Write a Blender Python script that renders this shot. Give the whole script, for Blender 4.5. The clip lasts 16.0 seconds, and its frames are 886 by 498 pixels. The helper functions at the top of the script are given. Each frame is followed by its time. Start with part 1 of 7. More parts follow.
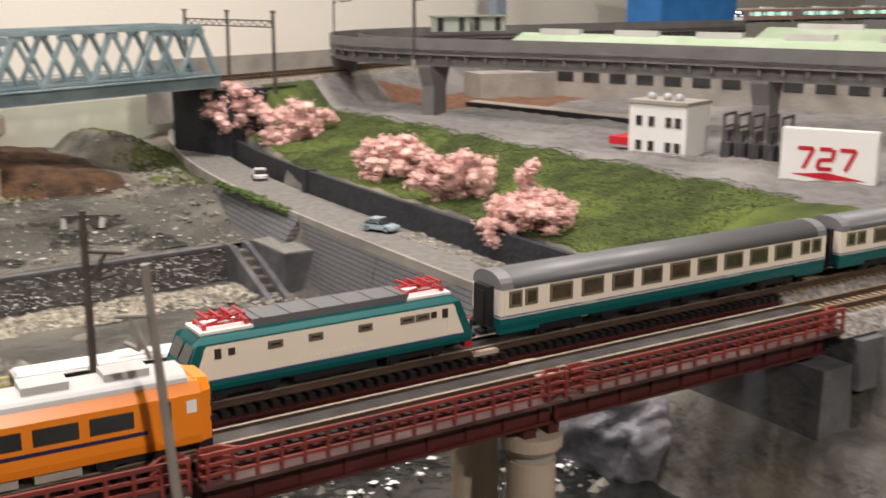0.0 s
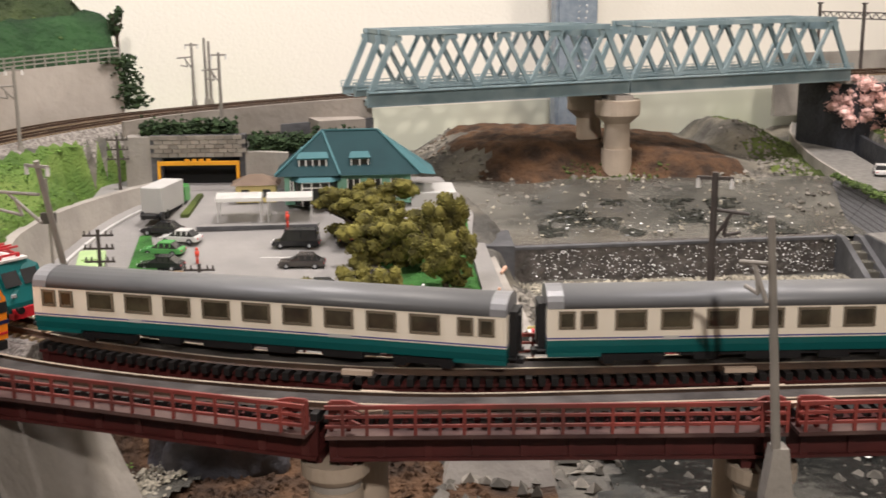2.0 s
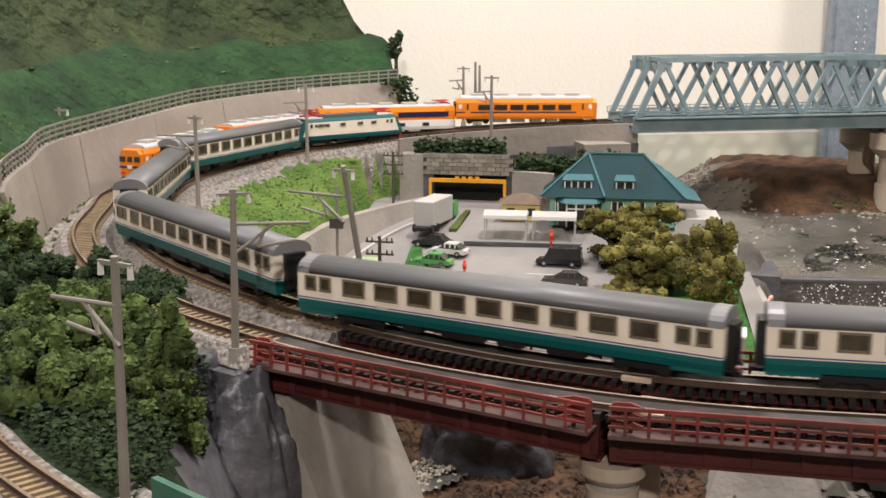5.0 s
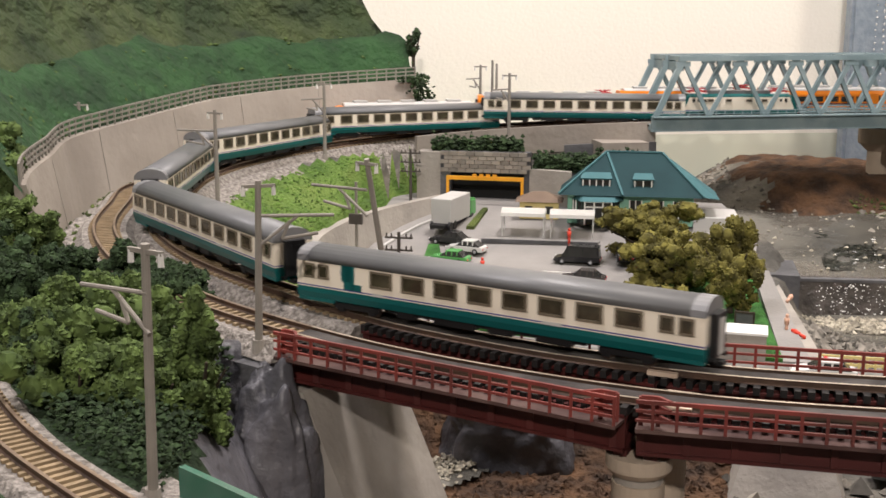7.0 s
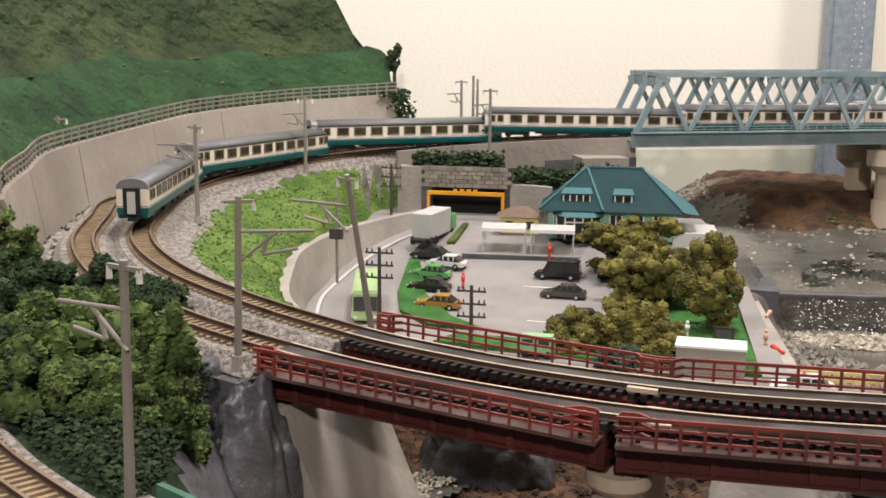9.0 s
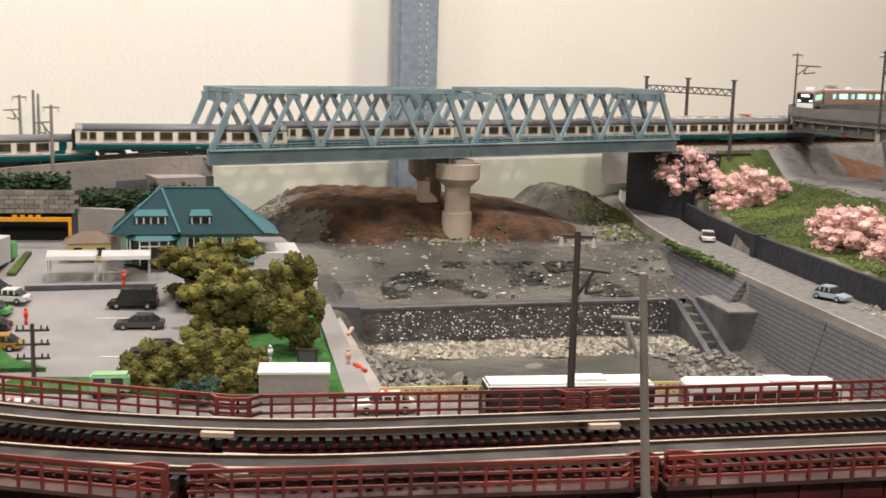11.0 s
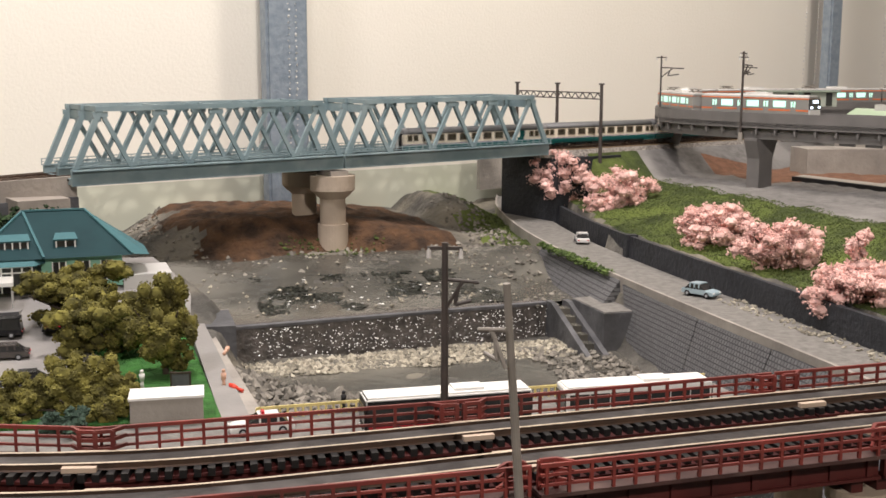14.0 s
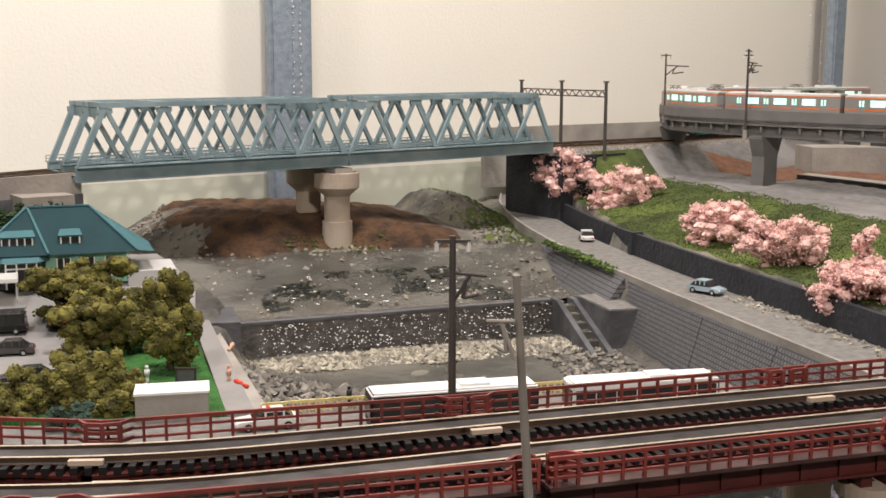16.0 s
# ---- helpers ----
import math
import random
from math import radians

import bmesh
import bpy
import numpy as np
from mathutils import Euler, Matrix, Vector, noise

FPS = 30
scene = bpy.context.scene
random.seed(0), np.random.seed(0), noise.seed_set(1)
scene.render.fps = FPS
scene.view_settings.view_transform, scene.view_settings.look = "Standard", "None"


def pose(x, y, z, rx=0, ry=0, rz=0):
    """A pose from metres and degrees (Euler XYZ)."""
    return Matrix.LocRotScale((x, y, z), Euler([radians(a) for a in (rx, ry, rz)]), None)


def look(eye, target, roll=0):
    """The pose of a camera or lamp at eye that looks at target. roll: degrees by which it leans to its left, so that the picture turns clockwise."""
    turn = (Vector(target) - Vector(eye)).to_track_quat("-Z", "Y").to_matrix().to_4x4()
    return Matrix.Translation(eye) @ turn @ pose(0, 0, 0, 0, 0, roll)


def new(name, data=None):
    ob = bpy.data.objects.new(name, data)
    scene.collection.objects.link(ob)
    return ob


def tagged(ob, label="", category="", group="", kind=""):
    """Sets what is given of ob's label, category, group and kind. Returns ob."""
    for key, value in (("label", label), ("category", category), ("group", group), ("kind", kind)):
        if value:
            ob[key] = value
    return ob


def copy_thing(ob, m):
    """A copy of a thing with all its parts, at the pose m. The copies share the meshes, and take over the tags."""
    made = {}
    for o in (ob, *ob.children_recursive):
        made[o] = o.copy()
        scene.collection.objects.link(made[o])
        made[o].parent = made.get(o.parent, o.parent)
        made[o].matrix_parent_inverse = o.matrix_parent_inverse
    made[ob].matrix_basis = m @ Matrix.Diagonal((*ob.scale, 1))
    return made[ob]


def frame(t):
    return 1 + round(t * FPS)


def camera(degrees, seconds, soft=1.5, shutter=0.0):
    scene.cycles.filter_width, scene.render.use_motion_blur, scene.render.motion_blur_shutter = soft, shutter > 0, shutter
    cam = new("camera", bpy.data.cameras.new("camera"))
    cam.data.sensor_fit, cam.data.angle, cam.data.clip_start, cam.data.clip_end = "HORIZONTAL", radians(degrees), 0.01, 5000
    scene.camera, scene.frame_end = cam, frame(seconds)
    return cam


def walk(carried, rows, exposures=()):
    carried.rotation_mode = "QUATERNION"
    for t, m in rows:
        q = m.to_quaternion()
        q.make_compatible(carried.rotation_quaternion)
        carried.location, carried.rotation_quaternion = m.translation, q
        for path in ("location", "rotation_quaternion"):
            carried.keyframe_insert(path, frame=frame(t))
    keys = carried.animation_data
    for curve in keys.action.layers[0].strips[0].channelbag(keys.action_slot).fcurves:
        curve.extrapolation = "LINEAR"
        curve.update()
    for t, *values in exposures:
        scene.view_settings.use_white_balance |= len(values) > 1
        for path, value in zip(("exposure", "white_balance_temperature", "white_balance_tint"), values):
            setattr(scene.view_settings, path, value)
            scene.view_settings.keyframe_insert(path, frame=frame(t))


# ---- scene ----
# a model railway layout in N gauge, built at its own small size
cam = camera(43.05, 16.0, soft=1.6, shutter=0.25)
PATH = [
    (0, 0.00714, 0.01604, 0.18603, -32.231, -13.070, -0.004),
    (0.5, 0.00634, 0.01153, 0.18628, -21.636, -12.622, -0.473),
    (1, 0.00348, 0.00377, 0.18220, -13.226, -14.330, -0.548),
    (1.5, -0.00192, -0.00961, 0.18345, -5.927, -13.685, -1.247),
    (2, -0.00916, -0.01630, 0.18152, -1.432, -13.031, -0.538),
    (2.5, -0.01772, -0.02657, 0.18082, 4.046, -12.428, -0.027),
    (3, -0.01996, -0.03110, 0.18059, 8.674, -11.671, -0.224),
    (3.5, -0.02249, -0.03323, 0.17941, 10.336, -11.556, 0.030),
    (4, -0.02231, -0.03494, 0.17949, 10.836, -11.518, -0.033),
    (6.5, -0.02846, -0.03527, 0.17463, 11.331, -11.409, 0.235),
    (7, -0.02914, -0.03564, 0.17459, 11.565, -11.387, 0.286),
    (7.5, -0.02900, -0.03639, 0.17458, 11.691, -11.222, 0.246),
    (8, -0.02914, -0.03643, 0.17441, 11.590, -11.153, 0.402),
    (10.5, -0.02578, -0.02100, 0.17711, -1.868, -9.651, 0.589),
    (11, -0.02196, -0.01003, 0.17759, -10.402, -9.643, 1.614),
    (11.5, -0.01897, -0.01156, 0.18017, -11.139, -9.885, 0.873),
    (12, -0.01620, -0.01044, 0.18168, -12.849, -9.805, 0.182),
    (12.5, -0.01468, -0.00767, 0.18030, -15.622, -9.359, 0.371),
    (13, -0.01453, -0.00742, 0.18037, -16.180, -9.037, 0.194),
    (13.5, -0.01457, -0.00702, 0.17959, -16.469, -9.034, 0.214),
    (14, -0.01511, -0.00711, 0.17921, -16.368, -9.153, 0.175),
    (14.5, -0.01495, -0.00734, 0.17917, -16.344, -9.138, 0.085),
    (15, -0.01546, -0.00729, 0.17841, -16.332, -9.240, 0.142),
    (15.5, -0.01594, -0.00712, 0.17765, -16.305, -9.123, 0.236),
    (16, -0.01662, -0.00561, 0.17663, -16.247, -9.151, 0.223),
]
walk(cam, [(t, pose(x, y, z, 90 + pitch, 0, yaw) @ pose(0, 0, 0, 0, 0, roll)) for t, x, y, z, yaw, pitch, roll in PATH],
     exposures=[(0.0, 0.07, 6500, 15), (2.0, 0.09, 6500, 15), (4.0, 0.06, 6500, 15), (8.0, 0.09, 6500, 15), (10.5, 0.01, 6500, 15), (16.0, -0.03, 6500, 15)])

# ---------------------------------------------------------------- light
world = bpy.data.worlds.new("room_air")
world.use_nodes = True
world.node_tree.nodes["Background"].inputs[0].default_value = (1.0, 0.93, 0.82, 1)
world.node_tree.nodes["Background"].inputs[1].default_value = 0.15
scene.world = world


def area_lamp(name, at, target, size, watts, colour):
    data = bpy.data.lights.new(name, "AREA")
    data.shape, data.size, data.energy, data.color = "DISK", size, watts, colour
    ob = new(name, data)
    ob.matrix_world = look(at, target)
    return ob




area_lamp("ceiling_spot_lamp", (0.10, 0.70, 1.25), (0.10, 0.72, 0), 0.20, 13.5, (1.0, 0.95, 0.90))
area_lamp("ceiling_spot_lamp", (-0.55, 0.30, 1.30), (-0.35, 0.6, 0), 0.25, 10.0, (1.0, 0.97, 0.97))
area_lamp("ceiling_spot_lamp", (0.80, 0.70, 1.30), (0.75, 0.85, 0), 0.25, 11.0, (1.0, 0.92, 0.81))
area_lamp("track_spot_lamp", (0.10, -1.05, 0.95), (0.10, 0.9, 0.05), 0.06, 15.0, (1.0, 0.93, 0.83))


# ---------------------------------------------------------------- materials
def material(name, base, base2=None, rough=0.7, metal=0.0, grain=60.0, bump=0.0, bump_scale=None, spec=0.4,
             emit=None, emit_power=0.0, stain=None, stain_scale=8.0, random_tint=0.0, island=False):
    m = bpy.data.materials.new(name)
    m.use_nodes = True
    nt = m.node_tree
    b = nt.nodes["Principled BSDF"]
    b.inputs["Roughness"].default_value, b.inputs["Metallic"].default_value = rough, metal
    b.inputs["Specular IOR Level"].default_value = spec
    coord = nt.nodes.new("ShaderNodeTexCoord")
    base2 = base2 or tuple(c * 0.8 for c in base)
    noise_a = nt.nodes.new("ShaderNodeTexNoise")
    noise_a.inputs["Scale"].default_value, noise_a.inputs["Detail"].default_value = grain, 6
    nt.links.new(coord.outputs["Object"], noise_a.inputs["Vector"])
    ramp = nt.nodes.new("ShaderNodeValToRGB")
    ramp.color_ramp.elements[0].position, ramp.color_ramp.elements[1].position = 0.35, 0.65
    ramp.color_ramp.elements[0].color, ramp.color_ramp.elements[1].color = (*base2, 1), (*base, 1)
    nt.links.new(noise_a.outputs["Fac"], ramp.inputs[0])
    colour = ramp.outputs[0]
    if stain:
        noise_b = nt.nodes.new("ShaderNodeTexNoise")
        noise_b.inputs["Scale"].default_value, noise_b.inputs["Detail"].default_value = stain_scale, 5
        nt.links.new(coord.outputs["Object"], noise_b.inputs["Vector"])
        ramp_b = nt.nodes.new("ShaderNodeValToRGB")
        ramp_b.color_ramp.elements[0].position, ramp_b.color_ramp.elements[1].position = 0.48, 0.66
        ramp_b.color_ramp.elements[0].color, ramp_b.color_ramp.elements[1].color = (0, 0, 0, 1), (1, 1, 1, 1)
        nt.links.new(noise_b.outputs["Fac"], ramp_b.inputs[0])
        mix = nt.nodes.new("ShaderNodeMix")
        mix.data_type = "RGBA"
        nt.links.new(ramp_b.outputs[0], mix.inputs["Factor"])
        nt.links.new(colour, mix.inputs["A"])
        mix.inputs["B"].default_value = (*stain, 1)
        colour = mix.outputs["Result"]
    if random_tint:
        if island:
            source = nt.nodes.new("ShaderNodeNewGeometry").outputs["Random Per Island"]
        else:
            source = nt.nodes.new("ShaderNodeObjectInfo").outputs["Random"]
        span = nt.nodes.new("ShaderNodeMapRange")
        span.inputs["To Min"].default_value, span.inputs["To Max"].default_value = 1 - random_tint, 1 + random_tint
        nt.links.new(source, span.inputs["Value"])
        hsv = nt.nodes.new("ShaderNodeHueSaturation")
        nt.links.new(span.outputs[0], hsv.inputs["Value"])
        nt.links.new(colour, hsv.inputs["Color"])
        colour = hsv.outputs[0]
    nt.links.new(colour, b.inputs["Base Color"])
    if bump:
        noise_c = nt.nodes.new("ShaderNodeTexNoise")
        noise_c.inputs["Scale"].default_value, noise_c.inputs["Detail"].default_value = bump_scale or grain, 8
        nt.links.new(coord.outputs["Object"], noise_c.inputs["Vector"])
        bn = nt.nodes.new("ShaderNodeBump")
        bn.inputs["Strength"].default_value, bn.inputs["Distance"].default_value = 1.0, bump
        nt.links.new(noise_c.outputs["Fac"], bn.inputs["Height"])
        nt.links.new(bn.outputs[0], b.inputs["Normal"])
    if emit:
        b.inputs["Emission Color"].default_value, b.inputs["Emission Strength"].default_value = (*emit, 1), emit_power
    return m


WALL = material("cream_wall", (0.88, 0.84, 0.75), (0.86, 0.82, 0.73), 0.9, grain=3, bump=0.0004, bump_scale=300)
# greener low wall paint, darkened further for the shade behind the truss
WALL_LOW_DIM = material("greenish_dimmed_wall_base", (0.60, 0.61, 0.50), (0.57, 0.58, 0.475), 0.9, grain=4)
# grey for unseen walls and ceiling, lowered to cut bounced light
BOUNCE_GREY = material("dimmed_unseen_wall_grey", (0.36, 0.345, 0.32), (0.34, 0.325, 0.30), 0.9, grain=4)
COLUMN = material("blue_grey_column", (0.27, 0.315, 0.36), (0.20, 0.245, 0.29), 0.45, grain=140, bump=0.0006, bump_scale=260)
BED = material("river_bed", (0.105, 0.098, 0.085), (0.05, 0.047, 0.041), 0.75, grain=45, bump=0.004, bump_scale=120, stain=(0.20, 0.18, 0.14), stain_scale=14)
BROWN = material("brown_scenery_earth", (0.12, 0.062, 0.030), (0.036, 0.021, 0.013), 0.95, grain=55, bump=0.005, bump_scale=220)
GRASS = material("static_grass", (0.125, 0.21, 0.04), (0.06, 0.12, 0.02), 0.95, grain=38, bump=0.004, bump_scale=420, stain=(0.16, 0.23, 0.05), stain_scale=22)
DARK_GRASS = material("olive_bank_grass", (0.085, 0.115, 0.026), (0.034, 0.048, 0.012), 0.95, grain=40, bump=0.004, bump_scale=520, stain=(0.13, 0.17, 0.035), stain_scale=14)
LAWN = material("bright_lawn_flock", (0.045, 0.17, 0.030), (0.022, 0.090, 0.016), 0.95, grain=70, bump=0.003, bump_scale=500)
HILL = material("painted_hill_green", (0.056, 0.078, 0.026), (0.018, 0.032, 0.011), 0.9, grain=26, bump=0.026, bump_scale=70, stain=(0.024, 0.046, 0.014), stain_scale=11)
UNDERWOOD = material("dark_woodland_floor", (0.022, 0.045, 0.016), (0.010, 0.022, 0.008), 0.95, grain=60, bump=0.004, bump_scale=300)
HILL_LOW = material("hill_foot_green", (0.022, 0.070, 0.020), (0.009, 0.032, 0.010), 0.9, grain=34, bump=0.007, bump_scale=130)
BALLAST = material("grey_ballast", (0.34, 0.31, 0.28), (0.13, 0.115, 0.10), 0.95, grain=420, bump=0.0022, bump_scale=520)
RAIL = material("rail_steel", (0.66, 0.56, 0.44), (0.52, 0.43, 0.33), 0.28, metal=0.55, grain=90)
DECK_PLATE = material("grey_track_deck_plate", (0.052, 0.046, 0.044), (0.032, 0.028, 0.027), 0.7, grain=140, bump=0.0003, bump_scale=300, stain=(0.085, 0.078, 0.074), stain_scale=45, spec=0.15)
JOINER = material("beige_rail_joiner", (0.55, 0.43, 0.33), None, 0.5)
WALKWAY = material("dusty_red_walkway", (0.075, 0.036, 0.032), (0.045, 0.022, 0.02), 0.5, grain=90, stain=(0.12, 0.075, 0.065), stain_scale=40)
RAIL_DULL = material("dull_brown_rail", (0.27, 0.20, 0.14), (0.17, 0.12, 0.085), 0.45, metal=0.4, grain=90)
RAIL_SIDE = material("rusty_rail_web", (0.10, 0.06, 0.04), (0.06, 0.04, 0.03), 0.6, metal=0.3, grain=120)
SLEEPER = material("black_plastic_sleeper", (0.02, 0.019, 0.018), (0.013, 0.012, 0.012), 0.45, grain=150)
SLEEPER_TAN = material("tan_sleeper", (0.30, 0.22, 0.13), (0.20, 0.145, 0.085), 0.8, grain=150)
BRIDGE_DECK = material("dark_bridge_deck", (0.055, 0.047, 0.042), (0.03, 0.026, 0.024), 0.75, spec=0.15, grain=90, stain=(0.10, 0.085, 0.07), stain_scale=40)
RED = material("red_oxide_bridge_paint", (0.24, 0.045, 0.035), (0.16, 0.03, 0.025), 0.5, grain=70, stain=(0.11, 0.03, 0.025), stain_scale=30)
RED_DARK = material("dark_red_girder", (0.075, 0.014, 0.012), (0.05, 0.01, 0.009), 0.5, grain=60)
TRUSS = material("blue_grey_truss_paint", (0.225, 0.305, 0.325), (0.175, 0.245, 0.265), 0.5, grain=50, stain=(0.27, 0.34, 0.355), stain_scale=25)
CONCRETE = material("grey_concrete", (0.36, 0.33, 0.29), (0.29, 0.265, 0.235), 0.85, grain=40, bump=0.0006, bump_scale=300, stain=(0.22, 0.20, 0.18), stain_scale=18)
CONCRETE_WARM = material("beige_concrete", (0.45, 0.37, 0.29), (0.38, 0.31, 0.24), 0.85, grain=35, bump=0.0004, bump_scale=300)
CONCRETE_DARK = material("dark_grey_masonry", (0.115, 0.115, 0.12), (0.07, 0.07, 0.075), 0.8, grain=70, bump=0.0008, bump_scale=260, stain=(0.05, 0.05, 0.052), stain_scale=20)
RETAINING = material("weathered_retaining_wall", (0.38, 0.34, 0.295), (0.31, 0.275, 0.235), 0.9, grain=22, bump=0.0008, bump_scale=160, stain=(0.25, 0.22, 0.19), stain_scale=7)
ROCK = material("grey_plaster_rock", (0.105, 0.103, 0.115), (0.050, 0.050, 0.057), 0.36, grain=26, bump=0.005, bump_scale=60, stain=(0.18, 0.172, 0.185), stain_scale=16)
ASPHALT = material("grey_car_park_asphalt", (0.27, 0.255, 0.24), (0.22, 0.21, 0.20), 0.85, grain=30, bump=0.0003, bump_scale=400, stain=(0.20, 0.19, 0.18), stain_scale=9)
ROAD = material("grey_gravel_road", (0.20, 0.19, 0.175), (0.135, 0.128, 0.117), 0.9, grain=160, bump=0.0008, bump_scale=300)
GROUND_GREY = material("grey_scatter_ground", (0.175, 0.167, 0.16), (0.12, 0.114, 0.108), 0.95, grain=120, bump=0.001, bump_scale=420, stain=(0.225, 0.215, 0.205), stain_scale=12)
RUST_EARTH = material("rust_brown_earth", (0.19, 0.095, 0.058), (0.12, 0.062, 0.038), 0.95, grain=120, bump=0.001, bump_scale=400)
DARK_WALL = material("charcoal_bank_wall", (0.028, 0.03, 0.036), (0.018, 0.019, 0.023), 0.7, grain=80, bump=0.0012, bump_scale=240)
WEIR = material("wet_weir_face", (0.13, 0.115, 0.105), (0.07, 0.062, 0.058), 0.22, grain=120, bump=0.0025, bump_scale=330, spec=0.8)
STONE = material("river_pebble", (0.22, 0.20, 0.17), (0.14, 0.128, 0.108), 0.8, grain=200, random_tint=0.55, island=True)
STONE_PALE = material("pale_river_stone", (0.36, 0.33, 0.26), (0.25, 0.225, 0.175), 0.75, grain=200, random_tint=0.45, island=True)
POLE = material("grey_mast_paint", (0.27, 0.245, 0.215), (0.22, 0.20, 0.175), 0.6, grain=80)
POLE_DARK = material("dark_brown_mast", (0.075, 0.062, 0.055), (0.05, 0.042, 0.038), 0.6, grain=80)
INSULATOR = material("white_insulator", (0.75, 0.73, 0.70), None, 0.4)
BARK = material("dark_brown_bark", (0.06, 0.045, 0.03), (0.035, 0.026, 0.018), 0.9, grain=200)
LEAF_OLIVE = material("olive_foam_foliage", (0.185, 0.165, 0.038), (0.050, 0.045, 0.010), 0.95, grain=110, random_tint=0.32, island=True)
LEAF_GREEN = material("mid_green_foam_foliage", (0.100, 0.148, 0.040), (0.034, 0.056, 0.014), 0.95, grain=110, random_tint=0.35, island=True)
LEAF_DARK = material("dark_green_foam_foliage", (0.032, 0.058, 0.021), (0.013, 0.027, 0.009), 0.95, grain=160, random_tint=0.4, island=True)
LEAF_BLUE = material("blue_green_foam_foliage", (0.050, 0.085, 0.060), (0.028, 0.05, 0.036), 0.95, grain=160, random_tint=0.3, island=True)
BLOSSOM = material("pink_cherry_blossom_flock", (0.80, 0.53, 0.48), (0.62, 0.38, 0.34), 0.95, grain=150, random_tint=0.28, island=True)
CREAM = material("cream_coach_paint", (0.80, 0.73, 0.61), (0.78, 0.71, 0.59), 0.38, grain=20)
TEAL = material("teal_coach_paint", (0.004, 0.105, 0.105), (0.004, 0.09, 0.09), 0.3, grain=20)
BLUE_LINE = material("dark_blue_stripe", (0.06, 0.06, 0.25), None, 0.4)
ROOF_GREY = material("grey_coach_roof", (0.13, 0.132, 0.135), (0.11, 0.113, 0.116), 0.42, grain=30)
ROOF_END = material("pale_grey_roof_end", (0.20, 0.20, 0.205), None, 0.4)
SILVER = material("silver_roof_end", (0.40, 0.41, 0.42), None, 0.35)
BLACK = material("black_underframe", (0.012, 0.012, 0.013), (0.008, 0.008, 0.009), 0.5, grain=90)
WINDOW = material("dark_coach_glazing", (0.075, 0.065, 0.040), (0.025, 0.022, 0.016), 0.10, grain=110, spec=0.7)
FRAME = material("bronze_window_frame", (0.17, 0.14, 0.10), None, 0.35)
ORANGE = material("orange_train_paint", (0.82, 0.235, 0.015), (0.78, 0.22, 0.014), 0.32, grain=20)
NAVY = material("navy_stripe", (0.02, 0.02, 0.075), None, 0.35)
WHITE = material("white_paint", (0.78, 0.77, 0.74), (0.74, 0.73, 0.70), 0.4, grain=20)
LIGHT_GREY = material("light_grey_roof", (0.50, 0.49, 0.47), (0.44, 0.43, 0.415), 0.5, grain=30)
PANTO = material("red_pantograph", (0.50, 0.03, 0.04), (0.40, 0.025, 0.03), 0.4, grain=40)
BUFFER_RED = material("red_buffer_beam", (0.55, 0.02, 0.03), None, 0.4)
LIT = material("lit_train_window", (0.55, 0.85, 0.75), None, 0.3, emit=(0.55, 1.0, 0.80), emit_power=0.85)
HEADLAMP = material("lit_headlamp", (0.8, 0.9, 1.0), None, 0.3, emit=(0.75, 0.88, 1.0), emit_power=4.0)
STEEL_TRAIN = material("stainless_train_side", (0.34, 0.34, 0.325), (0.30, 0.30, 0.29), 0.38, metal=0.4, grain=20)
VERMILION = material("vermilion_stripe", (0.75, 0.20, 0.07), None, 0.4)
VIADUCT = material("grey_viaduct_plastic", (0.17, 0.16, 0.155), (0.135, 0.13, 0.125), 0.6, grain=40)
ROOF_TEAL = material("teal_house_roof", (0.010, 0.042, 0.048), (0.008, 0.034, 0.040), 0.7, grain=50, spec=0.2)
# brighter copy of the roof teal paints in the better lit faces
ROOF_TEAL_LIT = material("lit_teal_roof_face", (0.060, 0.150, 0.165), (0.050, 0.130, 0.145), 0.7, grain=50, spec=0.2)
MINT = material("mint_house_wall", (0.22, 0.44, 0.33), (0.19, 0.40, 0.30), 0.7, grain=40)
GLASS = material("dark_window_glass", (0.04, 0.04, 0.04), (0.025, 0.025, 0.025), 0.1, spec=0.7)
YELLOW = material("pale_yellow_fence", (0.72, 0.60, 0.25), (0.66, 0.54, 0.22), 0.6)
ORANGE_BAR = material("orange_height_gauge", (0.80, 0.36, 0.02), None, 0.5)
BRICK_GREY = material("grey_portal_block", (0.26, 0.235, 0.20), (0.19, 0.17, 0.145), 0.85, grain=90, random_tint=0.25)
DARK = material("painted_tunnel_dark", (0.01, 0.01, 0.01), None, 0.9)
TABLE = material("dark_baseboard", (0.05, 0.045, 0.04), None, 0.9)


def water_material():
    m = material("resin_river_water", (0.10, 0.095, 0.082), (0.055, 0.053, 0.046), 0.2, grain=10, bump=0.0011, bump_scale=60,
                 stain=(0.155, 0.145, 0.122), stain_scale=7, spec=0.6)
    return m


WATER = water_material()
# near-black tone carries the shade under the girder bridge in its colour
SHADED_WATER = material("bridge_shaded_water", (0.016, 0.017, 0.016), (0.009, 0.010, 0.009), 0.12, grain=14, bump=0.0014, bump_scale=90, spec=0.6)


# ---------------------------------------------------------------- mesh helpers
def link_mesh(name, bm, mat, smooth=False):
    bmesh.ops.recalc_face_normals(bm, faces=bm.faces)
    me = bpy.data.meshes.new(name)
    bm.to_mesh(me)
    bm.free()
    for one in (mat if isinstance(mat, (list, tuple)) else [mat]):
        me.materials.append(one)
    if smooth:
        for p in me.polygons:
            p.use_smooth = True
    return new(name, me)


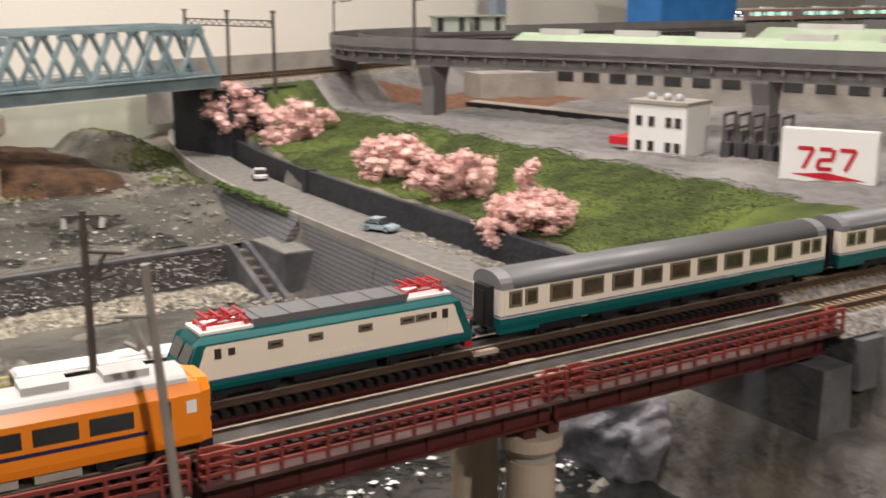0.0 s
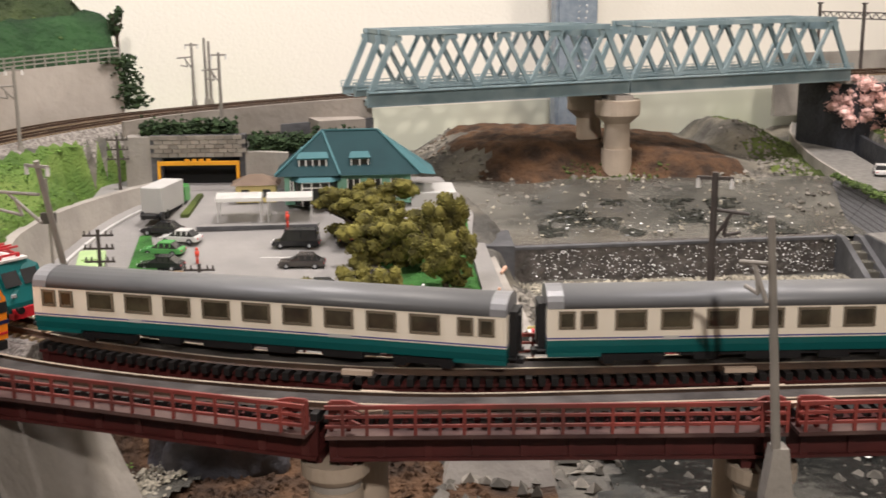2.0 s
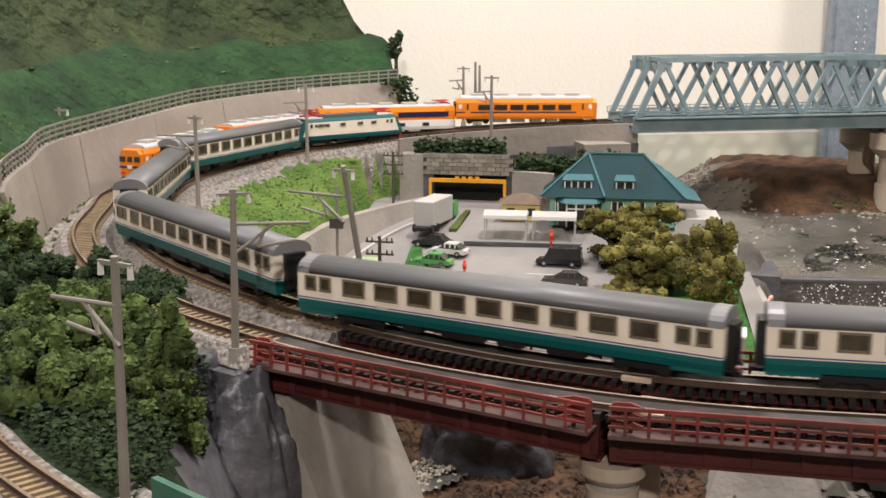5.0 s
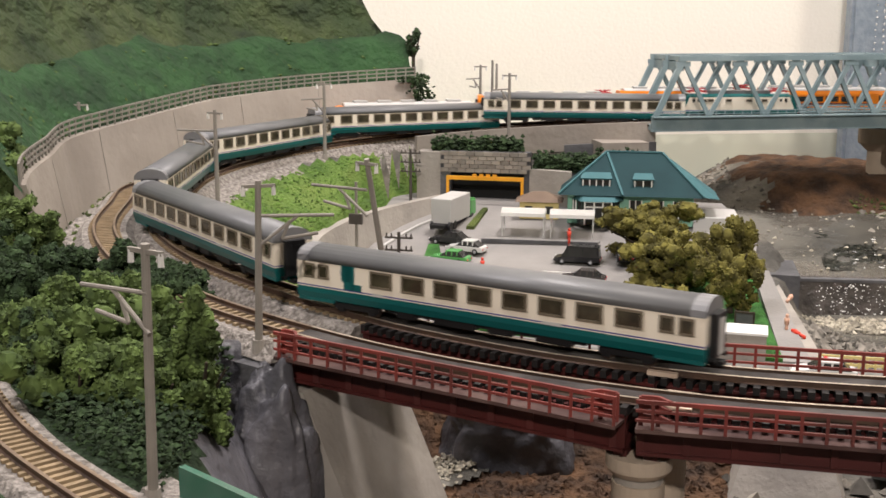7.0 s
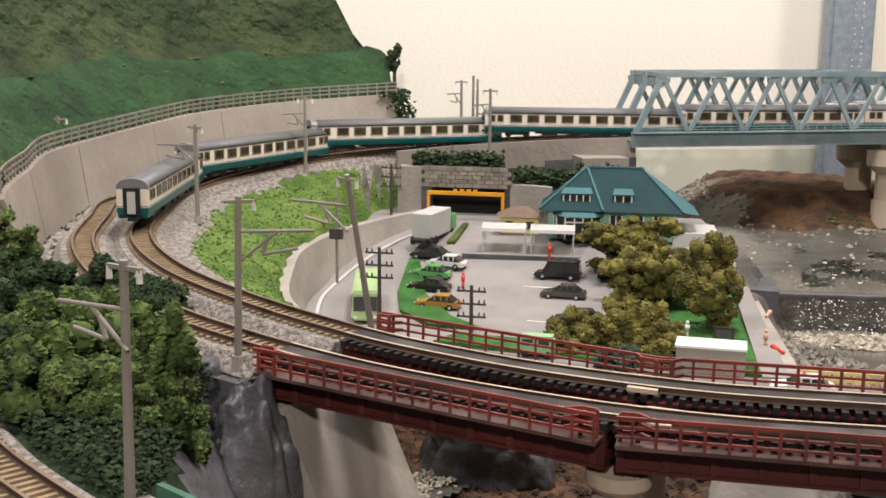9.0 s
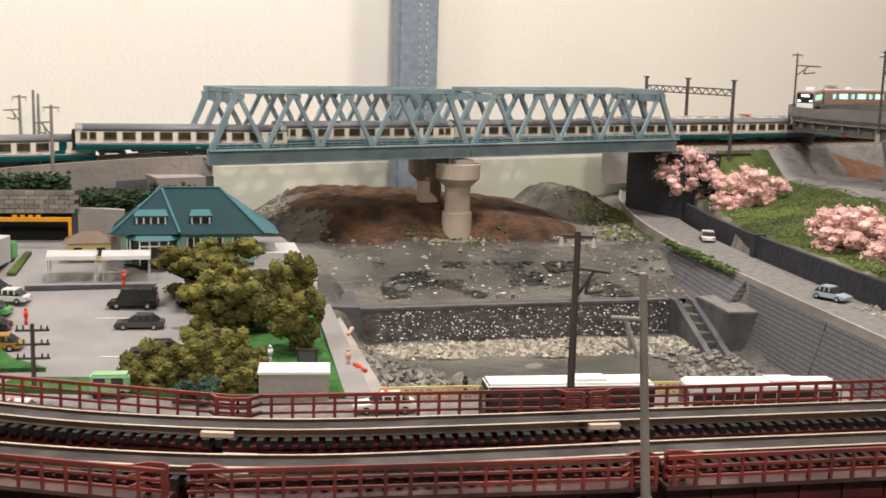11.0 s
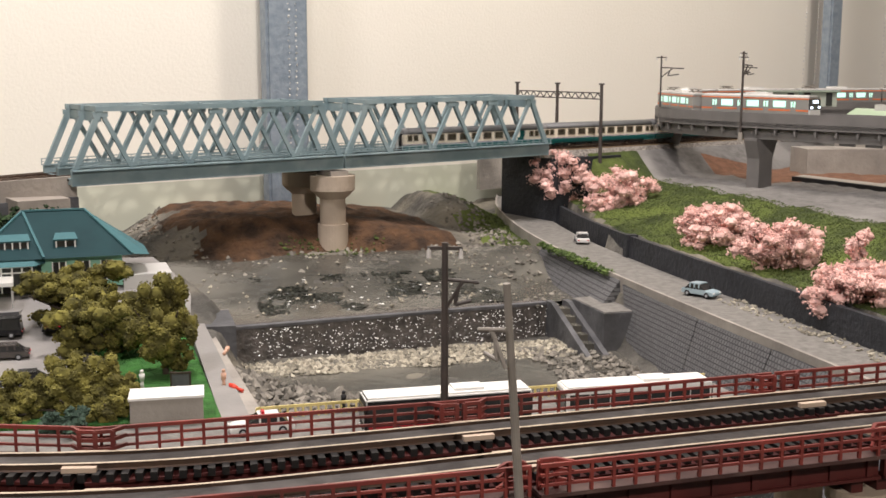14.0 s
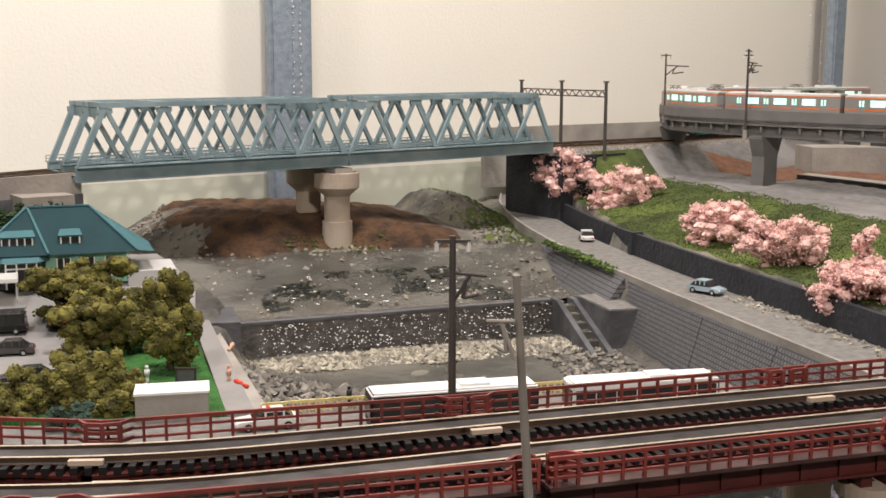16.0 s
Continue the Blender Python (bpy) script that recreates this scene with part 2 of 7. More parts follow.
def part(name, bm, mat, parent, label="", smooth=False):
    ob = link_mesh(name, bm, mat, smooth)
    ob.parent = parent
    if label:
        ob["label"] = label
    return ob


def thing(name, label, category, group="", kind="", at=None):
    ob = new(name)
    ob.empty_display_size = 0.01
    if at is not None:
        ob.matrix_basis = at
    return tagged(ob, label, category, group, kind)


def box(bm, x, y, z, sx, sy, sz, rz=0.0, m=None):
    """A block with its centre at x, y and its foot at z."""
    made = bmesh.ops.create_cube(bm, size=1.0)["verts"]
    t = Matrix.Translation((x, y, z + sz / 2)) @ Matrix.Rotation(radians(rz), 4, "Z") @ Matrix.Diagonal((sx, sy, sz, 1))
    bmesh.ops.transform(bm, matrix=(m @ t) if m is not None else t, verts=made)
    return made


def rod(bm, a, b, r, r2=None, n=8):
    a, b = Vector(a), Vector(b)
    d = b - a
    made = bmesh.ops.create_cone(bm, cap_ends=True, segments=n, radius1=r, radius2=r if r2 is None else r2, depth=d.length)["verts"]
    bmesh.ops.transform(bm, matrix=Matrix.Translation((a + b) / 2) @ d.to_track_quat("Z", "Y").to_matrix().to_4x4(), verts=made)
    return made


def beam(bm, a, b, w, h):
    """A square bar from a to b, w wide and h high."""
    a, b = Vector(a), Vector(b)
    d = b - a
    side = d.cross(Vector((0, 0, 1)))
    side = side.normalized() if side.length > 1e-6 else Vector((1, 0, 0))
    up = side.cross(d).normalized()
    v = [bm.verts.new(p + i * side * w / 2 + j * up * h / 2) for p in (a, b) for i, j in ((-1, -1), (1, -1), (1, 1), (-1, 1))]
    for q in ((0, 1, 2, 3), (7, 6, 5, 4), (0, 4, 5, 1), (1, 5, 6, 2), (2, 6, 7, 3), (3, 7, 4, 0)):
        bm.faces.new([v[k] for k in q])


def prism(bm, pts, z0, z1):
    low = [bm.verts.new((p[0], p[1], z0)) for p in pts]
    top = [bm.verts.new((p[0], p[1], p[2] if len(p) > 2 else z1)) for p in pts]
    bm.faces.new(low[::-1])
    bm.faces.new(top)
    for k in range(len(pts)):
        j = (k + 1) % len(pts)
        bm.faces.new((low[k], low[j], top[j], top[k]))


def sweep(bm, rail, profile, closed=True):
    """Carries a profile of (across, up) along a line of (point, left direction)."""
    rows = []
    for p, left in rail:
        rows.append([bm.verts.new((p[0] - left[0] * a, p[1] - left[1] * a, p[2] + u)) for a, u in profile])
    n = len(profile)
    for r0, r1 in zip(rows, rows[1:]):
        for k in range(n if closed else n - 1):
            bm.faces.new((r0[k], r0[(k + 1) % n], r1[(k + 1) % n], r1[k]))
    if closed:
        bm.faces.new(rows[0])
        bm.faces.new(rows[-1][::-1])


# ---------------------------------------------------------------- lines of the tracks
class Line:
    """A smooth line through points, by its length."""

    def __init__(self, pts, step=0.004):
        pts = np.array(pts, float)
        ext = np.vstack([2 * pts[0] - pts[1], pts, 2 * pts[-1] - pts[-2]])
        out = []
        for k in range(1, len(ext) - 2):
            p0, p1, p2, p3 = ext[k - 1:k + 3]
            d = np.linalg.norm(p2 - p1)
            m1 = (p2 - p0) / (np.linalg.norm(p2 - p1) + np.linalg.norm(p1 - p0)) * d
            m2 = (p3 - p1) / (np.linalg.norm(p3 - p2) + np.linalg.norm(p2 - p1)) * d
            for u in np.linspace(0, 1, max(2, int(d / step)), endpoint=False):
                out.append((2 * u**3 - 3 * u**2 + 1) * p1 + (u**3 - 2 * u**2 + u) * m1 + (3 * u**2 - 2 * u**3) * p2 + (u**3 - u**2) * m2)
        out.append(pts[-1])
        self.p = np.array(out)
        self.s = np.r_[0, np.cumsum(np.linalg.norm(np.diff(self.p[:, :2], axis=0), axis=1))]

    def at(self, s):
        if s < 0:
            d = (self.p[0] - self.p[3]) / (self.s[3])
            return self.p[0] + d * (-s)
        if s > self.s[-1]:
            d = (self.p[-1] - self.p[-4]) / (self.s[-1] - self.s[-4])
            return self.p[-1] + d * (s - self.s[-1])
        return np.array([np.interp(s, self.s, self.p[:, k]) for k in range(3)])

    def left(self, s):
        d = self.at(s + 0.003) - self.at(s - 0.003)
        d = d[:2] / np.hypot(d[0], d[1])
        return np.array([-d[1], d[0]])

    def offset(self, a):
        """The line that runs a to its left."""
        made = Line([(0, 0, 0), (1, 0, 0)])
        q = []
        for k in range(0, len(self.p), 3):
            l = self.left(self.s[k])
            q.append((self.p[k, 0] + l[0] * a, self.p[k, 1] + l[1] * a, self.p[k, 2]))
        made.p = np.array(q)
        made.s = np.r_[0, np.cumsum(np.linalg.norm(np.diff(made.p[:, :2], axis=0), axis=1))]
        return made

    def near(self, x, y):
        return float(self.s[np.argmin((self.p[:, 0] - x) ** 2 + (self.p[:, 1] - y) ** 2)])

    def stretch(self, s0, s1, step=0.008, a=0.0, dz=0.0):
        out = []
        for s in np.linspace(s0, s1, max(2, int(abs(s1 - s0) / step) + 1)):
            p, l = self.at(s), self.left(s)
            out.append(((p[0] + l[0] * a, p[1] + l[1] * a, p[2] + dz), l))
        return out


INNER = Line([(1.45, .338, .0615), (.6, .338, .0615), (.3, .338, .0615), (.113, .337, .0610), (.05, .338, .0603), (-.007, .3425, .0592),
              (-.06, .355, .0586), (-.098, .368, .0588), (-.140, .386, .0597), (-.204, .425, .062), (-.262, .474, .0645), (-.308, .54, .067), (-.333, .62, .0695),
              (-.345, .69, .072), (-.334, .78, .0745), (-.297, .862, .077), (-.237, .922, .081), (-.158, .945, .0865), (-.057, .955, .0925),
              (.06, .989, .0940), (.18, 1.030, .0945), (.41, 1.109, .0955), (.7, 1.217, .096), (1.3, 1.44, .096), (2.2, 1.78, .096)])
OUTER = Line([(1.45, .306, .0615), (.6, .306, .0615), (.3, .306, .0615), (.113, .305, .0610), (.05, .305, .0603), (-.007, .3085, .0592), (-.061, .3205, .0584),
              (-.124, .340, .0591), (-.175, .362, .061), (-.224, .391, .063), (-.278, .440, .0648), (-.327, .510, .067), (-.354, .58, .0688), (-.370, .64, .0708)]
             + [tuple(p) for p in INNER.offset(0.032).p[::18] if p[1] > .69 and p[0] < 2.1])
LOOP = Line([(2.4, 1.35, .130), (1.4, 1.33, .130), (.95, 1.30, .130), (.76, 1.285, .130), (.645, 1.23, .130), (.588, 1.12, .130), (.612, 1.0, .130),
             (.69, .84, .130), (.75, .68, .130), (.83, .46, .130), (.95, .15, .130), (1.3, -.8, .130)])

# ---------------------------------------------------------------- the room
def wall_slab(name, a, b, z0, z1, thick, mat):
    bm = bmesh.new()
    d = Vector((b[0] - a[0], b[1] - a[1], 0)).normalized()
    n = Vector((-d.y, d.x, 0)) * thick
    prism(bm, [a, b, (b[0] + n.x, b[1] + n.y), (a[0] + n.x, a[1] + n.y)], z0, z1)
    return tagged(link_mesh(name, bm, mat), kind="structure")


def back_y(x):
    return 1.19 + 0.377 * x


wall_slab("wall_north", (-1.6, back_y(-1.6)), (3.0, back_y(3.0)), 0.060, 1.9, 0.05, WALL)
# flush lower band with that shade put into its colour
wall_slab("wall_north_base", (-1.6, back_y(-1.6)), (3.0, back_y(3.0)), -0.2, 0.060, 0.05, WALL_LOW_DIM)
# added walls out of view; their dim grey holds back the bounce
wall_slab("wall_south", (3.0, -1.6), (-1.6, -1.6), -0.9, 1.9, 0.05, BOUNCE_GREY)
wall_slab("wall_west", (-1.6, -1.6), (-1.6, 1.2), -0.9, 1.9, 0.05, BOUNCE_GREY)
wall_slab("wall_east", (3.0, 2.2), (3.0, -1.6), -0.9, 1.9, 0.05, BOUNCE_GREY)
wall_slab("wall_track_side", (.42, back_y(.42) - .036), (1.7, back_y(1.7) - .036), .03, .104, .006, CONCRETE)
# added ceiling out of view, in the same dimmed grey
bm = bmesh.new()
box(bm, 0.7, 0.2, 1.9, 4.8, 4.4, 0.05)
tagged(link_mesh("ceiling", bm, BOUNCE_GREY), kind="structure")
bm = bmesh.new()
box(bm, 0.7, 0.2, -0.95, 4.8, 4.4, 0.05)
tagged(link_mesh("floor", bm, CONCRETE), kind="structure")


# ---------------------------------------------------------------- relief
def smooth(a, b, v):
    u = np.clip((v - a) / (b - a), 0, 1)
    return u * u * (3 - 2 * u)


def relief(name, x0, x1, y0, y1, step, height, mats, pick=None, label="", category=""):
    """One sheet of ground over a rectangle, with its height from a function."""
    nx, ny = int((x1 - x0) / step) + 1, int((y1 - y0) / step) + 1
    xs, ys = np.linspace(x0, x1, nx), np.linspace(y0, y1, ny)
    gx, gy = np.meshgrid(xs, ys)
    gz = height(gx, gy)
    verts = np.stack([gx, gy, gz], -1).reshape(-1, 3)
    k = np.arange(nx * ny).reshape(ny, nx)
    faces = np.stack([k[:-1, :-1], k[:-1, 1:], k[1:, 1:], k[1:, :-1]], -1).reshape(-1, 4)
    me = bpy.data.meshes.new(name)
    me.from_pydata(verts.tolist(), [], faces.tolist())
    for m in mats:
        me.materials.append(m)
    if pick is not None:
        mid = verts[faces].mean(1)
        me.polygons.foreach_set("material_index", np.asarray(pick(mid[:, 0], mid[:, 1], mid[:, 2]), dtype=np.int32))
    me.polygons.foreach_set("use_smooth", np.ones(len(faces), dtype=bool))
    return tagged(new(name, me), label, category, kind="structure")


def lumps(x, y, scale, seed=0.0):
    """Soft unevenness between about -1 and 1."""
    return (np.sin(x * scale + seed) * np.cos(y * scale * 1.13 + 1.7 * seed) + 0.6 * np.sin(x * scale * 2.3 + y * scale * 1.9 + seed * 3)
            + 0.4 * np.cos(y * scale * 4.1 - x * scale * 3.3 + seed)) / 2


def left_bank(y):
    """Where the river's left bank lies."""
    return np.interp(y, [.40, .55, .70, .745, .80, .84, .90, .95, 1.1, 1.6], [-.02, .049, .043, .058, .056, .042, .01, -.04, -.09, -.2])


def right_foot(y):
    """The foot of the right bank's slope."""
    return np.interp(y, [.2, .5, .60, .735, .80, .93, 1.0, 1.15, 1.3], [.33, .334, .336, .338, .334, .345, .358, .39, .40])


def track_field(x, y):
    """Distance to the pair of tracks on the left and far side, and their height there."""
    pts = np.array([(p[0], p[1], p[2]) for p in INNER.p[::6]])
    lft = np.array([INNER.left(s) for s in INNER.s[::6]])
    mid = np.c_[pts[:, :2] + lft * 0.016, pts[:, 2]]
    flat = np.stack([x.ravel(), y.ravel()], -1)
    best = np.full(len(flat), 9.0)
    hz = np.zeros(len(flat))
    for m in mid:
        d = np.hypot(flat[:, 0] - m[0], flat[:, 1] - m[1])
        w = d < best
        best[w], hz[w] = d[w], m[2]
    return best.reshape(x.shape), hz.reshape(x.shape)


def island(x, y):
    """The brown mound round the truss pier."""
    crest = np.interp(x, [-.05, -.02, .01, .035, .07, .13, .20, .25, .30, .34], [0, .008, .026, .040, .044, .042, .037, .031, .020, .008])
    edge = .012 * np.sin(x * 42 + .6)
    return crest * smooth(.968 + edge, 1.03 + edge, y) * (1 - .35 * smooth(1.14, 1.26, y))


def river_z(y):
    """The fall of the upper river."""
    return -.0062 + .019 * smooth(.85, 1.0, np.asarray(y, float))


def ground_height(x, y):
    z = np.full(x.shape, -0.031) + 0.0035 * lumps(x, y, 40)
    upper = smooth(.783, .800, y - 0.09 * (x - .064))
    z = np.where(upper > 0.5, -0.010 + 0.003 * lumps(x, y, 55, 2), z)
    z = z + 0.021 * smooth(.84, 1.0, y)
    # the island under the truss pier and the far bank
    isl = island(x, y)
    z = np.where(isl > .002, np.maximum(z, isl * (1 + 0.10 * lumps(x, y, 60, 5))), z)
    # left land
    lb = left_bank(y)
    land = smooth(0.012, -0.012, x - lb) * smooth(.455, .52, y + 0.5 * np.maximum(0, -x - .15))
    z = z * (1 - land) + land * (-0.003 + 0.034 * smooth(.68, .90, y))
    # front left: forest slope and the low corner with the branch track
    front = smooth(-.13, -.19, x + 0.25 * (y - .3)) * smooth(.62, .40, y)
    z = np.maximum(z, front * 0.046 - 0.004 * (1 - front) - (1 - front) * 0.03)
    # embankment of the double track on the left and far side
    d, hz = track_field(x, y)
    behind_end = (x + .163) * .964 - (y - .357) * .266 < -.006
    on = np.where(y < .47, behind_end & (x < -.1), x < -.135) | ((y > .86) & (x < -.055)) | ((y > 1.0) & (x > .475))
    top = hz - 0.0065
    inside = (x > -.33) & (y > .47) & (y < .86) & (x < -.1)
    steep = np.where((x > .4), .11, np.where((y > .79) & (x > -.275) & (x < -.02), 0.012, np.where((x < -.1) & (y < .47), 0.030, np.where(inside, 0.058, 0.06))))
    emb = np.where(inside, top - np.clip((d - 0.036) / .055, 0, 1) * .030 + 0.002 * lumps(x, y, 110, 4), top - np.clip((d - 0.036) / steep, 0, 1) * .07)
    z = np.where(on & (d < 0.036 + steep), np.maximum(z, emb), z)
    z = np.where(on & (d < 0.036), top - 0.001, z)
    # right bank
    rf = right_foot(y)
    s = x - rf
    slope = np.where(y < .797, -0.030 + np.clip(s / .022, 0, 1) * 0.046, -.012 + np.clip(s / .023, 0, 1) * .030)
    slope = np.where(y > .93, np.interp(s, [-.02, .03], [-.008, .017]), slope)
    z = np.where(s > -0.02, np.maximum(z, slope - 0.003), z)
    bank = .036 + smooth(.405, .56, x - .10 * np.maximum(0, y - .95)) * .026 + 0.0025 * lumps(x, y, 60, 3)
    z = np.where(x > .412 + .18 * np.maximum(0, y - .9), np.maximum(z, np.where(y > .37, bank, -0.03)), z)
    # right land in front of the bridge and behind it
    z = np.where((x > .382) & (y < .40), np.maximum(z, .052), z)
    # ridge between far river and road
    rid = np.exp(-(((x - .330) / np.where(x < .330, .026, .065)) ** 2 + ((y - 1.19) / np.where(y < 1.19, .085, .2)) ** 2))
    z = np.where((x < .41) & (y > 1.0), np.maximum(z, .041 * rid * (1 + .06 * lumps(x, y, 70, 6))), z)
    # hill on the far left
    return z


def ground_pick(x, y, z):
    d, hz = track_field(x, y)
    out = np.zeros(x.shape, int)                      # river bed
    out[(island(x, y) > .010) & (x < .30) & (x > .03 + .03 * np.sin(y * 70))] = 1
    out[(x < left_bank(y) - .0) & (y < .52)] = 1
    out[(y < .50) & (x < .02)] = 1
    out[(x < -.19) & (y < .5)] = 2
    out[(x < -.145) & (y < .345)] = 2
    out[(x < -.135) & (y > .46) & (d > .040)] = 3
    out[(d < np.where((x < -.18) & (y > .78), .038, .046)) & ((x < -.12) | (y > .86) & (x < -.04) | (x > .475) & (y > 1.0)) & (y > .30) & (z > hz - .022)] = 4
    out[(d < .09) & (x < -.12) & (y < .45) & (z < hz - .018) & (x > -.24)] = 8
    out[(x > -.22) & (x < .05) & (y > .40) & (y < .57) & (z < .012)] = 1
    out[(x > .405) & (x < .57) & (y < 1.25) & (z > .03)] = 5
    out[(x > .545 + .0 * y) & (z > .045)] = 6
    out[(x > .64) & (y > 1.0 + .02 * np.sin(x * 40)) & (y < 1.16)] = 7
    out[(x > .33) & (x < .41) & (y > .95) & (z > .006)] = 5
    out[(x > .29) & (x < .335 + .02 * np.sin(y * 50)) & (y > 1.05) & (z > .010)] = 0
    return out


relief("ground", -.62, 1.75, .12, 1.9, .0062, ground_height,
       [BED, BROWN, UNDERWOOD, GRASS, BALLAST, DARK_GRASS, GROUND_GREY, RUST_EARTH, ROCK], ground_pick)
bm = bmesh.new()
prism(bm, [(-1.5, -.05), (2.3, -.05), (2.3, 1.9), (-1.5, 1.1)], -.16, -.05)
tagged(link_mesh("baseboard", bm, TABLE), kind="structure")


# ---------------------------------------------------------------- water
def sheet(name, x0, x1, y0, y1, step, height, mat, keep):
    nx, ny = int((x1 - x0) / step) + 1, int((y1 - y0) / step) + 1
    bm = bmesh.new()
    grid = {}
    for j in range(ny):
        for i in range(nx):
            x, y = x0 + i * step, y0 + j * step
            grid[i, j] = bm.verts.new((x, y, height(x, y)))
    for j in range(ny - 1):
        for i in range(nx - 1):
            if keep(x0 + i * step, y0 + j * step):
                bm.faces.new((grid[i, j], grid[i + 1, j], grid[i + 1, j + 1], grid[i, j + 1]))
    for v in [v for v in bm.verts if not v.link_faces]:
        bm.verts.remove(v)
    return tagged(link_mesh(name, bm, mat, True), kind="structure")


sheet("water", .0, .40, .785, .99, .008, lambda x, y: float(river_z(y)) + .0012 * math.sin(60 * x) * math.sin(47 * y), WATER,
      lambda x, y: y > .790 + .09 * (x - .064) and left_bank(y) - .01 < x < right_foot(y) + .01)
sheet("water_lower", .02, .36, .56, .79, .008, lambda x, y: -.0290 + .0010 * math.sin(70 * x) * math.sin(57 * y), WATER,
      lambda x, y: y < .785 + .09 * (x - .064) and left_bank(y) < x < right_foot(y) + .01)
sheet("stream", -.19, .02, .36, .52, .003, lambda x, y: -.0286 + .0022 * math.sin(90 * x) * math.sin(77 * y), WATER,
      lambda x, y: abs(x + .1225 - .45 * (y - .45)) < .013 + .004 * math.sin(y * 90))
# this sheet is coloured darker for the shade below the deck
sheet("water_under_bridge", .05, .38, .20, .49, .008, lambda x, y: -.0272 + .0012 * math.sin(90 * x) * math.sin(77 * y), SHADED_WATER,
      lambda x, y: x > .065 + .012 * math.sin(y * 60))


# ---------------------------------------------------------------- tracks
def track(name, line, s0, s1, label, sleeper, ballast=True, step=0.0042):
    t = thing(name, label, "railway track", "railway tracks", "structure")
    rail = line.stretch(s0, s1)
    if ballast:
        bm = bmesh.new()
        sweep(bm, rail, [(-.0175, -.0095), (-.0115, -.0032), (.0115, -.0032), (.0175, -.0095)])
        part("ballast_bed", bm, BALLAST, t)
    for side in (-1, 1):
        bm = bmesh.new()
        c = side * 0.0053
        sweep(bm, rail, [(c - .0011, -.0022), (c - .0003, -.0017), (c - .0003, -.0006), (c - .0006, -.0004), (c - .0006, 0), (c + .0006, 0), (c + .0006, -.0004),
                         (c + .0003, -.0006), (c + .0003, -.0017), (c + .0011, -.0022)])
        rail_ob = part("rail", bm, [RAIL if name == "track_on_girders" else RAIL_DULL, RAIL_SIDE], t)
        strip = 10
        for k, p in enumerate(rail_ob.data.polygons):
            p.material_index = 0 if k % strip == 4 and k < strip * (len(rail) - 1) else 1
    open_deck = name == "track_on_girders"
    if open_deck:
        bm = bmesh.new()
        box(bm, 0, 0, -.0047, .0022, .0206, .0026)
        first = part("sleeper", bm, sleeper, t)
        for k, s in enumerate(np.arange(s0, s1, step)):
            one = first if k == 0 else new("sleeper", first.data)
            one.parent = t
            p, l = line.at(s), line.left(s)
            one.matrix_basis = pose(p[0], p[1], p[2], 0, 0, math.degrees(math.atan2(l[1], l[0])) - 90)
    else:
        bm = bmesh.new()
        for s in np.arange(s0, s1, step):
            p, l = line.at(s), line.left(s)
            box(bm, p[0], p[1], p[2] - .0034, .0018, .0165, .0013, math.degrees(math.atan2(l[1], l[0])) - 90)
        stuff = part("sleepers", bm, sleeper, t)
        stuff["kind"] = "stuff"
    if open_deck:
        bm = bmesh.new()
        sweep(bm, rail, [(-.0041, -.0020), (-.0041, -.0009), (.0041, -.0009), (.0041, -.0020)])
        part("deck_plate", bm, DECK_PLATE, t, "dark grey plate between the rails")
        for s in GIRDER_JOINTS:
            if s0 < s + line.joint_shift < s1:
                p, l = line.at(s + line.joint_shift), line.left(s + line.joint_shift)
                for a in (-.0072, .0072):
                    bm = bmesh.new()
                    box(bm, p[0] + l[0] * a, p[1] + l[1] * a, p[2] - .0022, .0105, .0022, .0016, math.degrees(math.atan2(l[1], l[0])) - 90)
                    part("rail_joiner", bm, JOINER, t, "beige plastic rail joiner")
    return t


S_IN_R, S_IN_L = INNER.near(.372, .338), INNER.near(-.145, .389)
S_OUT_R, S_OUT_L = OUTER.near(.364, .306), OUTER.near(-.163, .357)
GIRDER_JOINTS = [INNER.near(.222, .338), INNER.near(.098, .338), INNER.near(-.025, .349)]
INNER.joint_shift, OUTER.joint_shift = 0.0, OUTER.near(.102, .306) - INNER.near(.098, .338)
S_IN_T0, S_IN_T1 = INNER.near(-.050, .957), INNER.near(.414, 1.112)
S_OUT_T0, S_OUT_T1 = OUTER.near(-.060, .988), OUTER.near(.403, 1.142)
for line, r, l, t0, t1 in ((INNER, S_IN_R, S_IN_L, S_IN_T0, S_IN_T1), (OUTER, S_OUT_R, S_OUT_L, S_OUT_T0, S_OUT_T1)):
    track("track_bridge_approach", line, .6, r, "ballasted single track with tan sleepers", SLEEPER_TAN)
    track("track_on_girders", line, r, l, "bright rails on black sleepers across girder bridge", SLEEPER, False)
    track("track_curve", line, l, t0, "ballasted curved track with rusty brown rails", SLEEPER_TAN)
    track("track_on_truss", line, t0, t1, "track on the truss bridge deck", SLEEPER, False)
    track("track_far", line, t1, line.s[-1] - .9, "ballasted far track beyond the truss bridge", SLEEPER_TAN)
BRANCH = Line([(-.40, .43, .052), (-.30, .335, .052), (-.23, .262, .052), (-.178, .222, .052), (-.10, .17, .052)])
track("track_branch", BRANCH, 0, BRANCH.s[-1], "ballasted branch track with tan sleepers", SLEEPER_TAN)
bm = bmesh.new()
sweep(bm, BRANCH.stretch(0, BRANCH.s[-1]), [(-.03, -.05), (-.028, -.007), (.03, -.007), (.032, -.05)])
tagged(link_mesh("branch_embankment", bm, BALLAST), kind="structure")


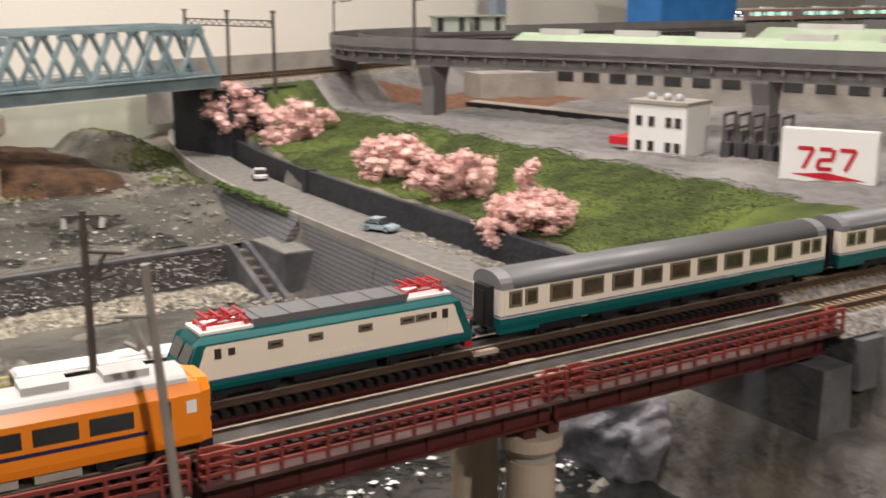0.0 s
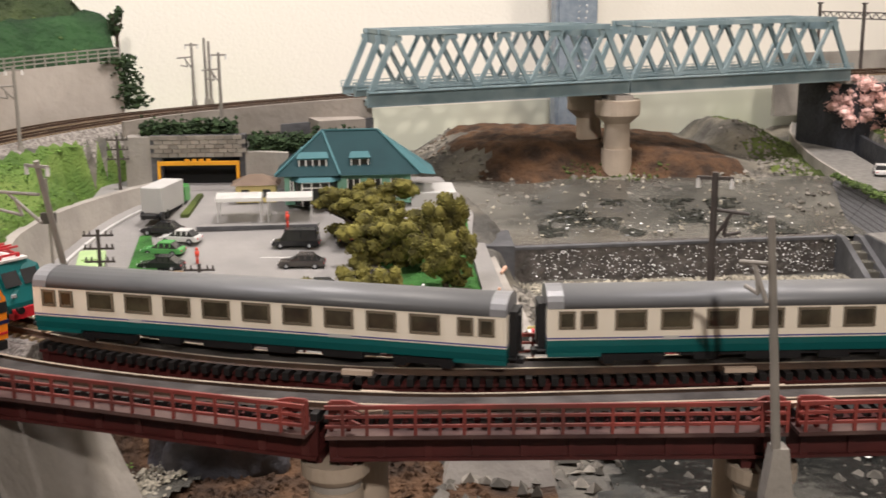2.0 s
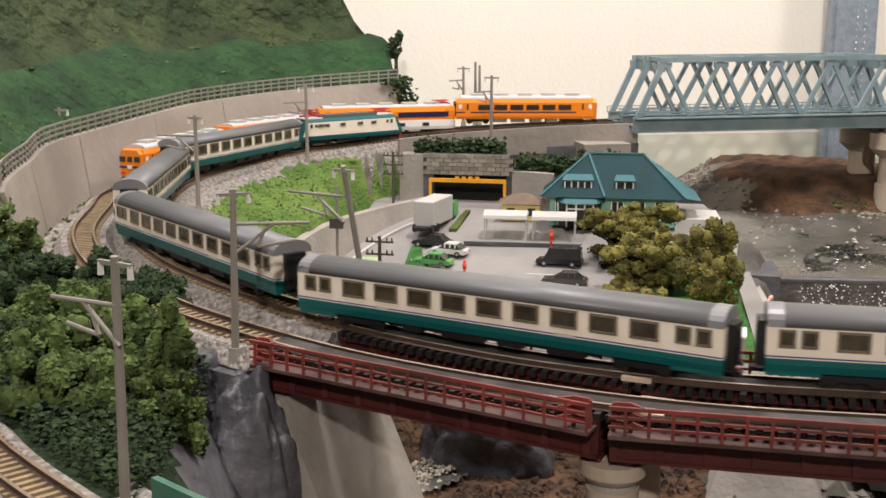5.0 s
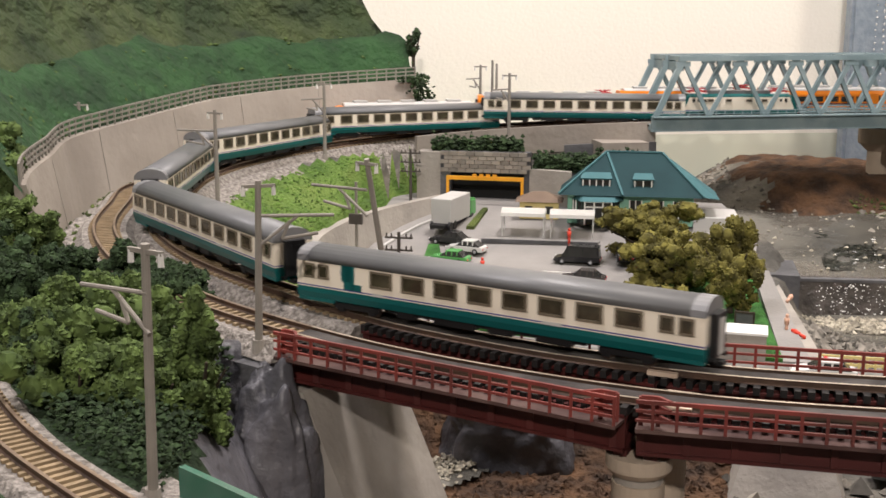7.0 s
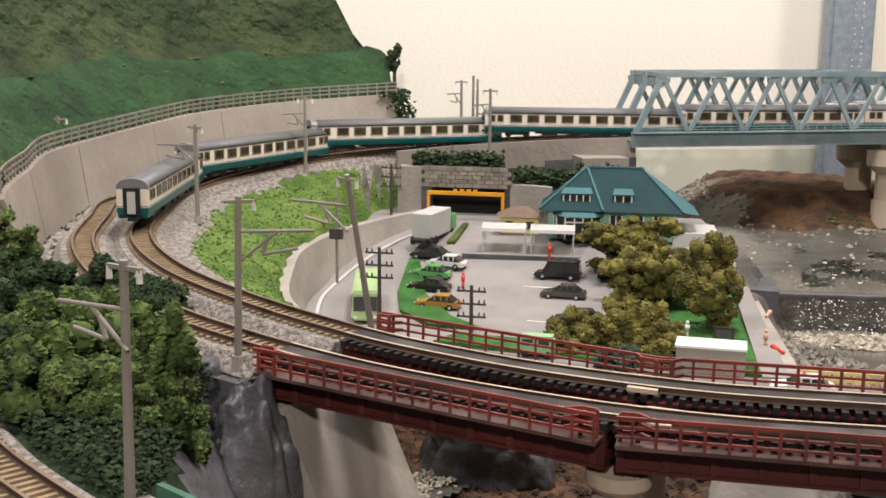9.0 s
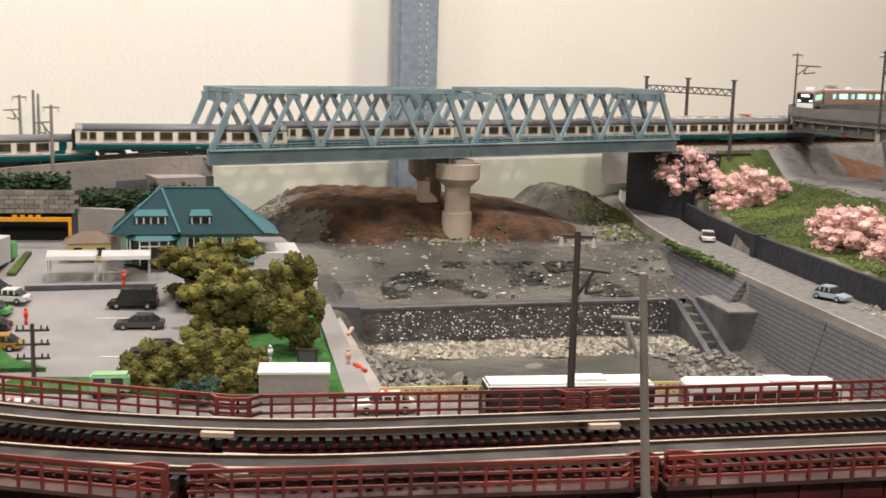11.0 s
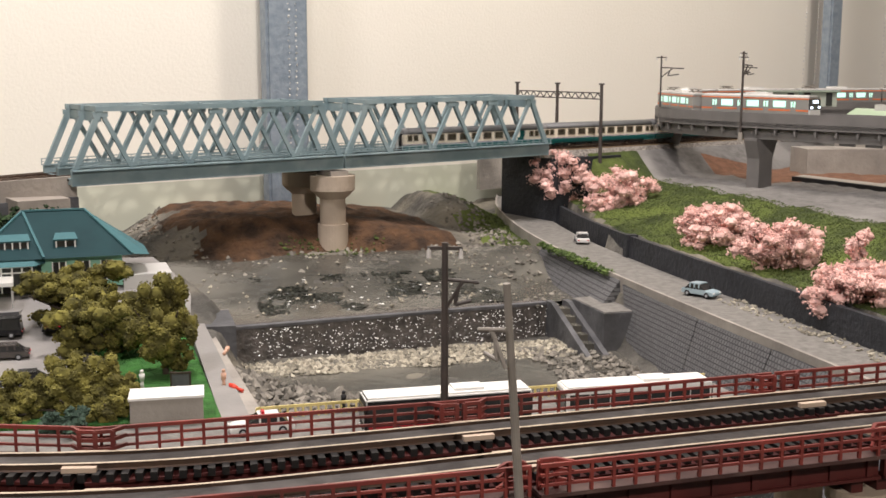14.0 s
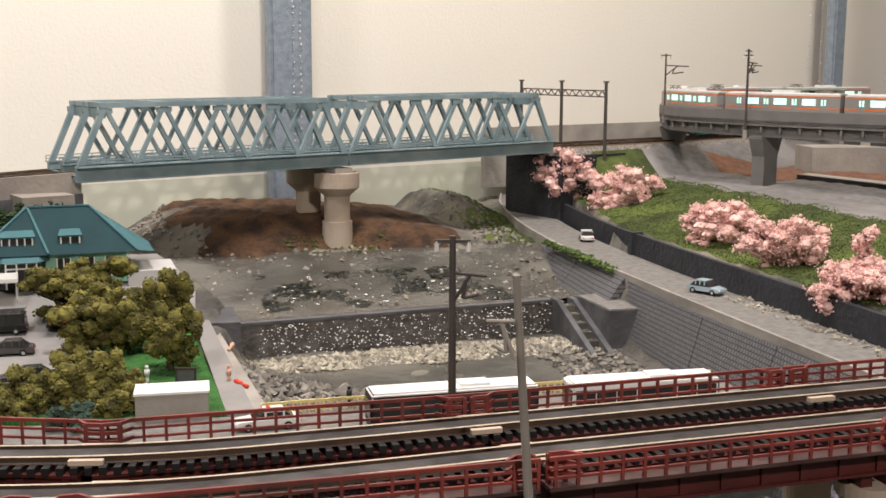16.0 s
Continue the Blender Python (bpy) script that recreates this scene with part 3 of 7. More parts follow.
# ---------------------------------------------------------------- red girder bridge
def girder_span(line, s0, s1, outward, label):
    """A straight plate girder span between two points of a line, with its walkway and railing on the outer side."""
    a, b = Vector(line.at(s0)), Vector(line.at(s1))
    d = (b - a).normalized()
    n = Vector((-d.y, d.x, 0)) * outward
    t = thing("girder_span", label, "bridge", "girder bridge spans")
    up = Vector((0, 0, 1))
    for side in (-1, 1):
        bm = bmesh.new()
        o = n * (0.0085 * side) - up * 0.0108
        beam(bm, a + o, b + o, .0014, .0120)
        for e in (-.0058, .0058):
            beam(bm, a + o + up * e, b + o + up * e, .0048, .0010)
        length = (b - a).length
        for k in range(int(length / .0145) + 1):
            p = a + d * (k * .0145 + .004) + o
            beam(bm, p - up * .0056 + n * side * .0012, p + up * .0056 + n * side * .0012, .0022, .0009)
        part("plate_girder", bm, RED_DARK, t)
    bm = bmesh.new()
    beam(bm, a - up * .0052, b - up * .0052, .0205, .0008)
    part("deck_plate", bm, BRIDGE_DECK, t)
    bm = bmesh.new()
    o = n * .0145 - up * .0062
    beam(bm, a + o, b + o, .0085, .0012)
    part("walkway", bm, WALKWAY, t, "dusty dull red walkway")
    # railing: three bars and upright posts
    o = n * .0182
    rail_t = Vector(o)
    for h in (.0032, .0003, -.0028):
        bm = bmesh.new()
        beam(bm, a + rail_t + up * h, b + rail_t + up * h, .0010, .0012 if h > .002 else .0008)
        part("handrail", bm, RED, t)
    for h in range(int((b - a).length / .0072) + 1):
        bm = bmesh.new()
        p = a + d * min(h * .0072 + .0006, (b - a).length - .0006) + rail_t
        beam(bm, p - up * .0062, p + up * .0030, .0010, .0010)
        part("railing_post", bm, RED, t)
    # the bay round each end post steps outward
    for e, q in ((1, a), (-1, b)):
        for h in (.0034, .0005, -.0026):
            bm = bmesh.new()
            p0 = q + d * (e * .0105) + rail_t + up * h
            p1 = q + d * (e * .0065) + rail_t - n * .004 + up * h
            p2 = q + d * (e * .0012) + rail_t - n * .004 + up * h
            beam(bm, p0, p1, .0010, .0012)
            beam(bm, p1, p2, .0010, .0012)
            part("end_bay_rail", bm, RED, t)
        for g in (.0012, .0065):
            bm = bmesh.new()
            p = q + d * (e * g) + rail_t - n * .004
            beam(bm, p - up * .0062, p + up * .0036, .0014, .0014)
            part("end_bay_post", bm, RED, t)
    return t


def spans(line, ends, outward, label):
    for s0, s1 in zip(ends, ends[1:]):
        girder_span(line, s0 + .0008, s1 - .0008, outward, label)


OUT_ENDS = [OUTER.near(.364, .306), OUTER.near(.228, .306), OUTER.near(.102, .306), OUTER.near(-.036, .322), S_OUT_L]
IN_ENDS = [INNER.near(.372, .338), INNER.near(.222, .338), INNER.near(.098, .338), INNER.near(-.025, .349), S_IN_L]
spans(OUTER, OUT_ENDS, 1, "red plate girder bridge span with walkway railing")
spans(INNER, IN_ENDS, -1, "red plate girder bridge span with railing beside lot")


def bridge_pier(x, y, z_top, rz, label):
    t = thing("bridge_pier", label, "bridge pier", "girder bridge piers", at=pose(x, y, 0, 0, 0, rz))
    for k in (-.017, .017):
        bm = bmesh.new()
        rod(bm, (0, k, -.05), (0, k, z_top - .0095), .0092, .0086, 28)
        part("shaft", bm, CONCRETE_WARM, t, smooth=False)
        bm = bmesh.new()
        rod(bm, (0, k, z_top - .0095), (0, k, z_top - .0065), .0080, .0080, 28)
        part("neck", bm, CONCRETE, t)
        bm = bmesh.new()
        rod(bm, (0, k, z_top - .0065), (0, k, z_top - .0045), .0092, .0108, 28)
        rod(bm, (0, k, z_top - .0045), (0, k, z_top), .0108, .0108, 28)
        part("flared_cap", bm, CONCRETE_WARM, t)
        for e in (-.005, .005):
            bm = bmesh.new()
            box(bm, e, k, z_top, .0045, .012, .0040)
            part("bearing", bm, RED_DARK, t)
    return t


for k, (so, si) in enumerate(zip(OUT_ENDS[1:-1], IN_ENDS[1:-1])):
    po, pi = OUTER.at(so), INNER.at(si)
    bridge_pier((po[0] + pi[0]) / 2, (po[1] + pi[1]) / 2, .0388, -k * 6, "beige concrete twin-column bridge pier")


# ---------------------------------------------------------------- truss bridge
TA, TB = Vector((-.0475, .9220, .0862)), Vector((.4235, 1.0940, .0900))
TD = (TB - TA).normalized()
TN = Vector((-TD.y, TD.x, 0)).normalized()
T_LEN, T_W, T_H = .2492, .0345, .0600


def truss_span(start, label):
    t = thing("truss_bridge_span", label, "bridge", "truss bridge spans")
    up = Vector((0, 0, 1))
    bay = T_LEN / 5
    for side in (0, 1):
        o = start + TN * (T_W * side)
        bm = bmesh.new()
        beam(bm, o + up * .0058, o + TD * T_LEN + up * .0058, .0034, .0115)
        chord = part("bottom_chord", bm, TRUSS, t)
        for h in (.0002, .0120):
            bm = bmesh.new()
            beam(bm, o + up * h, o + TD * T_LEN + up * h, .0050, .0009)
            part("flange", bm, TRUSS, chord)
        bm = bmesh.new()
        beam(bm, o + TD * bay * .42 + up * T_H, o + TD * (T_LEN - bay * .42) + up * T_H, .0040, .0042)
        part("top_chord", bm, TRUSS, t)
        for k in range(5):
            for lo in (k, k + 1):
                end = (k == 0 and lo == 0) or (k == 4 and lo == 5)
                bm = bmesh.new()
                x_lo = min(max(bay * lo, .003), T_LEN - .003)
                beam(bm, o + TD * x_lo + up * .0115, o + TD * bay * (k + .5) + up * (T_H - .001), .0036 if end else .0026, .0046 if end else .0034)
                part("end_post" if end else "diagonal", bm, TRUSS, t)
            bm = bmesh.new()
            p = o + TD * bay * (k + .5) + up * (T_H - .0045)
            beam(bm, p - TD * .0062, p + TD * .0062, .0030, .0040)
            part("gusset", bm, TRUSS, t)
        bm = bmesh.new()
        q = o + TN * (-.0042 if side == 0 else .0042)
        beam(bm, q + up * .0168, q + TD * T_LEN + up * .0168, .0007, .0008)
        beam(bm, q + up * .0145, q + TD * T_LEN + up * .0145, .0006, .0006)
        beam(bm, q + up * .0118, q + TD * T_LEN + up * .0118, .0040, .0008)
        for k in range(33):
            p = q + TD * (T_LEN * k / 32)
            beam(bm, p + up * .0115, p + up * .0170, .0007, .0007)
        part("walkway_rail", bm, TRUSS, t)
    for k in range(5):
        bm = bmesh.new()
        p = start + TD * bay * (k + .5) + up * T_H
        beam(bm, p, p + TN * T_W, .0030, .0040)
        part("top_strut", bm, TRUSS, t)
    for k in range(4):
        for cross in (0, 1):
            bm = bmesh.new()
            p, q = start + TD * bay * (k + .5) + up * (T_H + cross * .0006), start + TD * bay * (k + 1.5) + up * (T_H + cross * .0006)
            beam(bm, p + TN * T_W * cross, q + TN * T_W * (1 - cross), .0018, .0014)
            part("top_bracing", bm, TRUSS, t)
    for k in (.5, 4.5):
        bm = bmesh.new()
        p = start + TD * bay * k + up * (T_H - .0065)
        beam(bm, p, p + TN * T_W, .0022, .0075)
        part("portal_beam", bm, TRUSS, t)
    for k in range(11):
        bm = bmesh.new()
        p = start + TD * min(max(bay * k / 2, .002), T_LEN - .002) + up * .003
        beam(bm, p, p + TN * T_W, .0024, .0050)
        part("floor_beam", bm, TRUSS, t)
    bm = bmesh.new()
    p = start + TN * (T_W / 2) + up * .0042
    beam(bm, p, p + TD * T_LEN, T_W - .016, .0014)
    part("deck", bm, BRIDGE_DECK, t)
    return t


for row, note in ((0.0, "carrying the front track"), (.0358, "carrying the rear track")):
    truss_span(TA + TN * row, "blue-green steel truss bridge span near house, " + note)
    truss_span(TA + TN * row + TD * (T_LEN + .0018), "blue-green steel truss bridge span near cherries, " + note)
T_W = .0705


def truss_pier():
    t = thing("truss_pier", "beige concrete pier with flared head under truss bridge", "bridge pier")
    c = TA + TD * T_LEN - TD * .006
    for side in (0.12, 0.88):
        p = c + TN * (T_W * side)
        bm = bmesh.new()
        rod(bm, (p.x, p.y, .0), (p.x, p.y, .0605), .0122, .0118, 32)
        shaft = part("shaft", bm, CONCRETE_WARM, t)
        bm = bmesh.new()
        rod(bm, (p.x, p.y, .0), (p.x, p.y, .0365), .0140, .0140, 32)
        part("plinth", bm, CONCRETE_WARM, shaft)
        bm = bmesh.new()
        rod(bm, (p.x, p.y, .0600), (p.x, p.y, .0680), .0120, .0208, 32)
        rod(bm, (p.x, p.y, .0680), (p.x, p.y, .0815), .0208, .0208, 32)
        part("flared_head", bm, CONCRETE_WARM, t)
        bm = bmesh.new()
        box(bm, p.x, p.y, .0815, .018, .026, .0045, math.degrees(math.atan2(TD.y, TD.x)))
        part("bearing", bm, CONCRETE, t)


truss_pier()
for nm, end, dirn, mat in (("truss_abutment_west", TA, -1, RETAINING), ("truss_abutment_east", TB, 1, DARK_WALL)):
    bm = bmesh.new()
    ang = math.degrees(math.atan2(TD.y, TD.x))
    c = end + TN * (T_W / 2) + TD * ((.050 if dirn > 0 else -.025))
    box(bm, c.x, c.y, -.04, .094 if dirn > 0 else .04, T_W + .02, .118 if dirn < 0 else .126, ang)
    tagged(link_mesh(nm, bm, mat), kind="structure")


# ---------------------------------------------------------------- trains
def side_profile(half, z0, z1, crown, n=7, tumble=0.0):
    """Half-width, skirt and roof-edge heights, and the roof's crown: the outline across a vehicle."""
    pts = [(-half + tumble, z0), (-half, (z0 + z1) / 2), (-half, z1)]
    for k in range(1, n):
        a = math.pi * (1 - k / n)
        pts.append((math.cos(a) * half, z1 + (crown - z1) * math.sin(a) ** 0.8))
    return pts + [(half, z1), (half, (z0 + z1) / 2), (half - tumble, z0)]


def shell(x0, x1, outline):
    bm = bmesh.new()
    a = [bm.verts.new((x0, y, z)) for y, z in outline]
    b = [bm.verts.new((x1, y, z)) for y, z in outline]
    bm.faces.new(a)
    bm.faces.new(b[::-1])
    for k in range(len(outline)):
        j = (k + 1) % len(outline)
        bm.faces.new((a[k], a[j], b[j], b[k]))
    return bm


def roof_outline(half, z1, crown, n=10):
    return [(math.cos(math.pi * (1 - k / n)) * half, z1 + (crown - z1) * math.sin(math.pi * k / n) ** 0.8) for k in range(n + 1)]


def bogie(parent, x, wheels=2, base=.0155, mat=None):
    bm = bmesh.new()
    for y in (-.0062, .0062):
        box(bm, x, y, .0022, base + .006, .0012, .0022)
        for e in (-1, 1):
            box(bm, x + e * base / 2, y, .0012, .0034, .0016, .0026)
    box(bm, x, 0, .0028, .004, .0124, .0018)
    b = part("bogie", bm, mat or BLACK, parent)
    for k in range(wheels):
        bm = bmesh.new()
        wx = x - base / 2 + base * k / max(1, wheels - 1)
        for y in (-.0049, .0049):
            rod(bm, (wx, y - .0007, .0029), (wx, y + .0007, .0029), .0029, n=14)
        rod(bm, (wx, -.005, .0029), (wx, .005, .0029), .0006, n=6)
        part("wheelset", bm, RAIL_SIDE, b)
    return b


def window(parent, x, y, z, w, h, mat, frame=None, name="window"):
    """A pane set in a frame on a vehicle's side."""
    s = 1 if y > 0 else -1
    bm = bmesh.new()
    box(bm, x, y + s * .00005, z, w, .0005, h)
    pane = part(name, bm, mat, parent)
    if frame:
        bm = bmesh.new()
        e = .0004
        for dx in (-w / 2, w / 2):
            box(bm, x + dx, y + s * .0001, z - e, e * 2, .0009, h + 2 * e)
        for dz in (-e, h - e):
            box(bm, x, y + s * .0001, z + dz, w, .0009, 2 * e)
        part("frame", bm, frame, pane)
    return pane


COACH_LEN = .1725


def coach(label, driving=False):
    t = thing("passenger_coach", label, "coach", "green and cream train coaches")
    h, e = .00885, COACH_LEN / 2
    part("lower_body", shell(-e, e, [(-h + .0007, .0052), (-h, .0078), (-h, .0099), (h, .0099), (h, .0078), (h - .0007, .0052)]), TEAL, t)
    for end in (-1, 1):
        bm = bmesh.new()
        box(bm, end * (e - .009), 0, .0040, .0175, .0165, .0014)
        part("end_skirt", bm, TEAL, t)
    part("white_line", shell(-e, e, [(-h - .00003, .0099), (-h - .00003, .0103), (h + .00003, .0103), (h + .00003, .0099)]), CREAM, t)
    part("blue_stripe", shell(-e, e, [(-h - .00006, .0103), (-h - .00006, .0108), (h + .00006, .0108), (h + .00006, .0103)]), BLUE_LINE, t, "thin dark blue waist stripe")
    part("upper_body", shell(-e, e, [(-h, .0108), (-h + .0001, .0204), (h - .0001, .0204), (h, .0108)]), CREAM, t)
    part("roof", shell(-e + .0002, e - .0002, roof_outline(h + .0001, .0204, .0262)), ROOF_GREY, t, "smooth grey curved roof", smooth=True)
    for y in (-.0082, .0082):
        bm = bmesh.new()
        beam(bm, (-e + .006, y, .0221), (e - .006, y, .0221), .0004, .0003)
        part("gutter", bm, ROOF_GREY, t)
    for end in (-1, 1):
        a, b = sorted((end * (e - .0001), end * (e - .0055)))
        part("roof_end", shell(a, b, roof_outline(h + .0002, .0205, .02635)), ROOF_END, t, "paler grey roof end")
        bm = bmesh.new()
        box(bm, end * (e + .0012), 0, .0062, .0026, .0092, .0150)
        g = part("gangway", bm, BLACK, t, "black rubber gangway")
        bm = bmesh.new()
        box(bm, end * (e + .0026), 0, .0068, .0004, .0046, .0125)
        part("end_door", bm, LIGHT_GREY if driving and end < 0 else BLACK, g)
        bm = bmesh.new()
        box(bm, end * (e + .0012), 0, .0030, .0060, .0040, .0016)
        for y in (-.0055, .0055):
            rod(bm, (end * e, y, .0056), (end * (e + .0028), y, .0056), .0006, .0010, 8)
        part("coupler", bm, BLACK, t)
        bogie(t, end * .058)
    for y in (-h, h):
        for x in (-.0798, -.0728, .0728, .0798):
            window(t, x, y, .0141, .0046, .0052, WINDOW, FRAME)
        if driving:
            bm = bmesh.new()
            for dx, z, hh in ((0, .0108, .0096), (-.0035, .0108, .0026), (.0012, .0140, .0064)):
                box(bm, .0600 + dx, y * 1.004, z, .0052, .0003, hh)
            part("teal_panel", bm, TEAL, t, "teal panel rising to the roof")
        for k in range(8 if driving else 9):
            window(t, -.0592 + .0148 * k, y, .0136, .0096, .0059, WINDOW, FRAME)
        for x in (-.0840, .0840):
            bm = bmesh.new()
            box(bm, x, y * 1.003, .0110, .0014, .0003, .0090)
            part("door", bm, CREAM, t)
        for x, w in ((-.030, .008), (.046, .005)):
            bm = bmesh.new()
            box(bm, x, y * 1.008, .0098, w, .0003, .0012)
            part("destination_plate", bm, LIGHT_GREY, t)
        for x in (-.0630, .0635):
            bm = bmesh.new()
            box(bm, x, y * 1.008, .0168, .0012, .0002, .0012)
            part("class_mark", bm, BLUE_LINE, t)
    bm = bmesh.new()
    box(bm, 0, 0, .0036, .085, .0135, .0022)
    for x, w in ((-.03, .014), (-.008, .010), (.012, .018), (.034, .008)):
        box(bm, x, 0, .0024, w, .0150, .0030)
    part("underframe", bm, BLACK, t)
    return t


def pantograph(parent, x, z, mat, folded=True):
    """A folded pantograph: base frame, two crossed arms a side, and four collector bars."""
    bm = bmesh.new()
    for y in (-.0035, .0035):
        beam(bm, (x - .0078, y, z + .0012), (x + .0078, y, z + .0012), .0006, .0006)
    for dx in (-.007, .007):
        beam(bm, (x + dx, -.0045, z + .0012), (x + dx, .0045, z + .0012), .0008, .0008)
        for y in (-.004, .004):
            box(bm, x + dx, y, z, .0012, .0012, .0014)
    p = part("pantograph", bm, mat, parent, "folded red pantograph" if mat is PANTO else "grey pantograph")
    for y in (-.0035, .0035):
        for a, b in ((-.006, .005), (.006, -.005)):
            bm = bmesh.new()
            beam(bm, (x + a, y, z + .0014), (x + b, y * .8, z + .0034), .0006, .0006)
            part("pantograph_arm", bm, mat, p)
    for dx in (-.006, -.002, .002, .006):
        bm = bmesh.new()
        beam(bm, (x + dx, -.005, z + .0036), (x + dx, .005, z + .0036), .0007, .0007)
        part("collector_bar", bm, mat, p)
    return p


def locomotive():
    t = thing("electric_locomotive", "teal and cream electric locomotive with two red pantographs", "locomotive")
    h, e = .0092, .0525
    part("lower_body", shell(-e, e, [(-h + .0006, .0048), (-h, .0066), (-h, .0080), (h, .0080), (h, .0066), (h - .0006, .0048)]), TEAL, t)
    part("blue_stripe", shell(-e + .004, e - .004, [(-h - .00006, .0080), (-h - .00006, .0085), (h + .00006, .0085), (h + .00006, .0080)]), BLUE_LINE, t)
    bm = bmesh.new()
    rows = []
    for y, z, s in ((-h, .0080, 0), (-h, .0200, .0052), (-h + .0016, .0212, .0070), (-h + .0030, .0222, .0085), (h - .0030, .0222, .0085), (h - .0016, .0212, .0070), (h, .0200, .0052), (h, .0080, 0)):
        rows.append((bm.verts.new((-e + s, y, z)), bm.verts.new((e - s, y, z))))
    for k in range(len(rows)):
        a, b = rows[k], rows[(k + 1) % len(rows)]
        bm.faces.new((a[0], b[0], b[1], a[1]))
    bm.faces.new([r[0] for r in rows])
    bm.faces.new([r[1] for r in rows][::-1])
    part("upper_body", bm, TEAL, t)
    for y in (-h, h):
        s = 1 if y > 0 else -1
        bm = bmesh.new()
        pts = [(-e + .0036, .0085), (-e + .0080, .0194), (e - .0080, .0194), (e - .0036, .0085)]
        v = [bm.verts.new((x, y + s * k * .00012, z)) for k in (0, 1) for x, z in pts]
        bm.faces.new(v[:4])
        bm.faces.new(v[4:])
        for k in range(4):
            bm.faces.new((v[k], v[(k + 1) % 4], v[4 + (k + 1) % 4], v[4 + k]))
        part("side_panel", bm, CREAM, t, "cream side panel")
        for x, w in ((-.032, .0045), (-.026, .0045), (-.010, .0042), (.008, .0042), (.022, .0042)):
            window(t, x, y * 1.018, .0158, w, .0016, GLASS, FRAME, "side_grille")
        for x in (-.0365, .0365):
            window(t, x, y * 1.018, .0156, .0022, .0022, GLASS, None, "porthole")
        for x in (-.0410, .0410):
            window(t, x, y * 1.018, .0150, .0022, .0032, GLASS, None, "cab_side_window")
        for x in (-.0437, .0437):
            bm = bmesh.new()
            box(bm, x, y * 1.02, .0088, .0032, .0003, .0096)
            part("cab_door", bm, CREAM, t)
        bm = bmesh.new()
        for k in range(16):
            box(bm, -.012 + k * .0016, y * 1.02, .0092, .0008, .0002, .0016)
        part("louvre", bm, CREAM, t)
    bm = bmesh.new()
    box(bm, 0, 0, .0221, .056, .0125, .0026)
    hood = part("roof_hood", bm, ROOF_GREY, t, "grey roof equipment hood")
    for k in range(6):
        bm = bmesh.new()
        box(bm, -.025 + k * .010, 0, .0247, .0004, .0125, .0003)
        part("rib", bm, ROOF_GREY, hood)
    for end in (-1, 1):
        bm = bmesh.new()
        box(bm, end * .0365, 0, .0221, .0175, .0130, .0009)
        part("roof_panel", bm, WHITE, t, "white roof panel")
        pantograph(t, end * .0360, .0230, PANTO)
        bm = bmesh.new()
        for y in (-.0042, .0042):
            v = [bm.verts.new((end * (e - s + .00025), y + dy, z)) for dy, z, s in ((-.0036, .0140, .0023), (.0036, .0140, .0023), (.0034, .0192, .0050), (-.0034, .0192, .0050))]
            bm.faces.new(v)
        part("windscreen", bm, GLASS, t)
        bm = bmesh.new()
        box(bm, end * (e - .0005), 0, .0022, .0030, .0150, .0040)
        b = part("buffer_beam", bm, BUFFER_RED, t, "red buffer beam")
        for y in (-.0055, .0055):
            bm = bmesh.new()
            rod(bm, (end * e, y, .0058), (end * (e + .003), y, .0058), .0008, .0014, 10)
            part("buffer", bm, BLACK, b)
        for y in (-.006, .006):
            bm = bmesh.new()
            box(bm, end * (e - .0002), y, .0105, .0012, .0018, .0011)
            part("headlamp", bm, SILVER, t)
        bogie(t, end * .031, 2, .017)
    bm = bmesh.new()
    box(bm, 0, 0, .0022, .030, .0155, .0028)
    part("underframe", bm, BLACK, t)
    return t


CAR_LEN = .1225


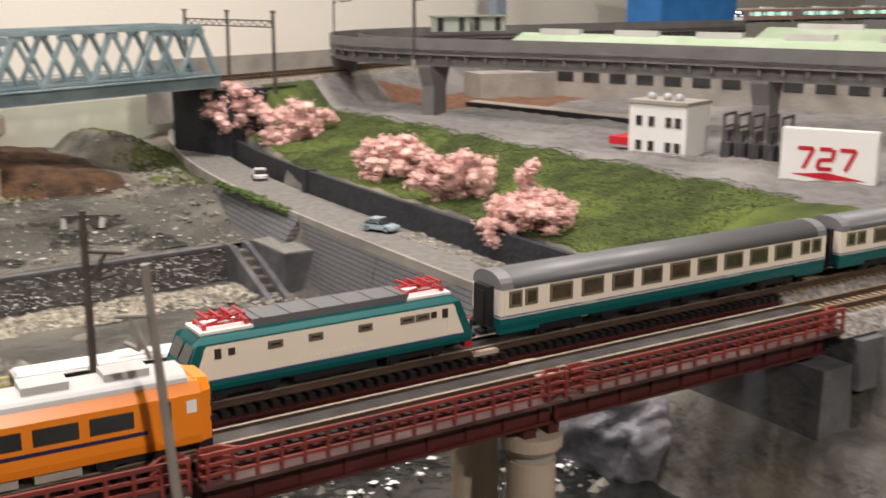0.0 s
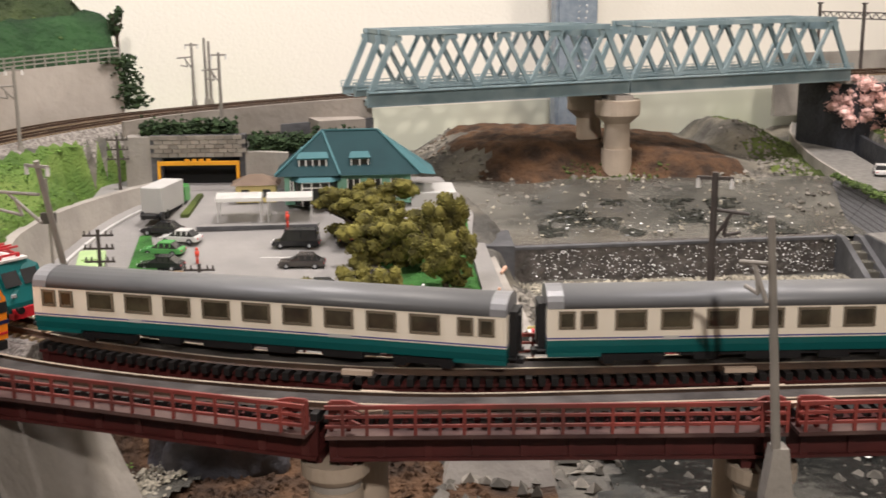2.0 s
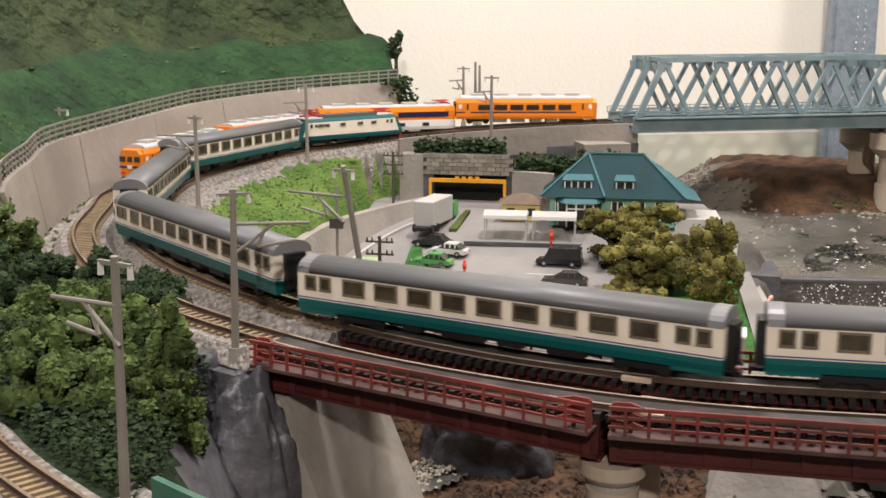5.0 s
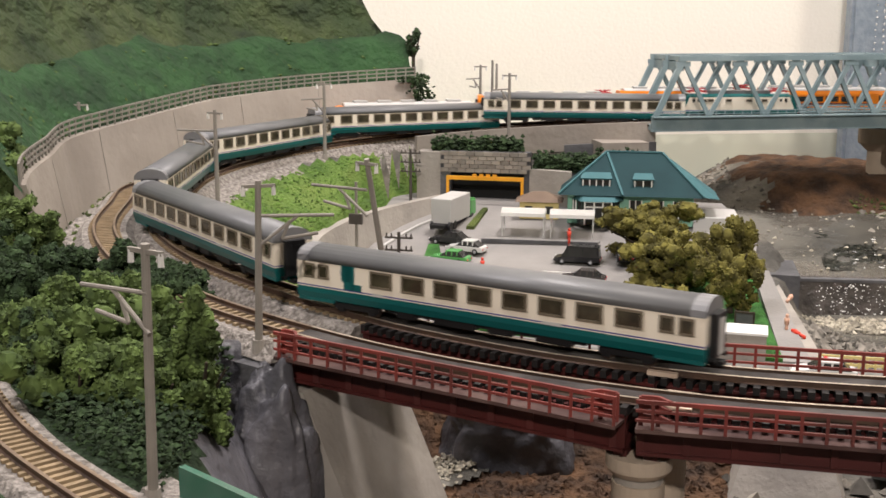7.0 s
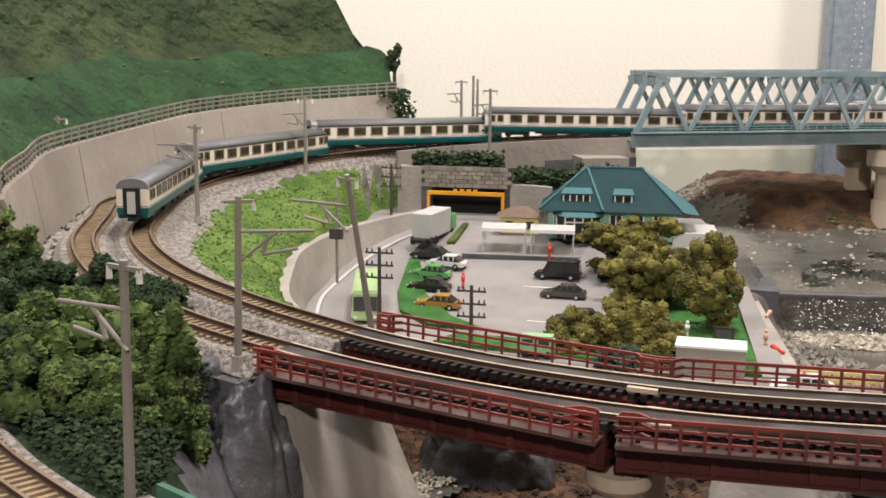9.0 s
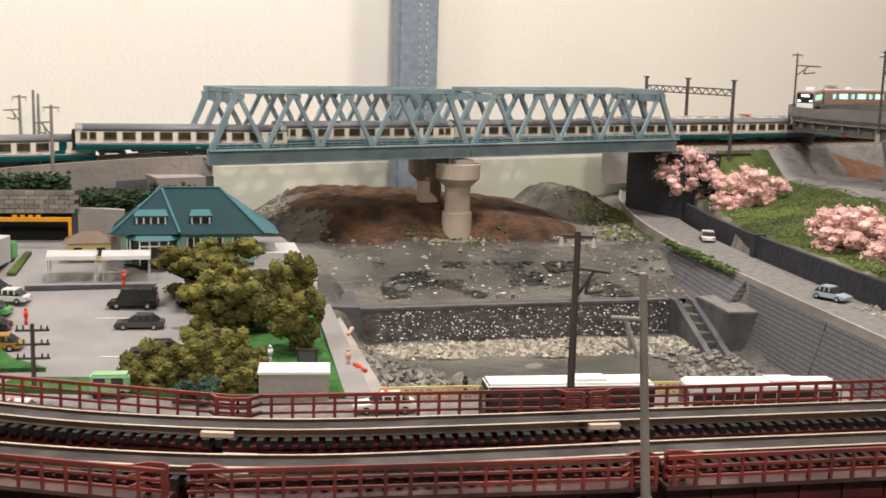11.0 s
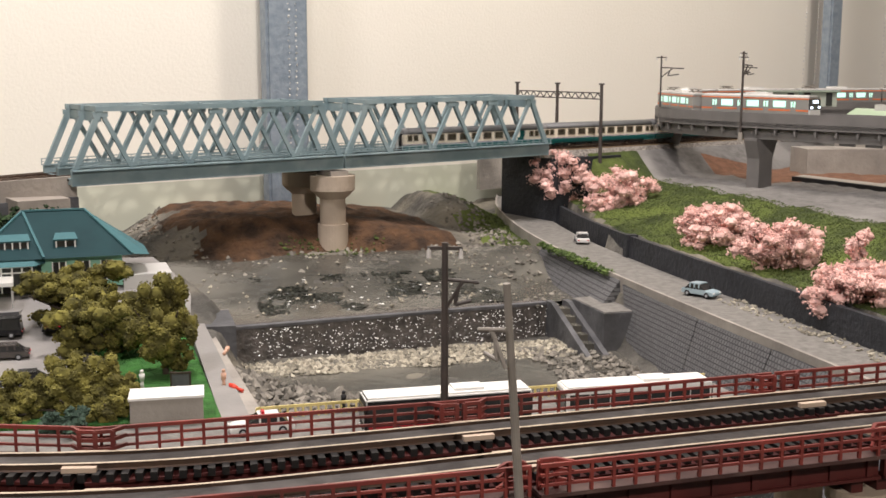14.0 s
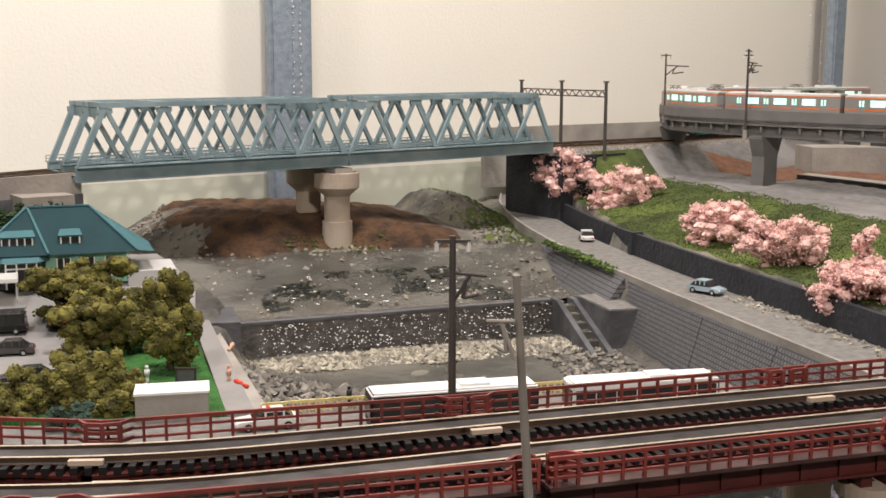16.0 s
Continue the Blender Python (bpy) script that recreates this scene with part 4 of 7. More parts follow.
def express_car(label, cab=0, double=False):
    t = thing("express_car", label, "train car", "orange express train cars")
    h, e = .0093, CAR_LEN / 2
    if double:
        part("lower_body", shell(-e, e, [(-h + .0006, .0034), (-h, .006), (-h, .0118), (h, .0118), (h, .006), (h - .0006, .0034)]), WHITE, t)
        part("upper_body", shell(-e, e, [(-h, .0118), (-h, .0192), (-h + .0014, .0232), (h - .0014, .0232), (h, .0192), (h, .0118)]), ORANGE, t)
    else:
        part("body", shell(-e + (.001 if cab < 0 else 0), e - (.001 if cab > 0 else 0), [(-h + .0006, .0046), (-h, .007), (-h, .0190), (-h + .0016, .0222), (h - .0016, .0222), (h, .0190), (h, .007), (h - .0006, .0046)]), ORANGE, t)
        z = .0100
        part("navy_stripe", shell(-e + .016 if cab < 0 else -e, e - .016 if cab > 0 else e, [(-h - .0001, z), (-h - .0001, z + .0011), (h + .0001, z + .0011), (h + .0001, z)]), NAVY, t)
    part("roof", shell(-e + .004, e - .004, roof_outline(h - .0014, .0222 if not double else .0230, .0252)), LIGHT_GREY, t)
    bm = bmesh.new()
    for k in range(5):
        box(bm, -.042 + k * .021, 0, .0248, .012, .0085, .0020)
    part("air_conditioner", bm, LIGHT_GREY, t)
    for y in (-h, h):
        if double:
            for x in (-.032, .032):
                window(t, x, y, .0142, .046, .0044, NAVY, None)
            for x in (-.034, -.012, .012, .034):
                window(t, x, y, .0064, .0062, .0030, GLASS, None)
            for x in (-.054, .0, .054):
                bm = bmesh.new()
                box(bm, x, y * 1.004, .0125, .0042, .0004, .0085)
                part("door", bm, ORANGE, t)
        else:
            for k in range(6):
                window(t, -.036 + k * .0142, y, .0126, .0115, .0046, GLASS, None)
            for x in (-.051, .051):
                bm = bmesh.new()
                box(bm, x, y * 1.004, .0062, .0052, .0004, .0128)
                d = part("door", bm, ORANGE, t)
                window(d, x, y * 1.01, .0128, .0016, .0052, GLASS, None)
            for x in (-.0575, .0575):
                bm = bmesh.new()
                box(bm, x, y * 1.006, .0138, .0028, .0003, .0036)
                part("crest", bm, WHITE, t)
    for end in (-1, 1):
        if end == cab:
            bm = bmesh.new()
            pts = [(-h + .0008, .0046), (-h + .0004, .0190), (-h + .003, .0225), (h - .003, .0225), (h - .0004, .0190), (h - .0008, .0046)]
            v0 = [bm.verts.new((end * (e - .002), y, z)) for y, z in pts]
            v1 = [bm.verts.new((end * (e + .0022), y * .86, z if z < .02 else z - .0006)) for y, z in pts]
            bm.faces.new(v1)
            for k in range(6):
                bm.faces.new((v0[k], v0[(k + 1) % 6], v1[(k + 1) % 6], v1[k]))
            front = part("cab_front", bm, ORANGE, t, smooth=False)
            for y, w in ((-.0055, .0042), (0, .0034), (.0055, .0042)):
                bm = bmesh.new()
                box(bm, end * (e + .0023), y, .0140, .0006, w, .0036)
                part("windscreen", bm, GLASS, front)
            bm = bmesh.new()
            box(bm, end * (e + .0022), 0, .0100, .0006, .0158, .0013)
            part("navy_band", bm, NAVY, front)
            bm = bmesh.new()
            box(bm, end * (e + .0026), 0, .0096, .0006, .0036, .0022)
            part("white_plate", bm, WHITE, front)
            for y in (-.0055, .0055):
                bm = bmesh.new()
                box(bm, end * (e + .0023), y, .0064, .0005, .0032, .0008)
                part("tail_lamp", bm, BUFFER_RED, front)
                bm = bmesh.new()
                box(bm, end * (e + .0022), y * .9, .0186, .0006, .0014, .0010)
                part("marker_lamp", bm, SILVER, front)
            bm = bmesh.new()
            box(bm, end * (e + .0008), 0, .0012, .004, .0125, .0030)
            part("pilot", bm, BLACK, front)
        else:
            bm = bmesh.new()
            box(bm, end * (e + .0010), 0, .006, .002, .0068, .0135)
            part("gangway", bm, BLACK, t)
        bogie(t, end * .042, 2, .0145, BLACK)
    bm = bmesh.new()
    for x, w in ((-.022, .012), (-.006, .012), (.010, .010), (.024, .010)):
        box(bm, x, 0, .0016, w, .0150, .0034)
    part("underframe", bm, CONCRETE if not double else WHITE, t)
    if not cab:
        pantograph(t, .050, .0245, PANTO)
    return t


COM_LEN = .1305


def commuter_car(label, cab=0):
    t = thing("commuter_car", label, "train car", "commuter train cars on the viaduct")
    h, e = .0094, COM_LEN / 2
    part("body", shell(-e, e, [(-h, .0050), (-h, .0202), (-h + .0014, .0226), (h - .0014, .0226), (h, .0202), (h, .0050)]), STEEL_TRAIN, t)
    for z, w in ((.0086, .0017), (.0200, .0013)):
        part("orange_stripe", shell(-e, e, [(-h - .0001, z), (-h - .0001, z + w), (h + .0001, z + w), (h + .0001, z)]), VERMILION, t)
    part("roof", shell(-e + .002, e - .002, roof_outline(h - .0014, .0225, .0242)), LIGHT_GREY, t)
    bm = bmesh.new()
    box(bm, 0, 0, .0238, .026, .0098, .0026)
    part("air_conditioner", bm, WHITE, t)
    for y in (-h, h):
        for k in range(4):
            x = -.048 + k * .032
            for dx in (-.0016, .0016):
                bm = bmesh.new()
                box(bm, x + dx, y * 1.004, .0058, .0030, .0003, .0140)
                d = part("door", bm, STEEL_TRAIN, t)
                window(d, x + dx, y * 1.014, .0124, .0018, .0056, LIT, None)
            if k < 3:
                window(t, x + .016, y, .0122, .0145, .0062, LIT, None)
    if cab:
        bm = bmesh.new()
        box(bm, cab * (e + .0004), 0, .0104, .0016, .0170, .0100)
        f = part("cab_front", bm, GLASS, t, "black cab front")
        bm = bmesh.new()
        box(bm, cab * (e + .0016), 0, .0170, .0006, .0080, .0022)
        part("destination_display", bm, HEADLAMP, f)
        for y in (-.006, .006):
            bm = bmesh.new()
            box(bm, cab * (e + .0016), y, .0118, .0006, .0026, .0016)
            part("headlamp", bm, HEADLAMP, f)
        bm = bmesh.new()
        box(bm, cab * (e + .0003), 0, .0048, .0016, .0172, .0054)
        part("lower_front", bm, WHITE, f)
    else:
        pantograph(t, .045, .0238, POLE)
    for end in (-1, 1):
        bogie(t, end * .045, 2, .014)
    bm = bmesh.new()
    for x, w in ((-.022, .012), (-.006, .012), (.010, .010), (.024, .010)):
        box(bm, x, 0, .0020, w, .0150, .0032)
    part("underframe", bm, BLACK, t)
    return t


LOCO = locomotive()
COACHES = [coach("cream and teal coach with grey roof and dark windows")]
for k in range(4):
    COACHES.append(copy_thing(COACHES[0], Matrix()))
COACHES.append(coach("cream and teal rear coach with grey end door", True))
EXPRESS = [express_car("orange leading express car with navy stripe", 1), express_car("orange and white double-deck express car", 0, True)]
EXPRESS.append(copy_thing(EXPRESS[1], Matrix()))
EXPRESS.append(express_car("orange rear express car with navy stripe, white plate", -1))
COMMUTER = [commuter_car("stainless commuter car with orange stripes, lit windows, lit cab", 1)]
COMMUTER.append(commuter_car("stainless commuter car with orange stripes and lit windows"))
for k in range(4):
    COMMUTER.append(copy_thing(COMMUTER[1], Matrix()))

GREEN_HEAD = [(0, -.453), (3.5, .160), (7, .7745), (8, .9505), (10.5, 1.402), (11, 1.492), (12.5, 1.7805), (13.5, 1.980), (16, 2.4825)]
# distance along the train against distance along the line
TRAIN_S, LINE_S = (-2.0, 0, .75, 3.5), (-.326, 1.834, 2.5465, 5.379)
ORANGE_TAIL = [(0, 1.340), (.5, 1.410), (1.5, 1.540), (3.5, 1.806), (7, 2.252), (8, 2.415), (10.5, 2.835), (16, 3.79)]
COMMUTER_HEAD = [(0, 1.0), (10.5, 1.843), (11.5, 1.922), (12.5, 1.974), (13, 2.01), (13.5, 2.047), (14.5, 2.126), (16, 2.246)]


def motions():
    times = [k * .25 for k in range(65)]

    def run(vehicle, line, table, behind, half):
        ts, ss = zip(*table)
        rows = []
        for t in times:
            s = float(np.interp(t, ts, ss)) - behind
            if table is GREEN_HEAD:
                s = float(np.interp(s, TRAIN_S, LINE_S))
            a, b = line.at(s - half), line.at(s + half)
            rows.append((t, pose((a[0] + b[0]) / 2, (a[1] + b[1]) / 2, (a[2] + b[2]) / 2, 0, 0, math.degrees(math.atan2(b[1] - a[1], b[0] - a[0])))))
        walk(vehicle, rows)

    run(LOCO, INNER, GREEN_HEAD, .054, .031)
    for k, c in enumerate(COACHES):
        run(c, INNER, GREEN_HEAD, .1095 + .1690 * (k + .5), .058)
    for k, c in enumerate(EXPRESS):
        run(c, OUTER, ORANGE_TAIL, -(.002 + .1255 * (3 - k + .5)), .042)
    for k, c in enumerate(COMMUTER):
        run(c, LOOP, COMMUTER_HEAD, .067 + .1335 * k, .045)


# ---------------------------------------------------------------- river walls and banks
def block_material(name, base, joint, w, h, axis="XZ"):
    """Small precast blocks with dark joints, for walls too far off to lay singly."""
    m = material(name, base, None, 0.8, grain=60, bump=0)
    nt = m.node_tree
    b = nt.nodes["Principled BSDF"]
    coord = nt.nodes.new("ShaderNodeTexCoord")
    sep = nt.nodes.new("ShaderNodeSeparateXYZ")
    com = nt.nodes.new("ShaderNodeCombineXYZ")
    nt.links.new(coord.outputs["Object"], sep.inputs[0])
    nt.links.new(sep.outputs[axis[0]], com.inputs["X"])
    nt.links.new(sep.outputs[axis[1]], com.inputs["Y"])
    brick = nt.nodes.new("ShaderNodeTexBrick")
    brick.inputs["Scale"].default_value = 1.0
    brick.inputs["Brick Width"].default_value, brick.inputs["Row Height"].default_value = w, h
    brick.inputs["Mortar Size"].default_value = h * 0.12
    brick.inputs["Color1"].default_value, brick.inputs["Color2"].default_value = (*base, 1), (*[c * .82 for c in base], 1)
    brick.inputs["Mortar"].default_value = (*joint, 1)
    nt.links.new(com.outputs[0], brick.inputs["Vector"])
    nt.links.new(brick.outputs["Color"], b.inputs["Base Color"])
    bn = nt.nodes.new("ShaderNodeBump")
    bn.invert = True
    bn.inputs["Distance"].default_value = 0.0006
    nt.links.new(brick.outputs["Fac"], bn.inputs["Height"])
    nt.links.new(bn.outputs[0], b.inputs["Normal"])
    return m


SLOPE_BLOCK = block_material("grey_slope_blocks", (0.140, 0.138, 0.142), (0.045, 0.045, 0.047), .0032, .0030, "YZ")

bm = bmesh.new()
prism(bm, [(.0595, .783), (.310, .806), (.310, .818), (.0595, .795)], -.04, -.0035)
tagged(link_mesh("weir_wall", bm, WEIR), kind="structure")
bm = bmesh.new()
prism(bm, [(.0600, .781), (.309, .8035), (.309, .809), (.0600, .787)], -.0050, -.0030)
tagged(link_mesh("weir_crest", bm, CONCRETE_DARK), kind="structure")
bm = bmesh.new()
prism(bm, [(.0325, .748), (.0600, .746), (.0600, .80), (.0325, .80)], -.035, .0062)
prism(bm, [(.3275, .737), (.3555, .737), (.3555, .80), (.3265, .795)], -.035, .0005)
tagged(link_mesh("weir_wing_walls", bm, CONCRETE_DARK), kind="structure")
ladder = thing("fish_ladder", "grey concrete stepped fish ladder beside weir", "fish ladder")
for x in (.3110, .3250):
    bm = bmesh.new()
    v = [(x, .806, -.002), (x, .795, -.002), (x, .725, -.028), (x, .725, -.036), (x, .806, -.036)]
    a = [bm.verts.new((p[0] - .0022, p[1], p[2])) for p in v]
    b = [bm.verts.new((p[0] + .0022, p[1], p[2])) for p in v]
    bm.faces.new(a)
    bm.faces.new(b[::-1])
    for k in range(5):
        bm.faces.new((a[k], a[(k + 1) % 5], b[(k + 1) % 5], b[k]))
    part("side_wall", bm, CONCRETE_DARK, ladder)
for k in range(6):
    bm = bmesh.new()
    box(bm, .318, .795 - k * .0118, -.036, .0126, .0095, .030 - k * .0043)
    part("step", bm, WATER, ladder, "wet step")

# precast slope on the right bank, in bays: foot line, top line
for foot_a, top_a, top_b, foot_b in [((.332, .47, -.032), (.357, .47, .0188), (.357, .560, .0188), (.3355, .560, -.032)),
                                     ((.3355, .561, -.032), (.357, .561, .0188), (.3575, .650, .0188), (.3365, .640, -.032)),
                                     ((.3365, .641, -.032), (.3575, .651, .0188), (.358, .772, .0188), (.3400, .722, -.032)),
                                     ((.3340, .766, -.006), (.358, .774, .0188), (.3622, .870, .0188), (.3435, .870, -.006)),
                                     ((.3435, .871, -.006), (.3622, .871, .0188), (.3675, .957, .0188), (.3545, .966, -.004))]:
    bm = bmesh.new()
    a = [bm.verts.new(p) for p in (foot_a, top_a, top_b, foot_b)]
    b = [bm.verts.new((p.co.x + .004, p.co.y, p.co.z - .006)) for p in a]
    bm.faces.new(a)
    bm.faces.new(b[::-1])
    for j in range(4):
        bm.faces.new((a[j], a[(j + 1) % 4], b[(j + 1) % 4], b[j]))
    tagged(link_mesh("bank_slope_paving", bm, SLOPE_BLOCK), kind="structure")
bm = bmesh.new()
prism(bm, [(.3285, .7385), (.3545, .7385), (.3545, .7985), (.3275, .7940)], .0, .0012)
tagged(link_mesh("bank_landing", bm, ROAD), kind="structure")

ROAD_LINE = Line([(.380, .30, .0190), (.380, .60, .0190), (.382, .80, .0190), (.389, .95, .0192), (.405, 1.08, .0195), (.435, 1.22, .020), (.47, 1.32, .020)])
bm = bmesh.new()
sweep(bm, ROAD_LINE.stretch(.12, ROAD_LINE.s[-1], .012), [(-.0225, -.02), (-.0225, 0), (.0215, 0), (.0215, -.02)])
tagged(link_mesh("road", bm, ROAD), kind="structure")
bm = bmesh.new()
sweep(bm, ROAD_LINE.stretch(.12, ROAD_LINE.s[-1], .012), [(-.0245, -.02), (-.0245, .0016), (-.0222, .0016), (-.0222, -.02)])
tagged(link_mesh("road_kerb", bm, CONCRETE), kind="structure")
bm = bmesh.new()
s_step = ROAD_LINE.near(.385, .865)
sweep(bm, ROAD_LINE.stretch(.12, s_step, .010), [(.0215, -.02), (.0225, .0185), (.0265, .0185), (.0265, -.02)])
sweep(bm, ROAD_LINE.stretch(s_step - .004, s_step + .004, .004), [(.0190, -.02), (.0200, .0195), (.030, .0195), (.030, -.02)])
sweep(bm, ROAD_LINE.stretch(s_step, ROAD_LINE.s[-1], .010), [(.0265, -.02), (.0275, .0165), (.0315, .0165), (.0315, -.02)])
tagged(link_mesh("bank_wall", bm, DARK_WALL), kind="structure")


# ---------------------------------------------------------------- car park side
def lot_z(y):
    return -.0018 + .034 * float(smooth(.68, .90, np.array(y)))


def patch(name, poly, mat, rise, thick=.004):
    """A level piece of ground with clean edges that follows the car park's fall."""
    bm = bmesh.new()
    top = [bm.verts.new((x, y, lot_z(y) + rise)) for x, y in poly]
    low = [bm.verts.new((x, y, lot_z(y) + rise - thick)) for x, y in poly]
    n = len(poly)
    f = bm.faces.new(top)
    for k in range(n):
        bm.faces.new((low[k], low[(k + 1) % n], top[(k + 1) % n], top[k]))
    if n > 4:
        bmesh.ops.triangulate(bm, faces=[f])
    return tagged(link_mesh(name, bm, mat), kind="structure")


for y0, y1 in ((.53, .60), (.60, .66), (.66, .72), (.72, .76), (.76, .80), (.80, .84), (.84, .885)):
    xr = lambda y: float(np.interp(y, [.53, .78, .80, .86, 1.0], [.040, .030, .034, .02, -.03]))
    xl = lambda y: float(np.interp(y, [.53, .60, .66, .90, 1.0], [-.20, -.243, -.252, -.258, -.258]))
    patch("car_park", [(xl(y0), y0), (xr(y0), y0), (xr(y1), y1), (xl(y1), y1)], ASPHALT, .0015)
patch("riverside_path", [(.0325, .555), (.0470, .555), (.0390, .747), (.0285, .747)], ASPHALT, .0032)
patch("lawn", [(-.030, .562), (.0325, .556), (.0290, .70), (.0285, .785), (.0, .79), (-.036, .775), (-.044, .73), (-.020, .69), (-.034, .63), (-.085, .60), (-.14, .605), (-.15, .585), (-.09, .575)], LAWN, .0040)
patch("lawn_strip", [(-.128, .622), (-.150, .645), (-.178, .70), (-.196, .765), (-.204, .765), (-.198, .70), (-.186, .655), (-.160, .622)], LAWN, .0040)
patch("lawn_strip_small", [(-.182, .80), (-.176, .80), (-.172, .84), (-.176, .84)], DARK_GRASS, .0040)
for k, (x, y, w) in enumerate([(-.098, .697, .038), (-.096, .672, .040), (-.088, .650, .030), (-.10, .730, .03)]):
    bm = bmesh.new()
    box(bm, x, y, lot_z(y) + .0016, w, .0012, .0004, -4)
    tagged(link_mesh("parking_line", bm, WHITE), kind="structure")
bm = bmesh.new()
for k in range(3):
    prism(bm, [(.0440 + k * .0028, .56), (.0540, .56), (.0450, .745), (.0370 + k * .0028, .745)], -.03, .0012 - k * .0035 + .0004)
tagged(link_mesh("river_steps", bm, CONCRETE), kind="structure")
bm = bmesh.new()
prism(bm, [(-.135, .508), (.312, .487), (.312, .551), (.04, .556), (-.15, .568)], -.020, .0003)
tagged(link_mesh("lower_road", bm, ROAD), kind="structure")
fence = thing("road_fence", "pale yellow wooden road fence along river", "fence")
for z in (.0062, .0022):
    bm = bmesh.new()
    beam(bm, (.050, .5535, z), (.305, .5500, z), .0008, .0014)
    part("rail", bm, YELLOW, fence)
for k in range(64):
    bm = bmesh.new()
    box(bm, .050 + k * .004, .5535 - k * .00005, .0003, .0011, .0009, .0060)
    part("slat", bm, YELLOW, fence)

# curved retaining wall below the grass slope, and its white kerb
INNER_FOOT = INNER.offset(-.086)
s0, s1 = INNER_FOOT.near(-.20, .54), INNER_FOOT.near(-.225, .895)
bm = bmesh.new()
rows = []
for s in np.linspace(s0, s1, 40):
    p, l = INNER_FOOT.at(s), INNER_FOOT.left(s)
    f = (s - s0) / (s1 - s0)
    ht = p[2] - .042
    rows.append([bm.verts.new((p[0] - l[0] * a, p[1] - l[1] * a, z)) for a, z in ((.006, -.01), (-.003, ht + .001), (-.010, ht + .001), (-.010, -.01))])
for a, b in zip(rows, rows[1:]):
    for k in range(4):
        bm.faces.new((a[k], a[(k + 1) % 4], b[(k + 1) % 4], b[k]))
tagged(link_mesh("inner_retaining_wall", bm, CONCRETE), kind="structure")
bm = bmesh.new()
KERB = INNER_FOOT.offset(-.012)
sweep(bm, [((p[0], p[1], lot_z(p[1])), l) for p, l in KERB.stretch(KERB.near(-.18, .56), KERB.near(-.235, .86), .008)], [(-.0012, 0), (-.0012, .0034), (.0012, .0034), (.0012, 0)])
tagged(link_mesh("white_kerb", bm, LIGHT_GREY), kind="structure")

# ---------------------------------------------------------------- outer retaining wall and hill
WALL_LINE = OUTER.offset(.031)
w0, w1 = WALL_LINE.near(-.362, .475), WALL_LINE.near(-.262, .97)


def wall_top(s):
    """Height of the retaining wall over the rails."""
    return float(np.interp((s - w0) / (w1 - w0), [0, .18, .35, .6, 1], [.026, .028, .033, .040, .042]))


def along_wall(step):
    return np.linspace(w0, w1, int((w1 - w0) / step) + 1)


bm = bmesh.new()
rows = []
for s in along_wall(.012):
    p, l, h = WALL_LINE.at(s), WALL_LINE.left(s), wall_top(s)
    rows.append([bm.verts.new((p[0] - l[0] * a, p[1] - l[1] * a, p[2] + u)) for a, u in ((.004, -.03), (-.006, h), (-.012, h), (-.012, -.03))])
for r0, r1 in zip(rows, rows[1:]):
    for k in range(4):
        bm.faces.new((r0[k], r0[(k + 1) % 4], r1[(k + 1) % 4], r1[k]))
bm.faces.new(rows[0])
bm.faces.new(rows[-1][::-1])
tagged(link_mesh("outer_retaining_wall", bm, RETAINING), kind="structure")
bm = bmesh.new()
for s in along_wall(.085):
    p, l, h = WALL_LINE.at(s), WALL_LINE.left(s), wall_top(s)
    beam(bm, (p[0] - l[0] * .0026, p[1] - l[1] * .0026, p[2] - .02), (p[0] + l[0] * .0054, p[1] + l[1] * .0054, p[2] + h - .0015), .0003, .0003)
tagged(link_mesh("wall_joints", bm, CONCRETE), kind="structure")
guard = thing("guard_fence", "grey metal guard fence on top of retaining wall", "fence")
for z in (.0036, .0070, .0104):
    bm = bmesh.new()
    line = []
    for s in along_wall(.012):
        p, l = WALL_LINE.at(s), WALL_LINE.left(s)
        line.append(((p[0] + l[0] * .009, p[1] + l[1] * .009, p[2] + wall_top(s) + z), l))
    sweep(bm, line, [(-.0005, -.0006), (-.0005, .0006), (.0005, .0006), (.0005, -.0006)])
    part("rail", bm, POLE, guard)
for s in along_wall(.0085):
    p, l = WALL_LINE.at(s), WALL_LINE.left(s)
    p = (p[0] + l[0] * .009, p[1] + l[1] * .009, p[2] + wall_top(s))
    bm = bmesh.new()
    beam(bm, p, (p[0], p[1], p[2] + .0112), .0011, .0011)
    part("post", bm, POLE, guard)

